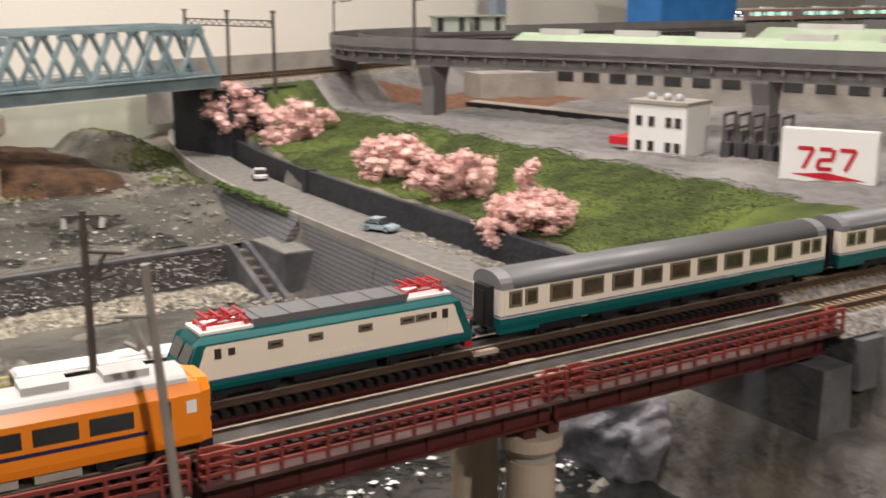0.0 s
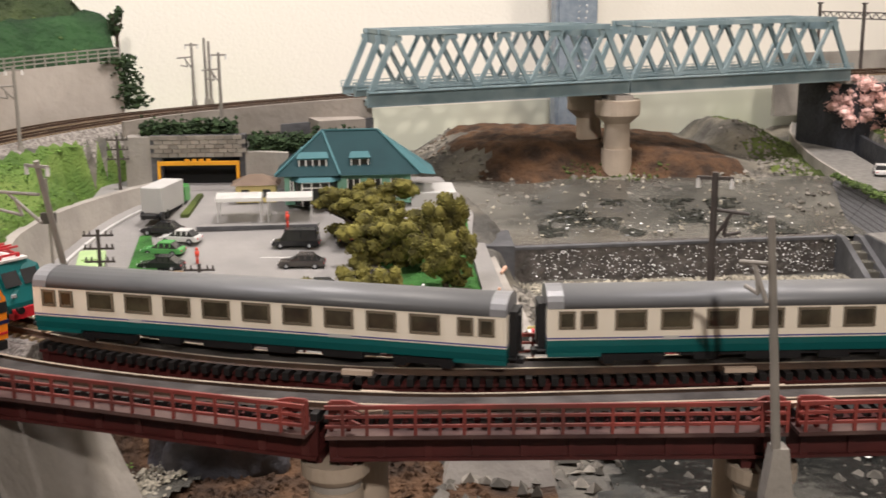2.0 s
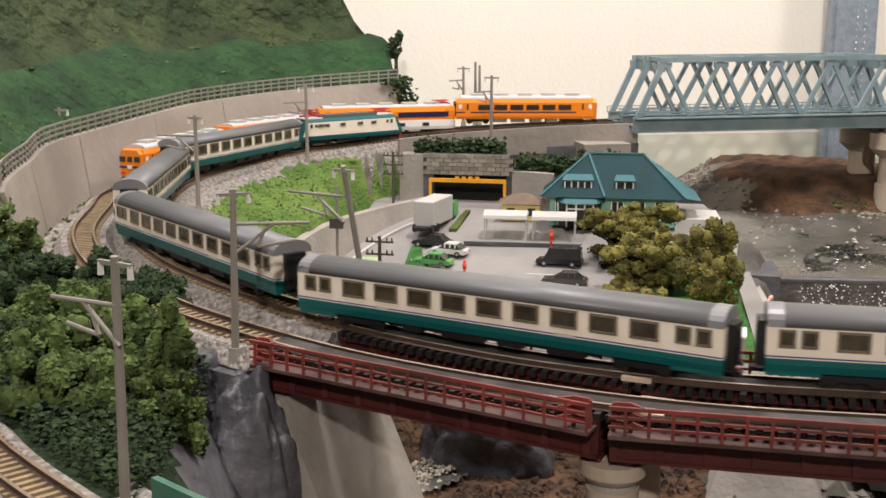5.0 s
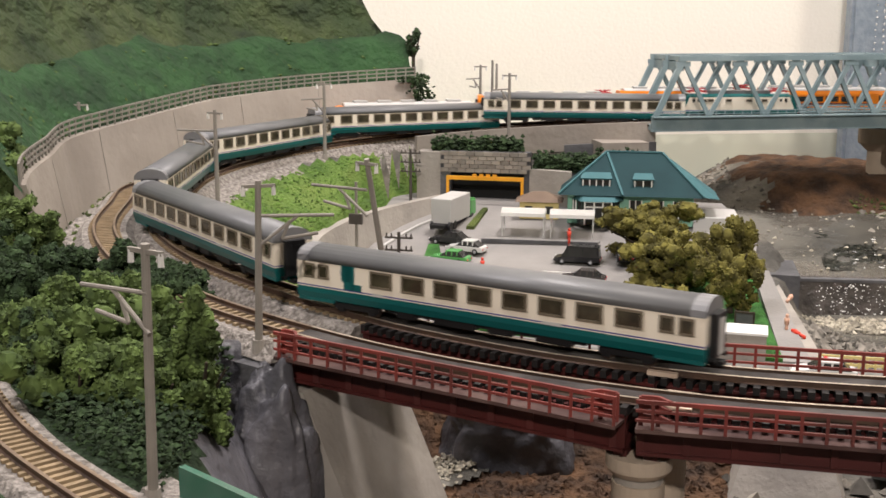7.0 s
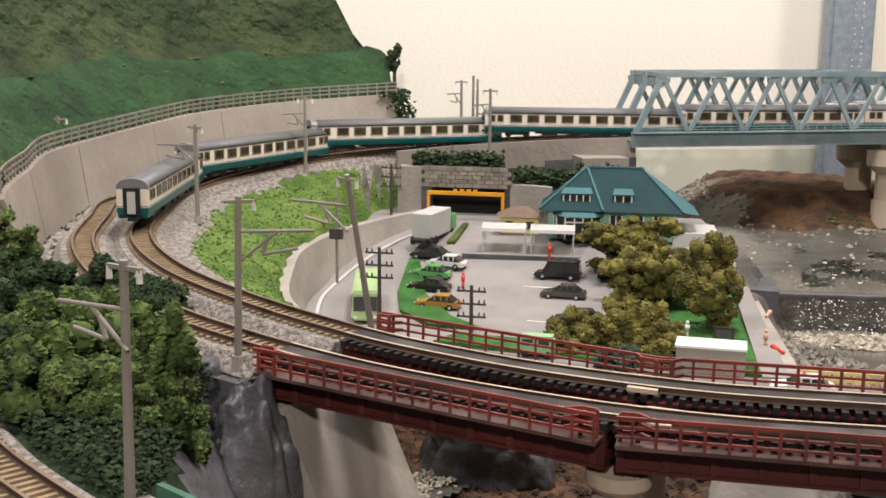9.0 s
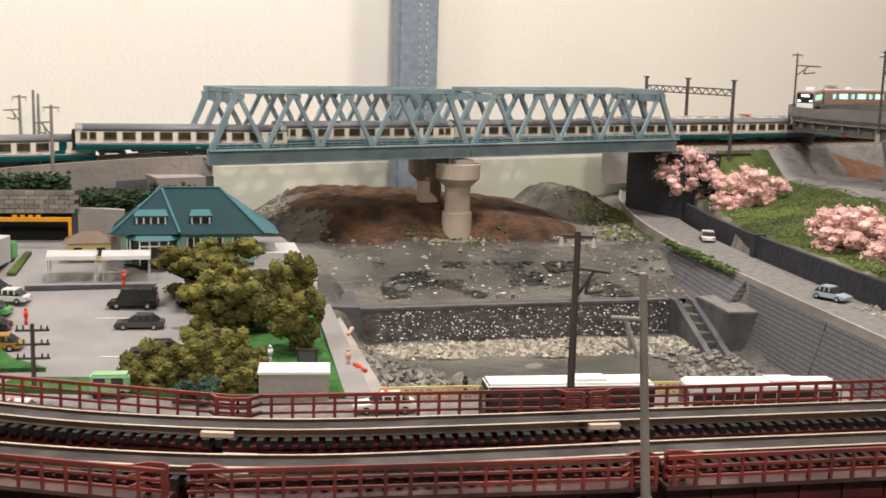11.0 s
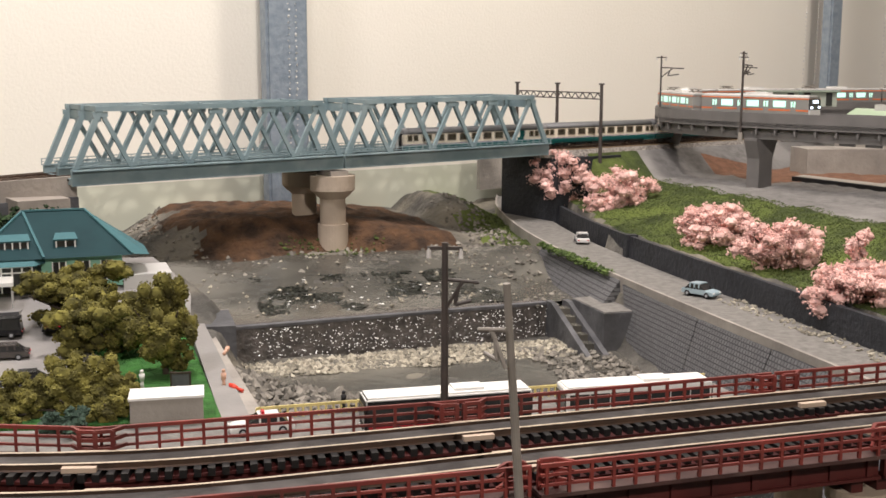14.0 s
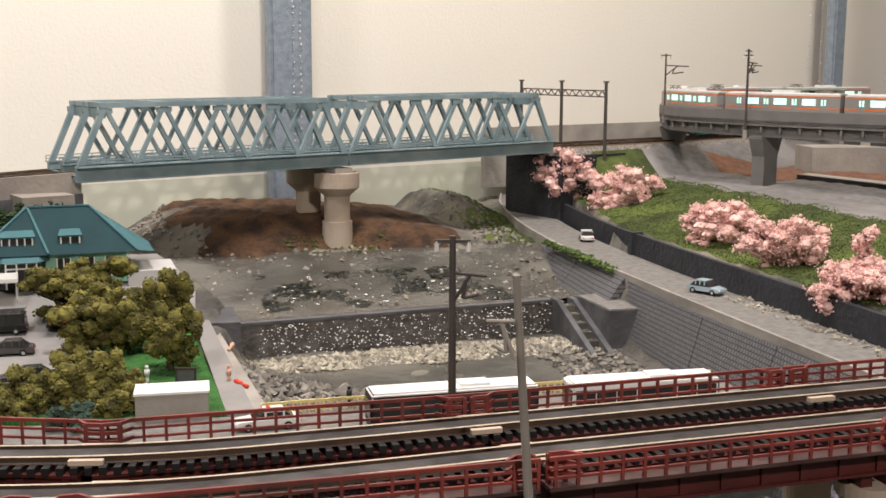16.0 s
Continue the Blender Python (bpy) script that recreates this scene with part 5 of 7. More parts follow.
rows = []
prof = [(.010, .036), (.018, .044), (.030, .058), (.042, .072), (.052, .079), (.060, .081), (.075, .098), (.095, .135), (.12, .178), (.15, .222), (.20, .285), (.28, .36), (.38, .42), (.50, .46)]
bm = bmesh.new()
line = WALL_LINE.stretch(w0 - .02, w1, .012)
for i, (p, l) in enumerate(line):
    l = np.array([l[0], max(l[1], 0.02)])
    l = l / np.hypot(l[0], l[1])
    end = max(0.0, 1 - (len(line) - 1 - i) / 9)
    row = []
    for k, (a, u) in enumerate(prof):
        n1 = noise.noise(Vector((p[0] * 16 + 3, p[1] * 16, k * .8))) * .012 + noise.noise(Vector((p[0] * 50, p[1] * 50, k * 1.7))) * .0065
        g = 0.2 if k == 0 else 1.0
        back = a * (1 - .15 * end)
        slip = float(np.interp(u, [.04, .078, .085, .12, .15, .30], [0, .006, .030, .040, .062, .16])) * end
        u = u + (wall_top(w0 - .02 + .012 * i) - .040) * max(0.0, 1 - u / .2)
        row.append(bm.verts.new((p[0] + l[0] * (back + n1 * g * .6) - l[1] * slip, p[1] + l[1] * (back + n1 * g * .6) + l[0] * slip, p[2] + u * (1 - .03 * end) + n1 * g)))
    rows.append(row)
for a, b in zip(rows, rows[1:]):
    for k in range(len(prof) - 1):
        f = bm.faces.new((a[k], a[k + 1], b[k + 1], b[k]))
        f.material_index = 1 if k < 5 else 0
low = [bm.verts.new((v.co.x, v.co.y, -.04)) for v in rows[-1]]
for k in range(len(prof) - 1):
    bm.faces.new((rows[-1][k], rows[-1][k + 1], low[k + 1], low[k])).material_index = 1
tagged(link_mesh("hill", bm, [HILL, HILL_LOW], True), "steep green painted hillside above retaining wall", "hill", kind="structure")


# ---------------------------------------------------------------- rock, abutments
def rock_mass(name, at, size, seed, label, mat=None, cuts=5, rough=.22):
    bm = bmesh.new()
    bmesh.ops.create_icosphere(bm, subdivisions=cuts, radius=1.0)
    for v in bm.verts:
        n = noise.noise(v.co * 1.3 + Vector((seed, 0, 0))) * rough * 1.6 + noise.noise(v.co * 3.5 + Vector((seed, 5, 0))) * rough * .8 + noise.noise(v.co * 9 + Vector((0, seed, 0))) * rough * .25
        v.co = v.co * (1 + n)
        v.co = Vector((math.copysign(abs(v.co.x) ** .8, v.co.x) * size[0], math.copysign(abs(v.co.y) ** .8, v.co.y) * size[1], math.copysign(abs(v.co.z) ** .7, v.co.z) * size[2])) + Vector(at)
    return tagged(link_mesh(name, bm, mat or ROCK, True), label, "rock")


rock_mass("rock_cliff", (-.199, .351, -.006), (.036, .029, .060), 1.0, "dark grey plaster cliff below curved track")
rock_mass("rock_cliff", (-.169, .335, -.012), (.0165, .0135, .061), 4.0, "dark grey plaster cliff spur beside bridge abutment")
rock_mass("rock_cliff", (-.100, .468, -.022), (.030, .018, .024), 7.0, "grey boulder below car park edge")
rock_mass("rock_cliff", (.408, .296, .0), (.026, .036, .055), 9.0, "dark grey cliff at far bridge end")
rock_mass("rock_boulder", (.355, .385, -.02), (.045, .03, .026), 12.0, "dark wet boulder in river under bridge")
rock_mass("rock_boulder", (.315, .43, -.018), (.03, .025, .022), 15.0, "dark boulder beside bridge pier")
for nm, x, y, rz in (("abutment_left", -.163, .357, -15.4), ("abutment_right", .362, .322, 180)):
    bm = bmesh.new()
    m = pose(x, y, 0, 0, 0, rz)
    y0, y1 = (-.014, .050) if x < 0 else (-.044, .034)
    v = [[bm.verts.new(m @ Vector((px_, py_, z))) for px_, py_ in ((-.010, y0), (w, y0), (w, y1), (-.010, y1))] for z, w in ((-.05, .050 if x < 0 else .010), (.0405, .008))]
    bm.faces.new(v[0])
    bm.faces.new(v[1])
    for k in range(4):
        bm.faces.new((v[0][k], v[0][(k + 1) % 4], v[1][(k + 1) % 4], v[1][k]))
    # right abutment takes the darker masonry to paint in the bridge's shade
    tagged(link_mesh(nm, bm, CONCRETE if x < 0 else CONCRETE_DARK), kind="structure")
bm = bmesh.new()
box(bm, -.172, .376, .030, .030, .072, .0205, -26)
box(bm, .386, .322, .030, .03, .075, .0210)
tagged(link_mesh("track_bearing_blocks", bm, CONCRETE_DARK), kind="structure")


# ---------------------------------------------------------------- scatter
def scatter(name, spots, size, mat, label, category, seed, flat=.75, kind="stuff"):
    """Many small uneven lumps in one mesh."""
    rng = np.random.default_rng(seed)
    base = np.array([(1, 0, 0), (-1, 0, 0), (0, 1, 0), (0, -1, 0), (0, 0, 1), (0, 0, -1)], float)
    tri = np.array([(0, 2, 4), (2, 1, 4), (1, 3, 4), (3, 0, 4), (2, 0, 5), (1, 2, 5), (3, 1, 5), (0, 3, 5)])
    n = len(spots)
    r = rng.uniform(size[0], size[1], (n, 1, 1))
    v = base[None] * rng.uniform(.55, 1.25, (n, 6, 1)) + rng.normal(0, .18, (n, 6, 3))
    a = rng.uniform(0, 6.28, n)
    rot = np.zeros((n, 3, 3))
    rot[:, 0, 0], rot[:, 0, 1], rot[:, 1, 0], rot[:, 1, 1], rot[:, 2, 2] = np.cos(a), -np.sin(a), np.sin(a), np.cos(a), flat
    v = np.einsum("nij,nkj->nki", rot, v) * r + np.asarray(spots, float)[:, None, :]
    f = tri[None] + 6 * np.arange(n)[:, None, None]
    me = bpy.data.meshes.new(name)
    me.from_pydata(v.reshape(-1, 3).tolist(), [], f.reshape(-1, 3).tolist())
    me.materials.append(mat)
    ob = new(name, me)
    return tagged(ob, label, category, kind=kind) if kind else ob


def bed_spots(rng, n, x0, x1, y0, y1, test=None):
    x, y = rng.uniform(x0, x1, n), rng.uniform(y0, y1, n)
    if test is not None:
        keep = test(x, y)
        x, y = x[keep], y[keep]
    z = ground_height(x, y)
    return np.stack([x, y, z], -1)


rng = np.random.default_rng(7)
pale = bed_spots(rng, 2200, .06, .315, .735, .785, lambda x, y: (y < .772 + .09 * (x - .064)) & (rng.random(len(x)) < np.clip((y - .71) / .045, .15, 1)))
pale[:, 2] = -.0288
scatter("pale_gravel", pale, (.0012, .0030), STONE_PALE, "pale gravel bank below the weir", "gravel", 1)
grey = bed_spots(rng, 1900, .056, .20, .565, .745, lambda x, y: (x < .062 + .11 * np.clip((.74 - y) / .1, 0, 1)) & (x > left_bank(y) - .002))
grey[:, 2] = -.028 + .007 * np.clip((.085 - grey[:, 0]) / .03, 0, 1)
scatter("grey_rubble", grey, (.0018, .0046), STONE, "grey river rubble beside the path steps", "rubble", 2)
right = bed_spots(rng, 420, .27, .33, .63, .76)
right[:, 2] = -.028
scatter("dark_rubble", right, (.0013, .0034), STONE, "dark rubble below the fish ladder", "rubble", 3)
up = bed_spots(rng, 2600, -.02, .37, .92, 1.18, lambda x, y: (x > left_bank(y) - .005) & (x < right_foot(y) + .01) & (island(x, y) < .014 + .02 * (x < .06)) & (rng.random(len(x)) < .12 + .75 * smooth(.95, 1.02, y)))
scatter("far_rubble", up, (.0014, .0040), STONE, "river rubble round the pier island", "rubble", 4)
edge = bed_spots(rng, 260, .28, .36, .80, 1.10, lambda x, y: (x > right_foot(y) - .035 + .02 * np.sin(y * 60)) & (x < right_foot(y) + .006))
edge[:, 2] = np.maximum(edge[:, 2], river_z(edge[:, 1]) + .001)
scatter("bank_rubble", edge, (.0012, .0032), STONE, "pale rubble at the right river edge", "rubble", 5)
mid = bed_spots(rng, 170, .05, .33, .82, 1.0)
mid[:, 2] = river_z(mid[:, 1]) + .0004
scatter("shoal_stones", mid, (.0008, .0024), STONE_PALE, "scattered stones standing in shallow river water", "stones", 6)
weeds = bed_spots(rng, 3200, .09, .29, .83, .93, lambda x, y: (lumps(x, y, 34, 1.2) + .25 * rng.random(len(x)) > .12))
weeds[:, 2] = river_z(weeds[:, 1])
DARK_ROCK = material("dark_wet_river_weed", (0.022, 0.024, 0.018), (0.012, 0.013, 0.010), 0.3, grain=120, random_tint=.5, island=True)
scatter("dark_river_weed", weeds, (.0016, .0040), DARK_ROCK, "dark wet stones in the middle of the river", "stones", 8, .28)
front = bed_spots(rng, 650, .0, .40, .36, .47)
front[:, 2] = -.0290
scatter("front_rubble", front, (.002, .0056), STONE, "pale and grey river stones below the girder bridge", "stones", 9)
brown = bed_spots(rng, 2200, -.16, .02, .36, .50)
run_y = rng.uniform(.38, .52, 900)
flow = np.stack([-.1225 + .45 * (run_y - .45) + rng.normal(0, .006, 900), run_y, np.full(900, -.0265)], -1)
scatter("stream_pebbles", flow, (.0006, .0018), STONE_PALE, "pale wet pebbles in the small stream", "pebbles", 14)
scatter("brown_ground_scatter", brown, (.0010, .0032), BROWN, "brown scatter earth beside the small stream", "earth", 10)
roadside = np.stack([rng.uniform(.386, .402, 260), rng.uniform(.46, .68, 260), np.full(260, .0195)], -1)
scatter("roadside_gravel", roadside, (.0007, .0019), STONE_PALE, "pale loose gravel on the bank road edge", "gravel", 11)


ICO = bmesh.new()
bmesh.ops.create_icosphere(ICO, subdivisions=2, radius=1.0)
ICO_V = np.array([v.co[:] for v in ICO.verts])
ICO_F = np.array([[v.index for v in f.verts] for f in ICO.faces])
ICO.free()


def clumps(name, centre, radii, n, size, mat, seed, parent=None, lobes=10, core_size=.92, label=""):
    """Foam foliage: knobbly lumps gathered on lobes, with small tufts all over them."""
    rng = np.random.default_rng(seed)
    c = rng.normal(0, 1, (lobes, 3))
    c = c / np.linalg.norm(c, axis=1)[:, None] * rng.uniform(.30, .68, (lobes, 1))
    lr = rng.uniform(.28, .44, lobes)
    knobs = 9
    d = rng.normal(0, 1, (lobes * knobs, 3))
    d /= np.linalg.norm(d, axis=1)[:, None]
    kc = np.repeat(c, knobs, 0) + d * np.repeat(lr, knobs)[:, None] * rng.uniform(.55, .95, (lobes * knobs, 1))
    kr = np.repeat(lr, knobs) * rng.uniform(.26, .46, lobes * knobs)
    pick = rng.integers(0, len(kc), n)
    d = rng.normal(0, 1, (n, 3))
    d /= np.linalg.norm(d, axis=1)[:, None]
    p = kc[pick] + d * (kr[pick] * rng.uniform(core_size - .12, 1.12 + (.92 - core_size) * .8, n))[:, None]
    scale, at = np.asarray(radii), np.asarray(centre)
    ob = scatter(name, p * scale + at, size, mat, "", "", seed + 1, 1.0, "")
    # the lumps under the tufts
    wob = 1 + .16 * np.sin(ICO_V @ np.array([5.1, 3.3, 4.2]))[None, :] * rng.uniform(.4, 1.2, (len(kc), 1))
    core = (kc[:, None, :] + ICO_V[None] * (kr[:, None] * core_size * wob)[:, :, None]) * scale + at
    faces = ICO_F[None] + len(ICO_V) * np.arange(len(kc))[:, None, None]
    me = bpy.data.meshes.new("foliage_core")
    me.from_pydata(core.reshape(-1, 3).tolist(), [], faces.reshape(-1, 3).tolist())
    me.materials.append(mat)
    bm = bmesh.new()
    bm.from_mesh(ob.data)
    bm.from_mesh(me)
    bm.to_mesh(ob.data)
    bm.free()
    bpy.data.meshes.remove(me)
    if parent is not None:
        ob.parent = parent
    if label:
        ob["label"] = label
    return ob


def tree(name, x, y, z, radii, top, mat, label, seed, n=1500, size=(.0011, .0028), lobes=12, category="tree", group=""):
    t = thing(name, label, category, group)
    bm = bmesh.new()
    cz = top - radii[2]
    rod(bm, (x, y, z - .004), (x, y, cz), .0022, .0012, 8)
    rng = random.Random(seed)
    part("trunk", bm, BARK, t)
    for k in range(5):
        a = k * 1.256 + rng.random()
        bm = bmesh.new()
        rod(bm, (x, y, z + (cz - z) * .5), (x + math.cos(a) * radii[0] * .6, y + math.sin(a) * radii[1] * .6, cz + radii[2] * rng.uniform(-.1, .4)), .0010, .0005, 6)
        part("limb", bm, BARK, t)
    clumps("crown", (x, y, cz), radii, n, size, mat, seed, t, lobes, .70 if mat is BLOSSOM else .92)
    return t


for k, (x, y, z, r, top) in enumerate([(.449, 1.100, .040, (.052, .042, .036), .101), (.472, 1.018, .042, (.044, .038, .034), .0885),
                                       (.449, .795, .040, (.043, .037, .027), .0790), (.441, .690, .038, (.036, .033, .029), .0815),
                                       (.427, .575, .034, (.040, .034, .029), .071)]):
    tree("cherry_tree", x, y, z, r, top, BLOSSOM, "cherry tree in full pale pink blossom on bank", (351, 241, 42, 43, 44)[k], 9000, (.0004, .0012), 20, group="cherry trees on the bank")
clumps_top = clumps("cherry_tree_crown_tip", (.427, .578, .071), (.014, .014, .012), 900, (.0005, .0014), BLOSSOM, 77, None, 6, .58)
tagged(clumps_top, "pale pink blossom tip of a cherry tree", "blossom")
for k, (x, y, r, top) in enumerate([(-.046, .757, (.044, .032, .028), .0575), (-.022, .705, (.035, .028, .029), .050), (.009, .648, (.027, .024, .033), .0625)]):
    tree("olive_tree", x, y, lot_z(y), r, top, LEAF_OLIVE, "olive green bushy tree on lawn beside car park", 60 + k, 6000, (.0005, .0013), 16, group="olive trees by the car park")
for k, (x, y, r, top) in enumerate([(-.041, .585, (.030, .024, .030), .0375), (-.068, .588, (.023, .020, .020), .026), (-.022, .577, (.022, .018, .020), .026)]):
    tree("olive_bush", x, y, -.002, r, top, LEAF_OLIVE, "olive green bush behind the red bridge railing", 70 + k, 4600, (.0005, .0013), 14, "bush", "olive bushes behind the bridge")
tree("green_bush", -.044, .556, -.002, (.014, .010, .010), .015, LEAF_BLUE, "small blue-green bush behind the bridge railing", 79, 700, (.0009, .002), 8, "bush")
tree("small_tree", -.047, .885, .03, (.013, .011, .014), .062, LEAF_OLIVE, "small olive tree beside truss bridge abutment", 80, 800, (.0009, .0022), 9)
for k, (x, y, r, top, mat) in enumerate([(-.218, .325, (.034, .026, .038), .096, LEAF_GREEN), (-.245, .345, (.026, .022, .028), .080, LEAF_GREEN), (-.262, .415, (.022, .022, .020), .082, LEAF_DARK),
                                         (-.298, .420, (.024, .022, .020), .082, LEAF_DARK), (-.285, .375, (.024, .020, .022), .074, LEAF_DARK), (-.205, .315, (.020, .016, .022), .064, LEAF_GREEN),
                                         (-.345, .455, (.024, .022, .024), .096, LEAF_GREEN), (-.375, .49, (.022, .022, .026), .112, LEAF_GREEN), (-.325, .40, (.026, .022, .028), .088, LEAF_DARK),
                                         (-.40, .52, (.024, .024, .026), .122, LEAF_GREEN), (-.262, .335, (.030, .024, .032), .084, LEAF_GREEN), (-.300, .375, (.030, .026, .030), .086, LEAF_DARK), (-.235, .395, (.024, .020, .022), .080, LEAF_DARK), (-.196, .300, (.026, .020, .030), .078, LEAF_GREEN), (-.226, .300, (.032, .022, .032), .083, LEAF_GREEN), (-.183, .305, (.017, .016, .034), .089, LEAF_GREEN), (-.252, .320, (.024, .020, .026), .074, LEAF_DARK)]):
    tree("woodland_tree", x, y, .030, r, top, mat, "green bushy woodland tree below the track curve" if mat is LEAF_GREEN else "dark green bushy tree below the track curve", 90 + k, 5200, (.0005, .0015), 12, group="woodland trees below the curve")
rng = np.random.default_rng(21)
ux, uy = rng.uniform(-.40, -.140, 42000), rng.uniform(.20, .46, 42000)
bp = BRANCH.p[:, :2]
bd = np.array([np.min(np.hypot(bp[:, 0] - a, bp[:, 1] - b)) for a, b in zip(ux, uy)])
td, th = track_field(ux, uy)
keep = (bd > .0165) & (td > .045) & (uy > .235 + (-.18 - ux) * .85) & (ux < -.178 - .2 * (uy - .30))
ux, uy, bd = ux[keep], uy[keep], bd[keep]
under = np.stack([ux, uy, np.maximum(ground_height(ux, uy) + rng.uniform(.0, .009, len(ux)), .034 + .3 * np.clip(bd - .03, 0, .06) + rng.uniform(-.010, .008, len(ux)) - .25 * np.clip(ux + .2, 0, .1))], -1)
scatter("undergrowth", under, (.0006, .0016), LEAF_DARK, "dark green undergrowth beside the branch track", "undergrowth", 22)
for k, (x0, x1, y0, y1, n, mat, zz) in enumerate([(-.225, -.150, .872, .885, 900, LEAF_DARK, .0745), (-.140, -.055, .870, .895, 1500, LEAF_DARK, .062)]):
    sp = np.stack([rng.uniform(x0, x1, n), rng.uniform(y0, y1, n), zz + rng.normal(0, .004, n)], -1)
    scatter("hedge", sp, (.0011, .0030), mat, "dark green shrubs on the bank above the tunnel", "shrubs", 30 + k)
sp = np.stack([rng.uniform(.352, .360, 700), rng.uniform(.79, .94, 700), .0205 + rng.normal(0, .0012, 700)], -1)
scatter("verge_hedge", sp, (.0008, .0020), LEAF_GREEN, "low green hedge along the road kerb", "hedge", 33)


def tufts(n, x0, x1, y0, y1, test, mat, name, label, seed, size=(.0009, .0024)):
    rng = np.random.default_rng(seed)
    x, y = rng.uniform(x0, x1, n), rng.uniform(y0, y1, n)
    d, hz = track_field(x, y)
    keep = test(x, y, d)
    x, y = x[keep], y[keep]
    sp = np.stack([x, y, ground_height(x, y) + .0004], -1)
    scatter(name, sp, size, mat, label, "grass", seed)


GRASS_TUFT = material("bright_grass_tuft", (0.125, 0.22, 0.042), (0.065, 0.125, 0.02), 0.95, grain=150, random_tint=.5, island=True)
OLIVE_TUFT = material("olive_grass_tuft", (0.078, 0.104, 0.024), (0.036, 0.050, 0.012), 0.95, grain=150, random_tint=.55, island=True)
tufts(9000, -.33, -.14, .45, .96, lambda x, y, d: (d > .043) & (d < .093), GRASS_TUFT, "slope_grass", "bright green grass tufts on the track slope", 50, (.0005, .0015))
tufts(26000, .416, .555, .47, 1.08, lambda x, y, d: x > .416 + .2 * np.maximum(0, y - .9), OLIVE_TUFT, "bank_grass", "olive green grass on the cherry bank", 51, (.0003, .0008))
tufts(4200, .29, .40, .95, 1.20, lambda x, y, d: x > right_foot(y) - .012 - .12 * np.maximum(0, y - 1.0), OLIVE_TUFT, "river_bank_grass", "olive grass on the far river bank", 52, (.0005, .0013))
tufts(900, .11, .27, .97, 1.05, lambda x, y, d: np.exp(-(((x - .175) / .045) ** 2 + ((y - .995) / .016) ** 2)) > .3, OLIVE_TUFT, "island_grass", "green grass patch before the truss pier", 53)
tufts(1600, -.45, -.3, .46, .80, lambda x, y, d: (d > .030) & (d < .046) & (x < -.33), OLIVE_TUFT, "trackside_weeds", "weeds between curved track and retaining wall", 54)

# scrub on the hill's foot and its right-hand end
rng = np.random.default_rng(61)
sp = []
for p, l in WALL_LINE.stretch(w0, w1, .004):
    for k in range(2):
        a = rng.uniform(.012, .056)
        sp.append((p[0] + l[0] * a, p[1] + max(l[1], .02) * a, p[2] + wall_top(WALL_LINE.near(p[0], p[1])) - .040 + float(np.interp(a, [.010, .052], [.037, .080])) + rng.uniform(-.001, .001)))
scatter("hill_foot_scrub", np.array(sp), (.0010, .0026), LEAF_GREEN, "low green scrub on the hill foot above wall", "scrub", 62)
pe, le = WALL_LINE.at(w1), WALL_LINE.left(w1)
sp = np.stack([pe[0] + rng.normal(.0, .005, 520) + .008 * rng.random(520), pe[1] + rng.uniform(-.004, .045, 520), pe[2] + rng.uniform(.0, .045, 520)], -1)
sp[:, 0] -= .25 * (sp[:, 2] - pe[2])
scatter("hill_end_shrubs", sp, (.0012, .0034), LEAF_DARK, "dark green shrubs at the end of the hill", "shrubs", 63)
tree("small_tree", pe[0] - .010, pe[1] + .030, pe[2] + .04, (.010, .009, .016), pe[2] + .092, LEAF_DARK, "small dark tree on the hill end", 64, 350, (.0009, .0024), 7)


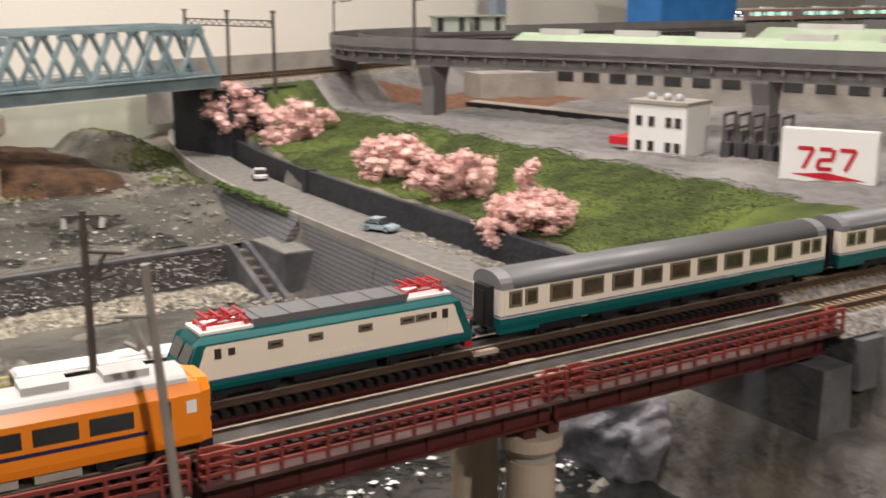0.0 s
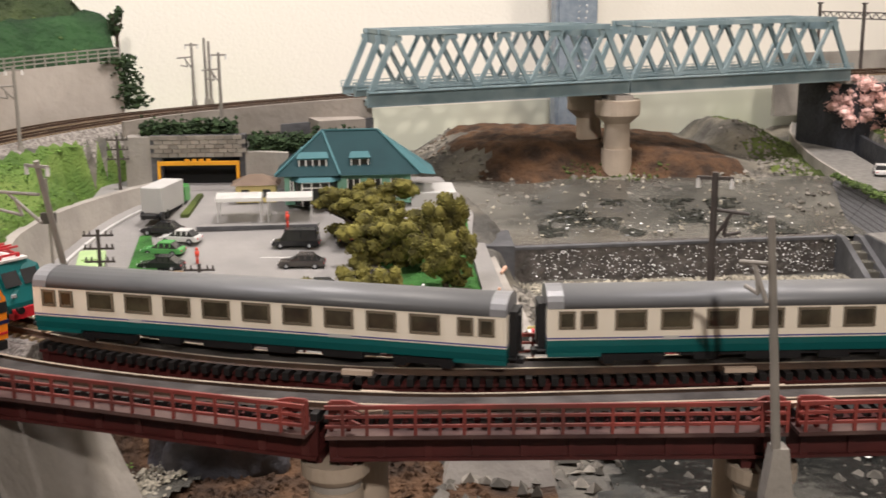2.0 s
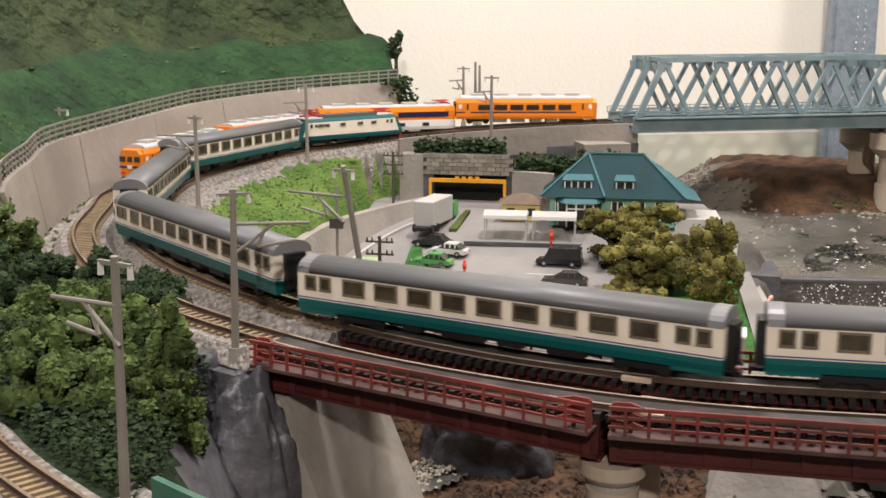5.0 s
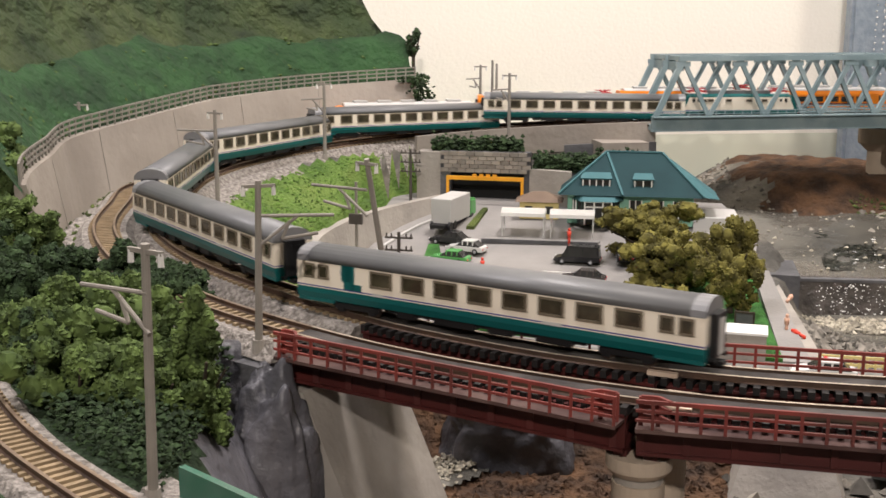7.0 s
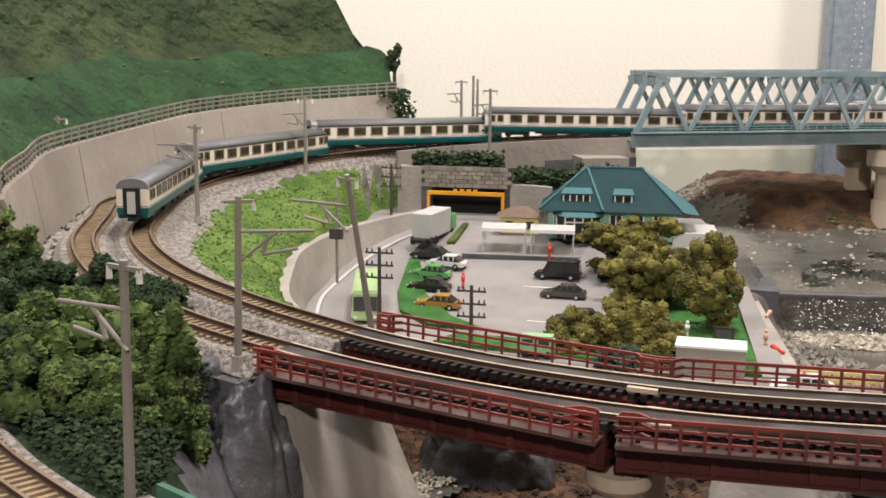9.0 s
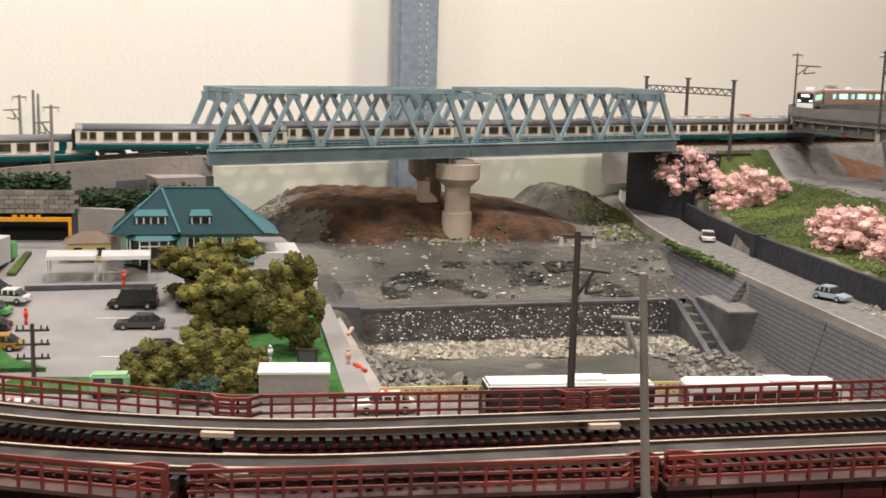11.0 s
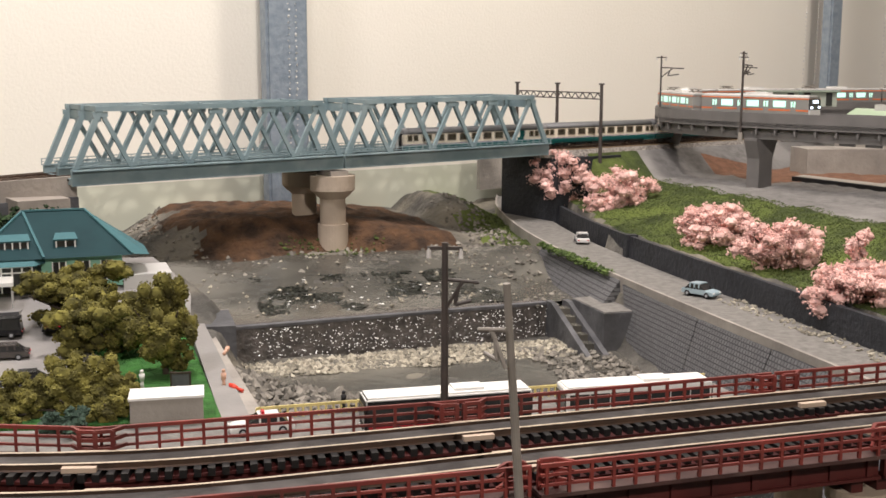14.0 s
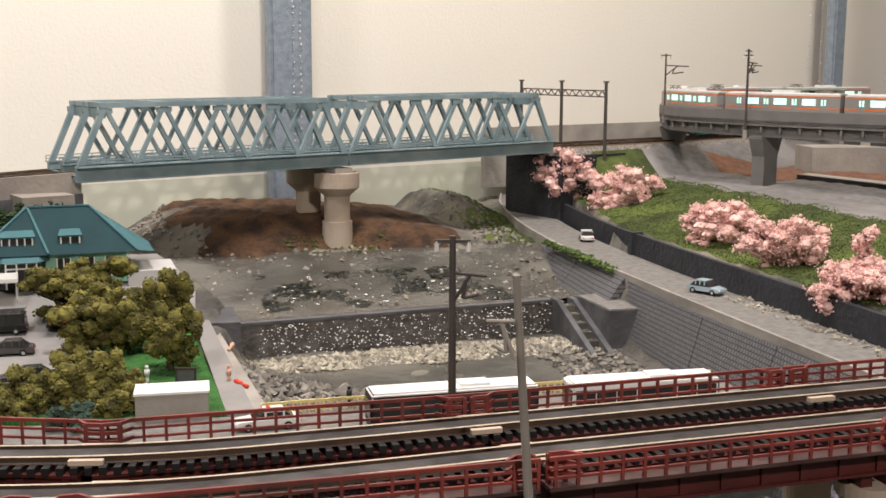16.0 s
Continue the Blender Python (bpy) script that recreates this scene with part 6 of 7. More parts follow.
# ---------------------------------------------------------------- viaduct
def viaduct():
    t = thing("railway_viaduct", "grey concrete railway viaduct curving over bare ground", "viaduct", kind="")
    s0, s1 = LOOP.near(1.4, 1.33), LOOP.near(.95, .15)
    rail = LOOP.stretch(s0, s1, .012)
    bm = bmesh.new()
    sweep(bm, rail, [(-.0175, -.0075), (-.0175, -.0035), (.0175, -.0035), (.0175, -.0075)])
    part("deck", bm, VIADUCT, t)
    for side in (-1, 1):
        bm = bmesh.new()
        a, b = sorted((side * .0175, side * .0160))
        sweep(bm, rail, [(a, -.0090), (a, .0062), (b, .0062), (b, -.0090)])
        part("parapet", bm, VIADUCT, t)
        bm = bmesh.new()
        a, b = sorted((side * .0125, side * .0095))
        sweep(bm, rail, [(a, -.0200), (a, -.0076), (b, -.0076), (b, -.0200)])
        part("girder", bm, VIADUCT, t)
    for p, l in LOOP.stretch(s0, s1, .021):
        bm = bmesh.new()
        beam(bm, (p[0] - l[0] * .0165, p[1] - l[1] * .0165, p[2] - .0115), (p[0] + l[0] * .0165, p[1] + l[1] * .0165, p[2] - .0115), .0022, .0075)
        part("cross_beam", bm, VIADUCT, t)
    for s in (LOOP.near(.612, 1.0) + .005, LOOP.near(.605, 1.185), LOOP.near(.75, .68), LOOP.near(.85, 1.29), LOOP.near(.83, .46) + .02, LOOP.near(1.1, 1.31)):
        p, l = LOOP.at(s), LOOP.left(s)
        m = pose(p[0], p[1], 0, 0, 0, math.degrees(math.atan2(l[1], l[0])))
        bm = bmesh.new()
        v = []
        for z, hw, hd in ((.050, .0105, .0075), (.090, .0105, .0075), (.108, .0165, .0080), (.1105, .0165, .0080)):
            v.append([bm.verts.new(m @ Vector((sx * hw, sy * hd, z))) for sx, sy in ((-1, -1), (1, -1), (1, 1), (-1, 1))])
        for a, b in zip(v, v[1:]):
            for k in range(4):
                bm.faces.new((a[k], a[(k + 1) % 4], b[(k + 1) % 4], b[k]))
        bm.faces.new(v[0])
        bm.faces.new(v[-1])
        part("pier", bm, VIADUCT, t)
    track("track_viaduct", LOOP, s0, s1, "slab track on the grey viaduct", SLEEPER, False)


viaduct()


# ---------------------------------------------------------------- masts
def mast(x, y, z0, top, side=0.0, arm=.03, mat=None, lean=(0, 0), cross=True, label="grey catenary mast with bracket arm beside track", r=.0014):
    """A mast with a short crosshead and a bracket arm that points along side (degrees)."""
    t = thing("catenary_mast", label, "mast", "catenary masts")
    mat = mat or POLE
    bx, by = x + lean[0], y + lean[1]
    bm = bmesh.new()
    rod(bm, (x, y, z0 - .004), (bx, by, top), r * 1.1, r * .8, 12)
    part("pole", bm, mat, t)
    bm = bmesh.new()
    rod(bm, (x, y, z0 - .005), (x, y, z0 + .004), r * 2.0, r * 1.6, 12)
    part("foot", bm, CONCRETE, t)
    c, s = math.cos(radians(side)), math.sin(radians(side))
    if cross:
        bm = bmesh.new()
        beam(bm, (bx - c * .0062, by - s * .0062, top - .002), (bx + c * .0062, by + s * .0062, top - .002), .0012, .0012)
        part("crosshead", bm, mat, t)
        for k in (-1, 1):
            bm = bmesh.new()
            rod(bm, (bx + k * c * .0056, by + k * s * .0056, top - .0055), (bx + k * c * .0056, by + k * s * .0056, top - .002), .0009, .0007, 8)
            part("insulator", bm, INSULATOR, t)
    if arm:
        h = top - .013
        pts = [((0, h), (arm, h - .001)), ((0, h - .011), (arm * .52, h - .0006)), ((arm * .40, h - .0025), (arm * .30, h - .009)), ((arm * .30, h - .009), (arm * .78, h - .0075))]
        for (a, za), (b, zb) in pts:
            bm = bmesh.new()
            rod(bm, (bx + c * a, by + s * a, za), (bx + c * b, by + s * b, zb), .00065, None, 8)
            part("bracket_bar", bm, mat, t)
    return t


mast(-.1640, .2300, .046, .1190, 158, .026, lean=(.004, -.0055))
mast(-.1780, .3480, .054, .1180, 30, .028, lean=(.0015, 0))
mast(-.1470, .4350, .040, .1190, 150, .034, lean=(-.0065, -.022))
mast(.0940, .3620, .050, .1195, -20, .012, mat=POLE_DARK, label="dark brown catenary mast behind the girder bridge")
mast(.0945, .2830, .044, .1212, 130, .009, mat=POLE, lean=(-.008, -.006), cross=False, label="grey catenary mast bolted to the girder bridge", r=.0013)
mast(-.4225, .6600, .060, .1210, 20, 0, label="slim grey mast before the retaining wall")
mast(-.3080, .6200, .060, .1210, 160, .032, label="grey catenary mast inside the track curve")
mast(-.3830, .8900, .070, .1300, 20, .02, label="slim grey mast before the retaining wall")
mast(-.2990, .8150, .068, .1290, 200, .018, label="slim grey catenary mast beside the far curve")
mast(-.1640, .8950, .078, .1340, 180, .014, label="grey catenary mast beside the truss approach")
mast(-.2150, 1.0500, .078, .1350, 180, .014, label="grey catenary mast behind the truss approach")
mast(-.2050, 1.0600, .078, .1390, 180, 0, cross=False, label="thin grey pole behind the truss approach")
mast(-.2000, 1.0550, .078, .1360, 180, 0, cross=False, label="thin grey pole behind the truss approach")
mast(.5760, 1.143, .122, .1935, 0, .028, mat=POLE_DARK, label="dark catenary mast on the viaduct edge", r=.0011)
mast(.5930, 1.000, .112, .1965, 30, .018, mat=POLE_DARK, label="dark catenary mast on the viaduct edge", r=.0013)
mast(.6900, 1.160, .122, .1945, 0, .018, mat=POLE_DARK, label="dark catenary mast on the viaduct edge", r=.0010)

bracket = thing("mast_bracket", "grey concrete bracket carrying the bridge mast", "bracket")
bm = bmesh.new()
v = [[bm.verts.new((.0945 + sx * w, .2835 + sy * .0030, z)) for sx, sy in ((-1, -1), (1, -1), (1, 1), (-1, 1))] for z, w in ((.034, .0044), (.0365, .0044), (.0525, .0022))]
for a, b in zip(v, v[1:]):
    for k in range(4):
        bm.faces.new((a[k], a[(k + 1) % 4], b[(k + 1) % 4], b[k]))
bm.faces.new(v[0])
bm.faces.new(v[-1])
box(bm, .0945, .2915, .036, .0036, .0130, .0050)
part("block", bm, CONCRETE, bracket)
bm = bmesh.new()
v = [[bm.verts.new((x, y, z)) for x, y in pts] for z, pts in ((-.034, ((.000, .440), (.052, .434), (.056, .486), (.002, .488))), (-.004, ((.012, .462), (.042, .458), (.046, .486), (.010, .488))))]
for k in range(4):
    bm.faces.new((v[0][k], v[0][(k + 1) % 4], v[1][(k + 1) % 4], v[1][k]))
bm.faces.new(v[1])
tagged(link_mesh("stream_apron", bm, CONCRETE), kind="structure")

gantry = thing("catenary_gantry", "brown lattice catenary gantry across four tracks", "gantry")
ga, gb = Vector((.485, 1.10, 0)), Vector((.443, 1.245, 0))
for k in (0, .5, 1):
    p = ga + (gb - ga) * k
    bm = bmesh.new()
    rod(bm, (p.x, p.y, .075), (p.x, p.y, .1625), .0020, .0017, 10)
    post = part("post", bm, POLE_DARK, gantry)
    bm = bmesh.new()
    box(bm, p.x, p.y, .1620, .006, .002, .0016)
    part("post_cap", bm, POLE_DARK, post)
for z in (.1535, .1470):
    bm = bmesh.new()
    beam(bm, (ga.x, ga.y, z), (gb.x, gb.y, z), .0012, .0012)
    part("chord", bm, POLE_DARK, gantry)
for k in range(24):
    a, b = ga + (gb - ga) * (k / 24), ga + (gb - ga) * ((k + 1) / 24)
    bm = bmesh.new()
    beam(bm, (a.x, a.y, .1535 if k % 2 else .1470), (b.x, b.y, .1470 if k % 2 else .1535), .0007, .0009)
    part("lattice", bm, POLE_DARK, gantry)


def power_pole(x, y, z, h, label):
    t = thing("power_pole", label, "utility pole", "utility poles")
    bm = bmesh.new()
    rod(bm, (x, y, z), (x, y, z + h), .0013, .0010, 10)
    part("pole", bm, POLE_DARK, t)
    for k in range(3):
        bm = bmesh.new()
        box(bm, x, y, z + h - .004 - k * .0075, .017, .0010, .0011)
        arm = part("crossarm", bm, POLE_DARK, t)
        for dx in (-.0075, -.0045, .0045, .0075):
            bm = bmesh.new()
            rod(bm, (x + dx, y, z + h - .003 - k * .0075), (x + dx, y, z + h - .0008 - k * .0075), .0006, .0004, 6)
            part("insulator", bm, POLE_DARK, arm)


power_pole(-.128, .585, -.002, .038, "dark utility pole with three crossarms beside lawn")
power_pole(-.186, .600, -.002, .055, "dark utility pole with three crossarms beside bus")
power_pole(-.240, .860, .02, .053, "dark utility pole against the inner retaining wall")
sb = thing("relay_box_post", "grey relay box on a slim post", "relay box")
bm = bmesh.new()
rod(bm, (-.212, .600, .03), (-.212, .600, .082), .0009, .0009, 8)
part("post", bm, POLE, sb)
bm = bmesh.new()
box(bm, -.212, .599, .057, .008, .003, .006)
part("box", bm, POLE_DARK, sb)

# ---------------------------------------------------------------- columns before the wall
def chain(name, x, y, z0, z1, label):
    n = int((z1 - z0) / .0062)
    sp = np.stack([np.full(n, x) + .0005 * np.sin(np.arange(n) * 2.1), np.full(n, y), np.linspace(z0, z1, n)], -1)
    scatter(name, sp, (.0010, .0014), INSULATOR, label, "chain", int(x * 1000) % 97, 1.3)


for x, y, r, lab in ((.1640, 1.205, .0238, "tall blue-grey painted column before the wall"), (1.058, 1.52, .0128, "tall blue-grey painted column behind the viaduct")):
    col = thing("column", lab, "column", "columns before the wall")
    bm = bmesh.new()
    box(bm, x, y, -.05, r * 2, .02, 1.9, 15)
    bmesh.ops.bevel(bm, geom=bm.edges[:], offset=.003, segments=2, affect="EDGES")
    part("shaft", bm, COLUMN, col)
    bm = bmesh.new()
    box(bm, x, y, -.06, r * 2.3, .028, .05, 15)
    part("base", bm, COLUMN, col)
chain("hanging_chain", .1672, 1.190, .10, .75, "white bead chain hanging on the blue column")
chain("hanging_chain", .1748, 1.190, .10, .75, "white bead chain hanging on the blue column")
for x in (.965, .985, 1.10):
    chain("hanging_chain", x, 1.45, .16, .75, "beige bead chain hanging beside the column")


# ---------------------------------------------------------------- tunnel mouth
PX0, PX1, PY = -.2165, -.1425, .868
tunnel = thing("tunnel_portal", "grey stone block tunnel portal in the embankment", "tunnel portal")
bz = lot_z(PY) - .002
for x0, x1 in ((PX0, PX0 + .0085), (PX1 - .0045, PX1)):
    bm = bmesh.new()
    box(bm, (x0 + x1) / 2, PY + .006, bz, x1 - x0, .012, .043)
    part("pillar", bm, CONCRETE_DARK, tunnel)
# near-black slab painted as the unlit inside of the tunnel
bm = bmesh.new()
box(bm, (PX0 + PX1) / 2, PY + .010, bz - .01, PX1 - PX0, .004, .05)
part("black_mouth_slab", bm, DARK, tunnel)
bm = bmesh.new()
box(bm, (PX0 + PX1) / 2, PY + .006, bz + .0255, PX1 - PX0 - .0132, .0115, .0005)
part("lintel", bm, CONCRETE_DARK, tunnel)
rnd = random.Random(5)
for row in range(5):
    x = PX0 + .0030 * (row % 2)
    while x < PX1 - .004:
        w = .0072
        bm = bmesh.new()
        box(bm, x + w / 2, PY - .0006 + rnd.uniform(-.0002, .0002), bz + .0262 + row * .0034, w - .0004, .0026, .0031)
        part("stone_block", bm, BRICK_GREY, tunnel)
        x += w
bm = bmesh.new()
box(bm, (PX0 + PX1) / 2, PY + .0075, bz + .0260, PX1 - PX0 - .0135, .013, .0172)
part("core", bm, CONCRETE_DARK, tunnel)
gauge = thing("height_gauge", "orange height limit frame before the tunnel mouth", "height gauge")
gz = lot_z(PY - .02) - .002
for x in (PX0 + .009, PX1 - .004):
    bm = bmesh.new()
    box(bm, x, PY - .014, gz, .0022, .0022, .0265)
    part("post", bm, ORANGE_BAR, gauge)
bm = bmesh.new()
box(bm, (PX0 + PX1) / 2 + .0025, PY - .014, gz + .0245, PX1 - PX0 - .011, .0024, .0030)
part("bar", bm, ORANGE_BAR, gauge)
for k in range(4):
    bm = bmesh.new()
    box(bm, (PX0 + PX1) / 2 - .006 + k * .0055, PY - .014, gz + .0275, .0032, .0012, .0018)
    part("marker", bm, ORANGE_BAR, gauge)
bm = bmesh.new()
prism(bm, [(PX1, PY), (PX1 + .035, PY - .012), (PX1 + .035, PY - .006), (PX1, PY + .012)], 0, bz + .030)
prism(bm, [(PX0 - .02, PY + .0), (PX0, PY), (PX0, PY + .012), (PX0 - .02, PY + .02)], 0, bz + .042)
tagged(link_mesh("tunnel_wing_walls", bm, CONCRETE), kind="structure")
bm = bmesh.new()
sweep(bm, INNER.stretch(INNER.near(-.245, .893), S_IN_T0, .010, -.0215), [(-.002, -.022), (-.002, .0005), (.002, .0005), (.002, -.022)])
tagged(link_mesh("embankment_wall", bm, RETAINING), kind="structure")
bm = bmesh.new()
sweep(bm, INNER.stretch(INNER.near(-.12, .93), S_IN_T0, .010, -.0265), [(-.004, -.06), (-.002, -.016), (.002, -.016), (.002, -.06)])
tagged(link_mesh("embankment_foot", bm, CONCRETE_DARK), kind="structure")


# ---------------------------------------------------------------- restaurant house
def house():
    hz = lot_z(.83) + .001
    m = pose(-.060, .838, hz, 0, 0, 3)
    t = thing("house", "mint green house with teal hipped roof and dormers", "house", at=m)
    W, D, E = .092, .044, .0235
    bm = bmesh.new()
    box(bm, 0, 0, 0, W, D, E)
    part("wall", bm, MINT, t)
    # hipped roof
    bm = bmesh.new()
    hw, hd = W / 2 + .008, D / 2 + .008
    e = [bm.verts.new(p) for p in ((-hw, -hd, E - .001), (hw, -hd, E - .001), (hw, hd, E - .001), (-hw, hd, E - .001))]
    r = [bm.verts.new((-.019, 0, .0525)), bm.verts.new((.023, 0, .0525))]
    for q in ((e[0], e[1], r[1], r[0]), (e[1], e[2], r[1]), (e[2], e[3], r[0], r[1]), (e[3], e[0], r[0])):
        bm.faces.new(q)
    bm.faces.new(e[::-1])
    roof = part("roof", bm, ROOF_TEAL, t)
    for a, b in (((-hw, -hd, E), (-.019, 0, .053)), ((hw, -hd, E), (.023, 0, .053)), ((-.019, 0, .053), (.023, 0, .053)), ((-.006, -hd, E), (-.019, 0, .053))):
        bm = bmesh.new()
        beam(bm, a, b, .0018, .0012)
        part("ridge_cap", bm, ROOF_TEAL_LIT, roof)
    bm = bmesh.new()
    v = [bm.verts.new(p) for p in ((hw - .001, -hd + .001, E - .0004), (hw + .012, -hd + .010, E - .003), (hw + .012, hd - .004, E - .003), (hw - .001, hd, E - .0004), (.024, 0, .0521))]
    bm.faces.new((v[0], v[1], v[4]))
    bm.faces.new((v[1], v[2], v[4]))
    bm.faces.new((v[2], v[3], v[4]))
    part("side_roof", bm, ROOF_TEAL_LIT, roof)
    for x, w, n in ((-.026, .020, 4), (.009, .0125, 2)):
        bm = bmesh.new()
        box(bm, x, -.0155, E + .0035, w, .014, .0085)
        d = part("dormer", bm, ROOF_TEAL, t)
        bm = bmesh.new()
        y0 = -.0245
        a = [bm.verts.new(p) for p in ((x - w / 2 - .002, y0, E + .0115), (x + w / 2 + .002, y0, E + .0115), (x + w / 2 - .001, -.006, E + .0175), (x - w / 2 + .001, -.006, E + .0175))]
        b = [bm.verts.new((p.co.x, p.co.y + .001, p.co.z - .0012)) for p in a]
        bm.faces.new(a)
        bm.faces.new(b[::-1])
        for k in range(4):
            bm.faces.new((a[k], a[(k + 1) % 4], b[(k + 1) % 4], b[k]))
        part("dormer_roof", bm, ROOF_TEAL_LIT, d)
        for k in range(n):
            px = x - w / 2 + w * (k + .5) / n
            bm = bmesh.new()
            box(bm, px, -.0227, E + .0045, w / n - .0010, .0006, .0060)
            part("pane", bm, GLASS, d)
        bm = bmesh.new()
        for k in range(n + 1):
            box(bm, x - w / 2 + w * k / n, -.0230, E + .0038, .0010, .0010, .0074)
        for z in (.0036, .0104):
            box(bm, x, -.0230, E + z, w + .001, .0010, .0009)
        part("window_frame", bm, WHITE, d)
    # bay entrance with its own roof
    bm = bmesh.new()
    pts = [(-.040, -.022), (-.034, -.031), (-.014, -.031), (-.008, -.022)]
    prism(bm, pts, 0, .0185)
    bay = part("bay", bm, GLASS, t, "glazed bay entrance")
    bm = bmesh.new()
    a = [bm.verts.new((x * 1.0, y, .0185)) for x, y in ((-.044, -.022), (-.036, -.0345), (-.012, -.0345), (-.004, -.022))]
    b = [bm.verts.new(p) for p in ((-.036, -.022, .0262), (-.012, -.022, .0262))]
    bm.faces.new((a[1], a[2], b[1], b[0]))
    bm.faces.new((a[0], a[1], b[0]))
    bm.faces.new((a[2], a[3], b[1]))
    bm.faces.new(a[::-1])
    part("bay_roof", bm, ROOF_TEAL_LIT, bay)
    for x in (-.034, -.027, -.0205, -.014):
        bm = bmesh.new()
        box(bm, x, -.0313, 0, .0011, .0008, .0180)
        part("mullion", bm, WHITE, bay)
    for z in (.0135, .0175):
        bm = bmesh.new()
        box(bm, -.024, -.0313, z, .0205, .0009, .0009)
        part("transom", bm, WHITE, bay)
    for x, w in ((-.043, .004), (.004, .009), (.020, .009), (.036, .008)):
        bm = bmesh.new()
        box(bm, x, -D / 2 - .0003, .0045, w, .0008, .0140)
        g = part("window", bm, GLASS, t)
        bm = bmesh.new()
        for dx in (-w / 2, 0, w / 2):
            box(bm, x + dx, -D / 2 - .0006, .0042, .0009, .0009, .0146)
        part("window_frame", bm, WHITE, g)
    for x in (-.0455, -.0035, .0125, .0450):
        bm = bmesh.new()
        box(bm, x, -D / 2 - .0008, 0, .0035, .0016, .0230)
        part("pilaster", bm, MINT, t)
    bm = bmesh.new()
    box(bm, .064, -.004, -.006, .034, .046, .0135)
    part("terrace", bm, LIGHT_GREY, t, "pale grey raised terrace")


house()
BARK_ROOF = material("grey_brown_hut_roof", (0.17, 0.12, 0.085), (0.13, 0.09, 0.065), 0.8, grain=60)
hut = thing("hut", "small pale yellow hut with brown hipped roof", "hut", at=pose(-.1300, .835, lot_z(.835), 0, 0, 4))
bm = bmesh.new()
box(bm, 0, 0, 0, .030, .020, .014)
part("wall", bm, YELLOW, hut)
bm = bmesh.new()
e = [bm.verts.new(p) for p in ((-.0185, -.0135, .0135), (.0185, -.0135, .0135), (.0185, .0135, .0135), (-.0185, .0135, .0135))]
r = [bm.verts.new((-.005, 0, .0205)), bm.verts.new((.005, 0, .0205))]
for q in ((e[0], e[1], r[1], r[0]), (e[1], e[2], r[1]), (e[2], e[3], r[0], r[1]), (e[3], e[0], r[0])):
    bm.faces.new(q)
bm.faces.new(e[::-1])
part("roof", bm, BARK_ROOF, hut)
for x in (-.008, .008):
    bm = bmesh.new()
    box(bm, x, -.0102, .004, .006, .0008, .006)
    part("window", bm, GLASS, hut)


def canopy(x, y, label):
    z = lot_z(y) + .0018
    t = thing("canopy", label, "canopy", "white canopies", at=pose(x, y, z, 0, 0, 3))
    bm = bmesh.new()
    n = 8
    a = [(-.0095 + .019 * k / n, .0170 + .0032 * math.sin(math.pi * k / n)) for k in range(n + 1)]
    lo = [bm.verts.new((sx * .0165, y2, z2)) for sx in (-1, 1) for y2, z2 in a]
    for k in range(n):
        bm.faces.new((lo[k], lo[k + 1], lo[n + 2 + k], lo[n + 1 + k]))
    geo = bmesh.ops.solidify(bm, geom=bm.faces[:], thickness=.0012)
    part("roof", bm, WHITE, t)
    bm = bmesh.new()
    for yy in (-.0095, .0095):
        box(bm, 0, yy, .0150, .033, .0006, .0026)
    part("valance", bm, WHITE, t)
    for sx in (-.0155, .0155):
        for sy in (-.0088, .0088):
            bm = bmesh.new()
            box(bm, sx, sy, 0, .0009, .0009, .0160)
            part("post", bm, LIGHT_GREY, t)


canopy(-.1370, .795, "white fabric canopy on slim posts by kerb")
canopy(-.1005, .795, "white fabric canopy on slim posts by kerb")
bm = bmesh.new()
zz = lot_z(.782)
prism(bm, [(-.166, .776), (-.080, .780), (-.076, .81), (-.158, .812)], zz - .004, zz + .0034)
tagged(link_mesh("canopy_island", bm, ASPHALT), kind="structure")
bm = bmesh.new()
beam(bm, (-.166, .7755, zz + .0024), (-.080, .7795, zz + .0024), .0016, .0028)
tagged(link_mesh("island_kerb", bm, CONCRETE_DARK), kind="structure")


# ---------------------------------------------------------------- vehicles
PAINTS = {}


def paint(name, c):
    if name not in PAINTS:
        PAINTS[name] = material(name, c, None, 0.22, grain=30, spec=0.6)
    return PAINTS[name]


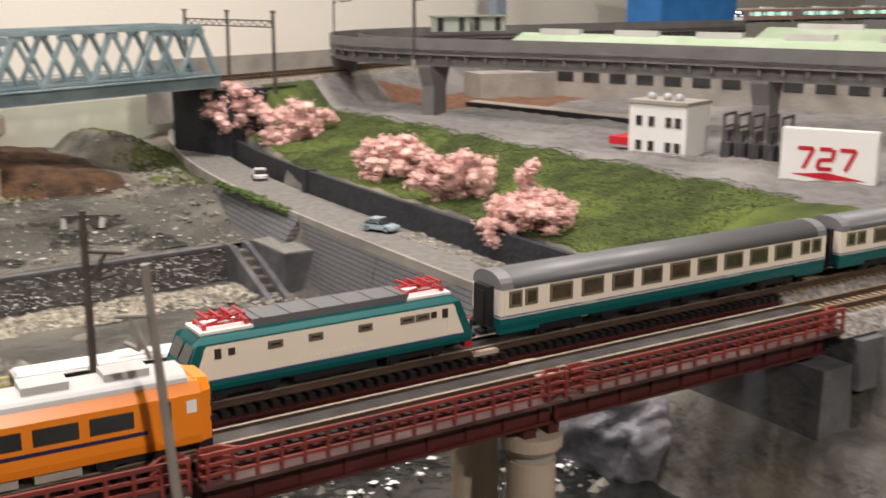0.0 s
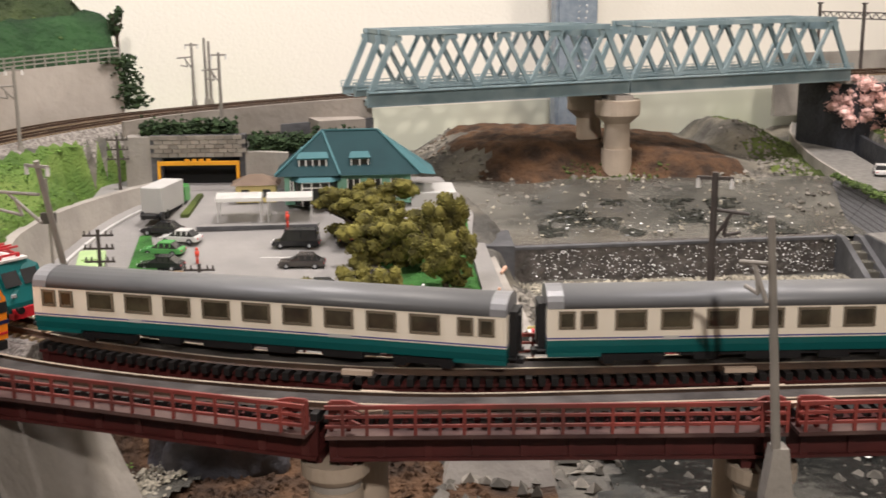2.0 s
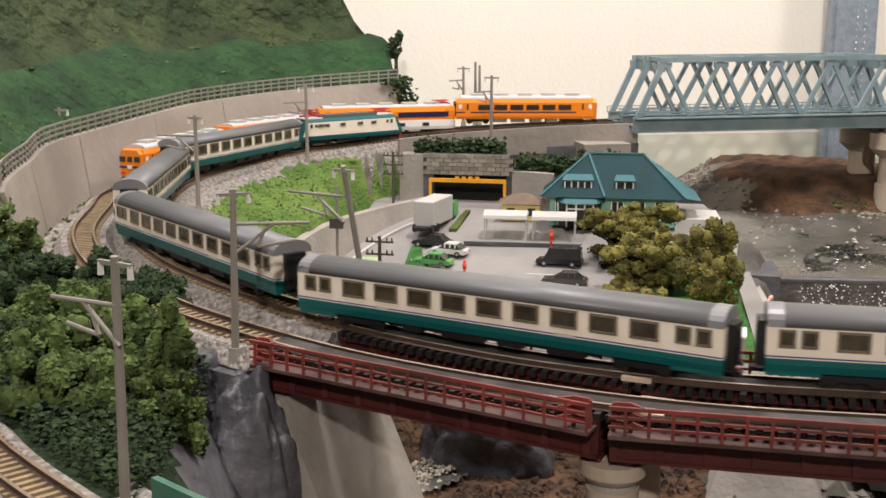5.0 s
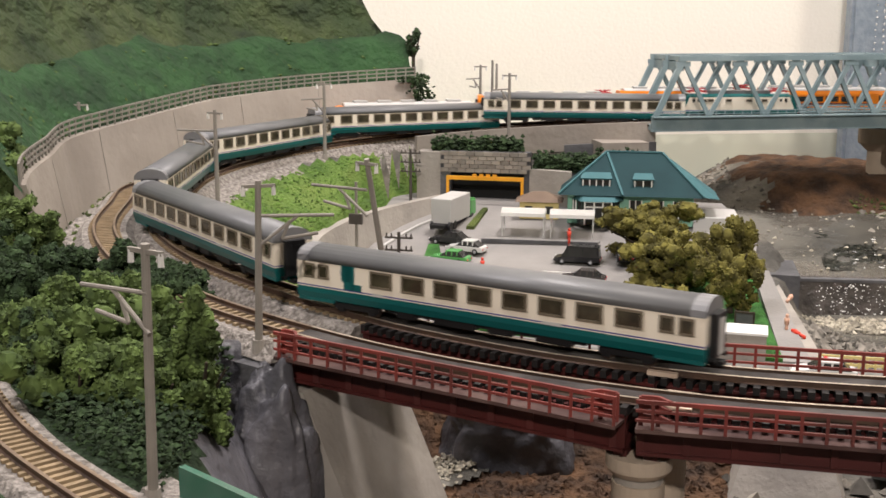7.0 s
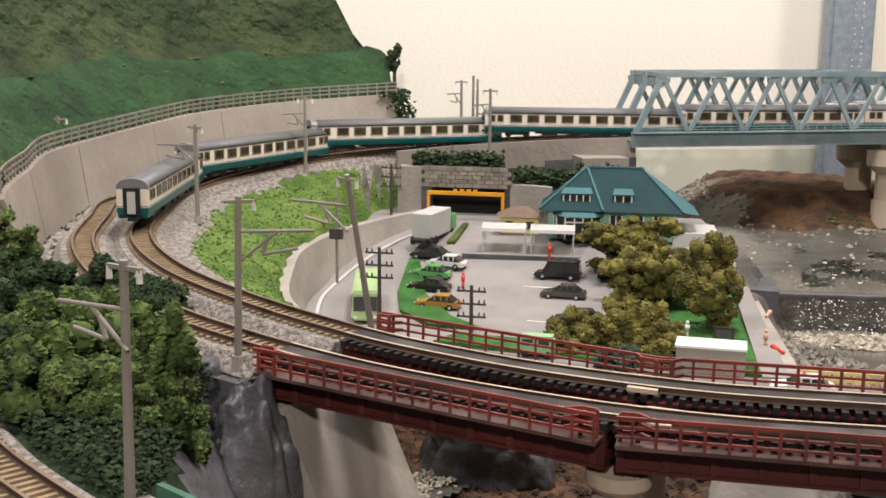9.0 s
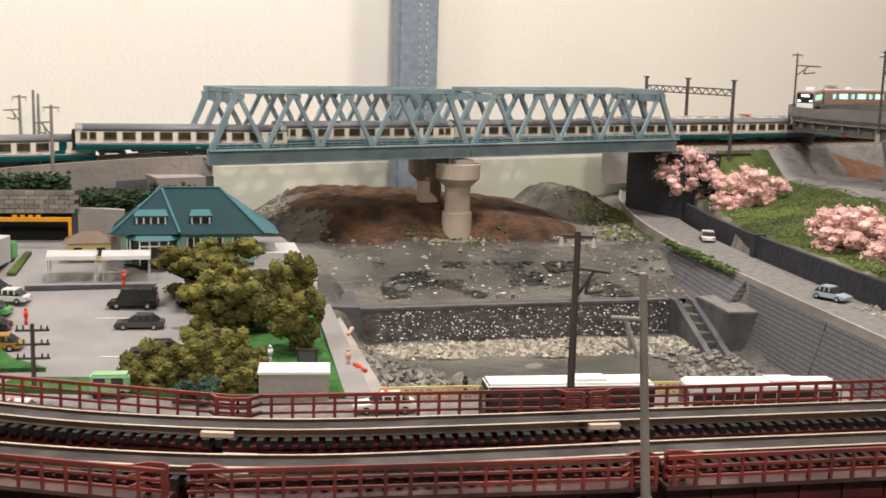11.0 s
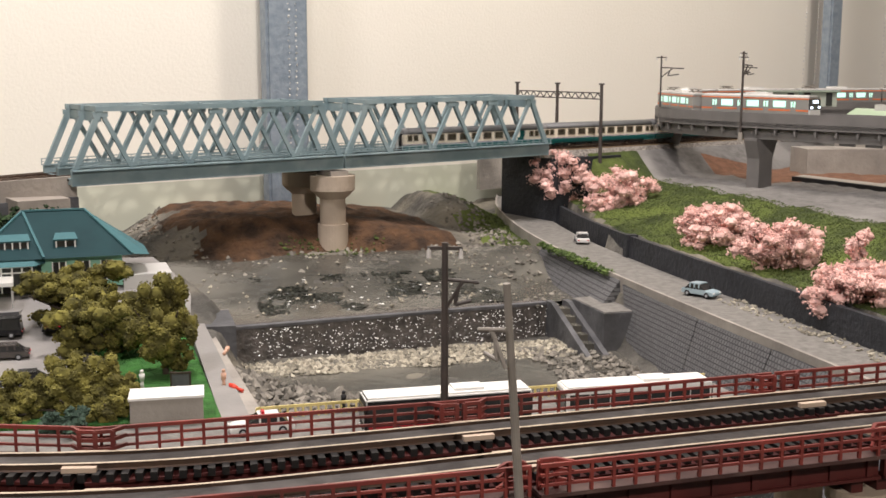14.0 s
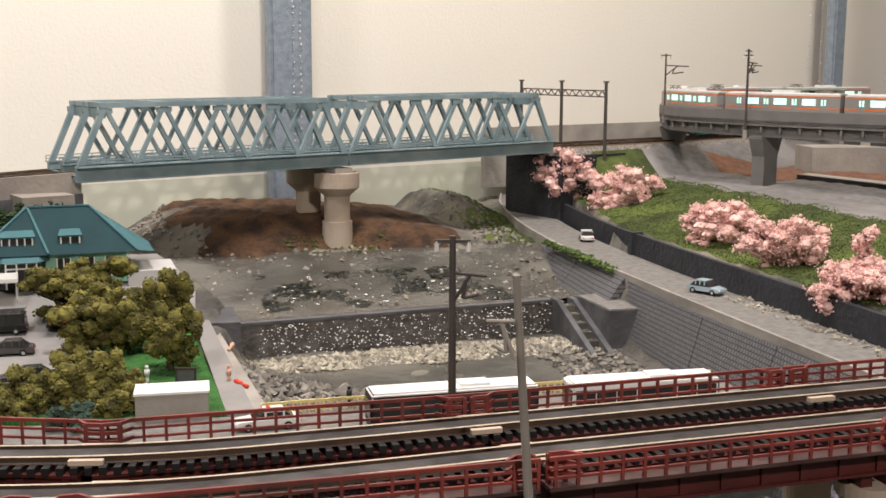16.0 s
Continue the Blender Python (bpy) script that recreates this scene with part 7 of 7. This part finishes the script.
def car(x, y, z, rz, body, label, length=.029, van=False, extra=None):
    t = thing("car", label, "car", "parked cars", at=pose(x, y, z, 0, 0, rz))
    L, w = length / 2, .0058
    bm = bmesh.new()
    prof = [(-L, .0018), (-L, .0048), (-L * .92, .0056), (L * .45, .0056), (L * .93, .0047), (L, .0038), (L, .0018)]
    a = [bm.verts.new((px, -w, pz)) for px, pz in prof]
    b = [bm.verts.new((px, w, pz)) for px, pz in prof]
    bm.faces.new(a)
    bm.faces.new(b[::-1])
    for k in range(len(prof)):
        j = (k + 1) % len(prof)
        bm.faces.new((a[k], a[j], b[j], b[k]))
    bmesh.ops.bevel(bm, geom=bm.edges[:], offset=.0005, segments=2, affect="EDGES")
    part("body", bm, body, t)
    top = .0092 if not van else .0125
    x0, x1, x2, x3 = (-L * .82, -L * .50, L * .10, L * .48) if not van else (-L * .97, -L * .92, L * .42, L * .66)
    bm = bmesh.new()
    v = [[bm.verts.new((px, s * (w - (.0004 if pz < .007 else .0012)), pz)) for px, pz in ((x0, .0055), (x1, top), (x2, top), (x3, .0055))] for s in (-1, 1)]
    bm.faces.new(v[0])
    bm.faces.new(v[1][::-1])
    for k in range(4):
        bm.faces.new((v[0][k], v[0][(k + 1) % 4], v[1][(k + 1) % 4], v[1][k]))
    part("glasshouse", bm, GLASS, t)
    bm = bmesh.new()
    box(bm, (x1 + x2) / 2, 0, top - .0002, x2 - x1 + .0008, (w - .0010) * 2, .0007)
    part("roof", bm, body, t)
    for s in (-1, 1):
        for px in ((x1 + x2) / 2, x1 + .0004, x2 - .0002):
            bm = bmesh.new()
            box(bm, px, s * (w - .0011), .0056, .0010, .0010, top - .0056)
            part("pillar", bm, body, t)
    for px in (-L * .60, L * .62):
        for s in (-1, 1):
            bm = bmesh.new()
            rod(bm, (px, s * (w - .0010), .0021), (px, s * (w + .0003), .0021), .0021, n=14)
            wh = part("wheel", bm, BLACK, t)
            bm = bmesh.new()
            rod(bm, (px, s * (w + .0002), .0021), (px, s * (w + .0005), .0021), .0011, n=10)
            part("rim", bm, SILVER, wh)
    for px, mat, nm in ((L, WHITE, "headlight"), (-L, BUFFER_RED, "tail_light")):
        for s in (-1, 1):
            bm = bmesh.new()
            box(bm, px * 1.003, s * .0042, .0036, .0004, .0018, .0008)
            part(nm, bm, mat, t)
    if extra:
        bm = bmesh.new()
        box(bm, -.0005, 0, top + .0004, .0016, .0040, .0014)
        part("roof_light_bar", bm, extra, t, "red roof light bar")
    return t


WHITE_CAR, BLACK_CAR = paint("white_car_paint", (.75, .74, .72)), paint("black_car_paint", (.02, .02, .022))
GREY_CAR, GREEN_CAR = paint("brown_grey_car_paint", (.075, .065, .06)), paint("green_car_paint", (.12, .40, .12))
GOLD_CAR, BLUE_CAR = paint("gold_car_paint", (.42, .22, .05)), paint("pale_blue_car_paint", (.36, .46, .50))
car(-.0920, .748, lot_z(.748) + .0017, 176, BLACK_CAR, "black van parked in the car park", .033, True)
car(-.0600, .757, lot_z(.757) + .0017, 100, BLACK_CAR, "black car parked under olive tree")
car(-.0850, .712, lot_z(.712) + .0017, 178, GREY_CAR, "dark grey saloon car parked on lot", .031)
car(-.0700, .650, lot_z(.65) + .0017, 182, BLACK_CAR, "black saloon car parked beside bush", .032)
car(-.1640, .672, lot_z(.672) + .0017, 176, GOLD_CAR, "gold coupe car parked on lawn edge", .030)
car(-.1780, .712, lot_z(.712) + .0017, 172, BLACK_CAR, "black saloon car parked on lawn edge", .030)
car(-.1820, .738, lot_z(.738) + .0017, 170, GREEN_CAR, "green and white car parked on lot")
car(-.1740, .758, lot_z(.758) + .0017, 168, WHITE_CAR, "white car parked behind the green car")
car(-.1890, .772, lot_z(.772) + .0017, 168, BLACK_CAR, "black car parked beside the lorry", .030)
car(.0500, .5330, .0004, 180, WHITE_CAR, "white police car with red roof light", .032, False, BUFFER_RED)
car(-.1300, .535, .0004, 178, WHITE_CAR, "white car with red roof light on road", .032, False, BUFFER_RED)
car(.4000, .948, .0194, 72, WHITE_CAR, "white car parked on the bank road", .029)
car(.3830, .695, .0192, -62, BLUE_CAR, "pale blue sports car parked on bank road", .026)


def bus(x, y, z, rz, length, lower, roof, band, label, stripes=None):
    t = thing("bus", label, "bus", "buses", at=pose(x, y, z, 0, 0, rz))
    L, w, h = length / 2, .0083, .0208
    bm = bmesh.new()
    box(bm, 0, 0, .0022, length, w * 2, h - .0022)
    bmesh.ops.bevel(bm, geom=[e for e in bm.edges], offset=.0012, segments=2, affect="EDGES")
    part("body", bm, lower, t)
    bm = bmesh.new()
    box(bm, 0, 0, h - .0028, length - .001, w * 2 - .0002, .0032)
    bmesh.ops.bevel(bm, geom=[e for e in bm.edges if e.verts[0].co.z > h - .001 and e.verts[1].co.z > h - .001], offset=.0010, segments=2, affect="EDGES")
    part("roof", bm, roof, t)
    for s in (-1, 1):
        for k in range(7):
            bm = bmesh.new()
            box(bm, -L + .007 + k * (length - .014) / 6.0, s * (w + .0001), .0105, (length - .014) / 6.0 - .0006, .0005, .0070)
            part("window", bm, band, t)
        if stripes:
            bm = bmesh.new()
            box(bm, 0, s * (w + .0001), .0040, length * .96, .0004, .0030)
            part("side_stripe", bm, stripes, t)
        for px in (-L * .62, L * .62):
            bm = bmesh.new()
            rod(bm, (px, s * (w - .0012), .0034), (px, s * (w + .0004), .0034), .0034, n=16)
            part("wheel", bm, BLACK, t)
    for px in (-L, L):
        bm = bmesh.new()
        box(bm, px * 1.002, 0, .0085, .0006, w * 1.75, .0092)
        part("windscreen", bm, band, t)
        for s in (-1, 1):
            bm = bmesh.new()
            box(bm, px * 1.003, s * .0062, .0040, .0006, .0022, .0012)
            part("lamp", bm, WHITE, t)
    bm = bmesh.new()
    box(bm, L * .25, 0, h + .0002, length * .18, .010, .0016)
    part("roof_unit", bm, roof, t)


PALE_GREEN = paint("pale_green_bus_paint", (.45, .62, .30))
TOUR_RED = paint("red_coach_paint", (.45, .04, .05))
bus(.1390, .5110, .0004, -2, .085, BLACK, WHITE, GLASS, "black and red tour bus with white roof", TOUR_RED)
bus(.2370, .5010, .0004, -4, .079, WHITE, WHITE, GLASS, "white and red tour bus with patterned roof", TOUR_RED)
bus(-.2080, .655, lot_z(.655) + .0017, 103, .072, PALE_GREEN, PALE_GREEN, GLASS, "pale green city bus beside the inner wall", WHITE)

lorry = thing("lorry", "silver box lorry with green cab on lot", "lorry", at=pose(-.1945, .806, lot_z(.806) + .0017, 0, 0, 80))
bm = bmesh.new()
box(bm, -.002, 0, .0050, .042, .0162, .0190)
bmesh.ops.bevel(bm, geom=bm.edges[:], offset=.0005, segments=1, affect="EDGES")
part("box_body", bm, LIGHT_GREY, lorry)
bm = bmesh.new()
box(bm, .027, 0, .0030, .0130, .0158, .0150)
bmesh.ops.bevel(bm, geom=bm.edges[:], offset=.0012, segments=2, affect="EDGES")
cab = part("cab", bm, GREEN_CAR, lorry)
bm = bmesh.new()
box(bm, .0335, 0, .0100, .0008, .0135, .0060)
part("windscreen", bm, GLASS, cab)
bm = bmesh.new()
box(bm, .0, 0, .0026, .062, .0110, .0026)
part("chassis", bm, BLACK, lorry)
for px in (-.022, -.014, .024):
    for s in (-1, 1):
        bm = bmesh.new()
        rod(bm, (px, s * .0062, .0034), (px, s * .0082, .0034), .0034, n=14)
        part("wheel", bm, BLACK, lorry)

kei = thing("small_truck", "pale green small truck behind bridge railing", "truck", at=pose(-.0880, .572, .0004, 0, 0, 178))
bm = bmesh.new()
box(bm, 0, 0, .0018, .020, .0098, .0105)
bmesh.ops.bevel(bm, geom=bm.edges[:], offset=.0012, segments=2, affect="EDGES")
kb = part("body", bm, paint("light_green_truck_paint", (.30, .55, .28)), kei)
for s in (-1, 1):
    for px in (-.004, .005):
        bm = bmesh.new()
        box(bm, px, s * .0050, .0070, .0060, .0004, .0036)
        part("window", bm, GLASS, kb)
    for px in (-.0065, .0065):
        bm = bmesh.new()
        rod(bm, (px, s * .0038, .0020), (px, s * .0052, .0020), .0020, n=12)
        part("wheel", bm, BLACK, kei)
shed = thing("storage_shed", "grey flat storage shed with white roof", "shed", at=pose(.0060, .5640, -.0005, 0, 0, -4))
bm = bmesh.new()
box(bm, 0, 0, 0, .036, .018, .0150)
part("wall", bm, CONCRETE, shed)
bm = bmesh.new()
box(bm, 0, 0, .0150, .0372, .0192, .0012)
part("roof", bm, WHITE, shed)
board = thing("notice_board", "dark wooden framed notice board on lawn", "notice board", at=pose(.0155, .612, .0015, 0, 0, -12))
for x in (-.0052, .0052):
    bm = bmesh.new()
    box(bm, x, 0, 0, .0010, .0012, .0115)
    part("post", bm, BARK, board)
bm = bmesh.new()
box(bm, 0, 0, .0020, .0095, .0008, .0080)
part("panel", bm, CONCRETE_DARK, board)
for z in (.0016, .0102):
    bm = bmesh.new()
    box(bm, 0, 0, z, .0115, .0013, .0010)
    part("frame_bar", bm, BARK, board)


def figurine(x, y, z, mat, label, lying=False, rz=0):
    """A tiny plain scale figure: one moulded lump."""
    bm = bmesh.new()
    rod(bm, (0, 0, 0), (0, 0, .0055), .0011, .0008, 8)
    rod(bm, (0, 0, .0050), (0, 0, .0088), .0013, .0016, 8)
    made = bmesh.ops.create_icosphere(bm, subdivisions=2, radius=.0011)["verts"]
    bmesh.ops.translate(bm, vec=(0, 0, .0102), verts=made)
    ob = tagged(link_mesh("figurine", bm, mat, True), label, "figurine", "scale figurines")
    ob.matrix_basis = pose(x, y, z + (.0012 if lying else 0), 82 if lying else 0, 0, rz)
    return ob


FIG_RED, FIG_SKIN = material("red_figure_paint", (.75, .06, .03), None, .5), material("beige_figure_paint", (.70, .42, .30), None, .5)
figurine(-.1560, .722, lot_z(.722) + .0015, FIG_RED, "tiny red plastic figure standing on car park")
figurine(-.1010, .778, lot_z(.778) + .0036, FIG_RED, "tiny red plastic figure beside the canopy")
figurine(-.0050, .620, .0022, INSULATOR, "tiny white plastic figure on the lawn")
figurine(.0400, .690, .0016, FIG_RED, "tiny red plastic figure lying on path", True, 200)
figurine(.0460, .685, .0016, FIG_SKIN, "tiny beige plastic figure lying on path", True, 160)
figurine(.0390, .612, .0016, FIG_SKIN, "tiny beige plastic figure on the river path")
figurine(.0480, .600, .0016, FIG_RED, "tiny red plastic figure lying on path", True, 215)
figurine(.0150, .800, lot_z(.80) + .002, FIG_SKIN, "tiny beige plastic figure beside the house terrace")
figurine(.0960, .5560, .0004, BLACK, "tiny dark plastic figure beside road fence")

# ---------------------------------------------------------------- ground beyond the cherry bank
sign = thing("billboard", "white roadside billboard with red numerals and stripe", "billboard", at=pose(.6145, .502, .046, 0, 0, -63))
bm = bmesh.new()
box(bm, 0, 0, .004, .062, .0070, .046)
bmesh.ops.bevel(bm, geom=bm.edges[:], offset=.0006, segments=2, affect="EDGES")
part("panel", bm, WHITE, sign)
for x in (-.022, .022):
    bm = bmesh.new()
    box(bm, x, 0, -.006, .003, .005, .015)
    part("leg", bm, LIGHT_GREY, sign)
for k, digit in enumerate("727"):
    x0 = -.0195 + k * .0135
    strokes = {"7": [((0, .0135), (.0100, .0135)), ((.0100, .0135), (.0040, 0))],
               "2": [((.0005, .0135), (.0085, .0135)), ((.0098, .0135), (.0092, .0072)), ((.0092, .0068), (.0004, .0062)), ((.0004, .0062), (-.0002, .0006)), ((-.0004, .0004), (.0088, .0004))]}[digit]
    bm = bmesh.new()
    for (ax, az), (bx, bz2) in strokes:
        beam(bm, (x0 + ax, -.0036, .0235 + az), (x0 + bx, -.0036, .0235 + bz2), .0006, .0026)
    part("numeral", bm, BUFFER_RED, sign)
bm = bmesh.new()
v = [bm.verts.new((x, -.0037, z)) for x, z in ((-.024, .0195), (0, .0215), (.025, .0175), (0, .0165))]
bm.faces.new(v)
part("red_stripe", bm, BUFFER_RED, sign)
for k in range(8):
    bm = bmesh.new()
    box(bm, -.010 + k * .0036, -.0036, .0125, .0026, .0004, .0022)
    part("small_lettering_bar", bm, FIG_SKIN, sign)

sub = thing("substation", "white substation building with grey flat roof", "building", at=pose(.6195, .659, .052, 0, 0, -74))
bm = bmesh.new()
box(bm, 0, 0, 0, .050, .034, .048)
part("wall", bm, WHITE, sub)
bm = bmesh.new()
box(bm, 0, 0, .048, .053, .037, .0025)
r = part("roof", bm, CONCRETE, sub)
for x in (-.012, .002, .012):
    bm = bmesh.new()
    made = bmesh.ops.create_uvsphere(bm, u_segments=12, v_segments=8, radius=.0035)["verts"]
    bmesh.ops.translate(bm, vec=(x, -.006, .0525), verts=made)
    part("roof_vent", bm, SILVER, r, smooth=True)
for x in (-.016, -.005, .010, .018):
    for z in (.012, .031):
        bm = bmesh.new()
        box(bm, x, -.0172, z, .0050, .0010, .0075)
        part("window", bm, GLASS, sub)
bm = bmesh.new()
prism(bm, [(-.044, -.016), (-.0255, -.016), (-.0255, .010), (-.044, .010)], .014, .0200)
part("red_awning", bm, BUFFER_RED, sub, "red lean-to roof")
gear = thing("switchgear", "dark grey substation switchgear frames on concrete", "switchgear", at=pose(.652, .598, .052, 0, 0, -66))
for k in range(5):
    bm = bmesh.new()
    for y in (-.012, .012):
        rod(bm, (-.022 + k * .011, y, 0), (-.022 + k * .011, y, .043), .0011, n=6)
    beam(bm, (-.022 + k * .011, -.012, .042), (-.022 + k * .011, .012, .042), .001, .002)
    beam(bm, (-.022 + k * .011, -.012, .033), (-.022 + k * .011, .012, .033), .001, .0015)
    part("frame", bm, POLE_DARK, gear)
    bm = bmesh.new()
    box(bm, -.022 + k * .011, -.002, 0, .0075, .012, .0210)
    for y in (-.004, 0, .004):
        rod(bm, (-.022 + k * .011, y, .0210), (-.022 + k * .011, y, .030), .0010, .0016, 6)
    part("transformer", bm, CONCRETE_DARK, gear)
yard = thing("yard_fence", "grey wire fence round the substation", "fence", at=pose(.613, .605, .052, 0, 0, -63))
for z in (.002, .0075, .0125):
    bm = bmesh.new()
    beam(bm, (-.07, 0, z), (.06, 0, z), .0005, .0008)
    part("rail", bm, CONCRETE, yard)
for k in range(22):
    bm = bmesh.new()
    box(bm, -.07 + k * .0062, 0, 0, .0008, .0008, .013)
    part("post", bm, CONCRETE, yard)
bm = bmesh.new()
prism(bm, [(.682, 1.035), (.700, 1.045), (.76, .76), (.735, .75)], .050, .0665)
tagged(link_mesh("platform", bm, CONCRETE), kind="structure")
bm = bmesh.new()
prism(bm, [(.678, 1.034), (.682, 1.036), (.735, .75), (.731, .749)], .050, .0662)
tagged(link_mesh("platform_edge", bm, BLACK), kind="structure")


def shed_building(x, y, z, rz, L, D, H, wall, roof, label, n):
    t = thing("depot_building", label, "building", "depot buildings behind the viaduct", at=pose(x, y, z, 0, 0, rz))
    bm = bmesh.new()
    box(bm, 0, 0, 0, L, D, H)
    part("wall", bm, wall, t)
    bm = bmesh.new()
    e = [bm.verts.new(p) for p in ((-L / 2 - .004, -D / 2 - .004, H), (L / 2 + .004, -D / 2 - .004, H), (L / 2 + .004, D / 2 + .004, H), (-L / 2 - .004, D / 2 + .004, H))]
    r = [bm.verts.new((-L / 2 - .004, 0, H + .018)), bm.verts.new((L / 2 + .004, 0, H + .018))]
    for q in ((e[0], e[1], r[1], r[0]), (e[2], e[3], r[0], r[1]), (e[1], e[2], r[1]), (e[3], e[0], r[0])):
        bm.faces.new(q)
    bm.faces.new(e[::-1])
    rf = part("roof", bm, roof, t)
    for k in range(n // 3):
        bm = bmesh.new()
        box(bm, -L / 2 + L * (k + .5) / (n // 3), 0, H + .014, L / n * 1.6, .012, .009)
        part("roof_vent", bm, LIGHT_GREY, rf)
    for k in range(n):
        bm = bmesh.new()
        box(bm, -L / 2 + L * (k + .5) / n, -D / 2 - .0004, H * .42, L / n * .62, .001, H * .34)
        part("window", bm, GLASS, t)


PALE_ROOF = material("pale_green_depot_roof", (.40, .50, .36), (.36, .46, .32), .6, grain=30, stain=(.46, .53, .42), stain_scale=15)
shed_building(.95, .93, .055, -66, .50, .10, .060, CONCRETE, PALE_ROOF, "long grey depot with pale green roof", 15)
shed_building(1.20, .80, .055, -66, .44, .14, .066, LIGHT_GREY, PALE_ROOF, "grey depot with pale green roof and vents", 9)
bm = bmesh.new()
box(bm, .800, 1.105, .060, .12, .05, .030, -12)
tagged(link_mesh("goods_shed", bm, CONCRETE), "weathered grey corrugated goods shed under viaduct", "building")
for k in range(2):
    s_k = LOOP.near(.88, 1.295)
    st = thing("platform_shelter", "pale grey glazed station platform shelter on viaduct", "shelter", "station shelters", at=pose(.78 + k * .055, 1.225, .133, 0, 0, -5))
    bm = bmesh.new()
    box(bm, 0, 0, .0, .046, .016, .018)
    part("glazing", bm, paint("pale_shelter_glazing", (.42, .46, .40)), st)
    bm = bmesh.new()
    box(bm, 0, 0, .018, .052, .022, .002)
    part("roof", bm, paint("shelter_roof", (.34, .40, .33)), st)
    for x in (-.018, .012):
        bm = bmesh.new()
        box(bm, x, -.0085, .001, .008, .001, .016)
        part("dark_panel", bm, GLASS, st)
blue = thing("storage_crate", "bright blue plastic storage crate against the wall", "crate", at=pose(1.46, 1.52, .10, 0, 0, 5))
bm = bmesh.new()
box(bm, 0, 0, 0, .20, .08, .10)
part("body", bm, paint("bright_blue_plastic", (.03, .20, .55)), blue)
bm = bmesh.new()
box(bm, 0, 0, .10, .21, .09, .008)
part("rim", bm, paint("bright_blue_plastic", (.03, .20, .55)), blue)
bm = bmesh.new()
box(bm, 1.46, 1.52, .04, .3, .12, .06, 5)
tagged(link_mesh("wall_shelf", bm, LIGHT_GREY), kind="structure")
bar = thing("green_barrier", "dark green metal barrier beside the branch track", "barrier")
bm = bmesh.new()
beam(bm, (-.158, .236, .0500), (-.118, .212, .0500), .0022, .0090)
part("panel", bm, paint("dark_green_barrier_paint", (.03, .13, .085)), bar)
for k in (0.1, .9):
    bm = bmesh.new()
    rod(bm, (-.158 + .04 * k, .236 - .024 * k, .02), (-.158 + .04 * k, .236 - .024 * k, .046), .0010, n=8)
    part("post", bm, POLE, bar)
rng = np.random.default_rng(77)
n = 620
xs = rng.uniform(.075, .312, n)
# white specks modelled for the glitter of light on the wet weir
foam = np.stack([xs, .7815 + .09 * (xs - .064) + rng.uniform(-.0006, .0004, n), rng.uniform(-.030, -.006, n)], -1)
GLINT_FLECK = material("white_water_glint", (.85, .85, .82), None, .15)
scatter("weir_glints", foam, (.0003, .0010), GLINT_FLECK, "white flecks standing for glints on the weir face", "water flecks", 78)
# white specks stand in for highlights on the upper river
glint = np.stack([rng.uniform(.10, .30, 60), rng.uniform(.83, .92, 60), np.zeros(60)], -1)
glint[:, 2] = river_z(glint[:, 1]) + .0012
# white flecks below the bridge serve as foam and as painted glints
fx = rng.uniform(.13, .34, 420)
fy = rng.uniform(.36, .48, 420)
keep = np.sin(fx * 46 + 3 * np.sin(fy * 40)) > .35
flecks = np.stack([fx, fy, np.full(420, -.0255)], -1)[keep]
scatter("rapids_flecks", flecks, (.0006, .0026), GLINT_FLECK, "white foam and glint flecks on darkened bridge water", "water flecks", 80, .3)
scatter("river_glints", glint, (.0005, .0018), GLINT_FLECK, "white flecks standing for glints on the river", "water flecks", 79, .3)


motions()
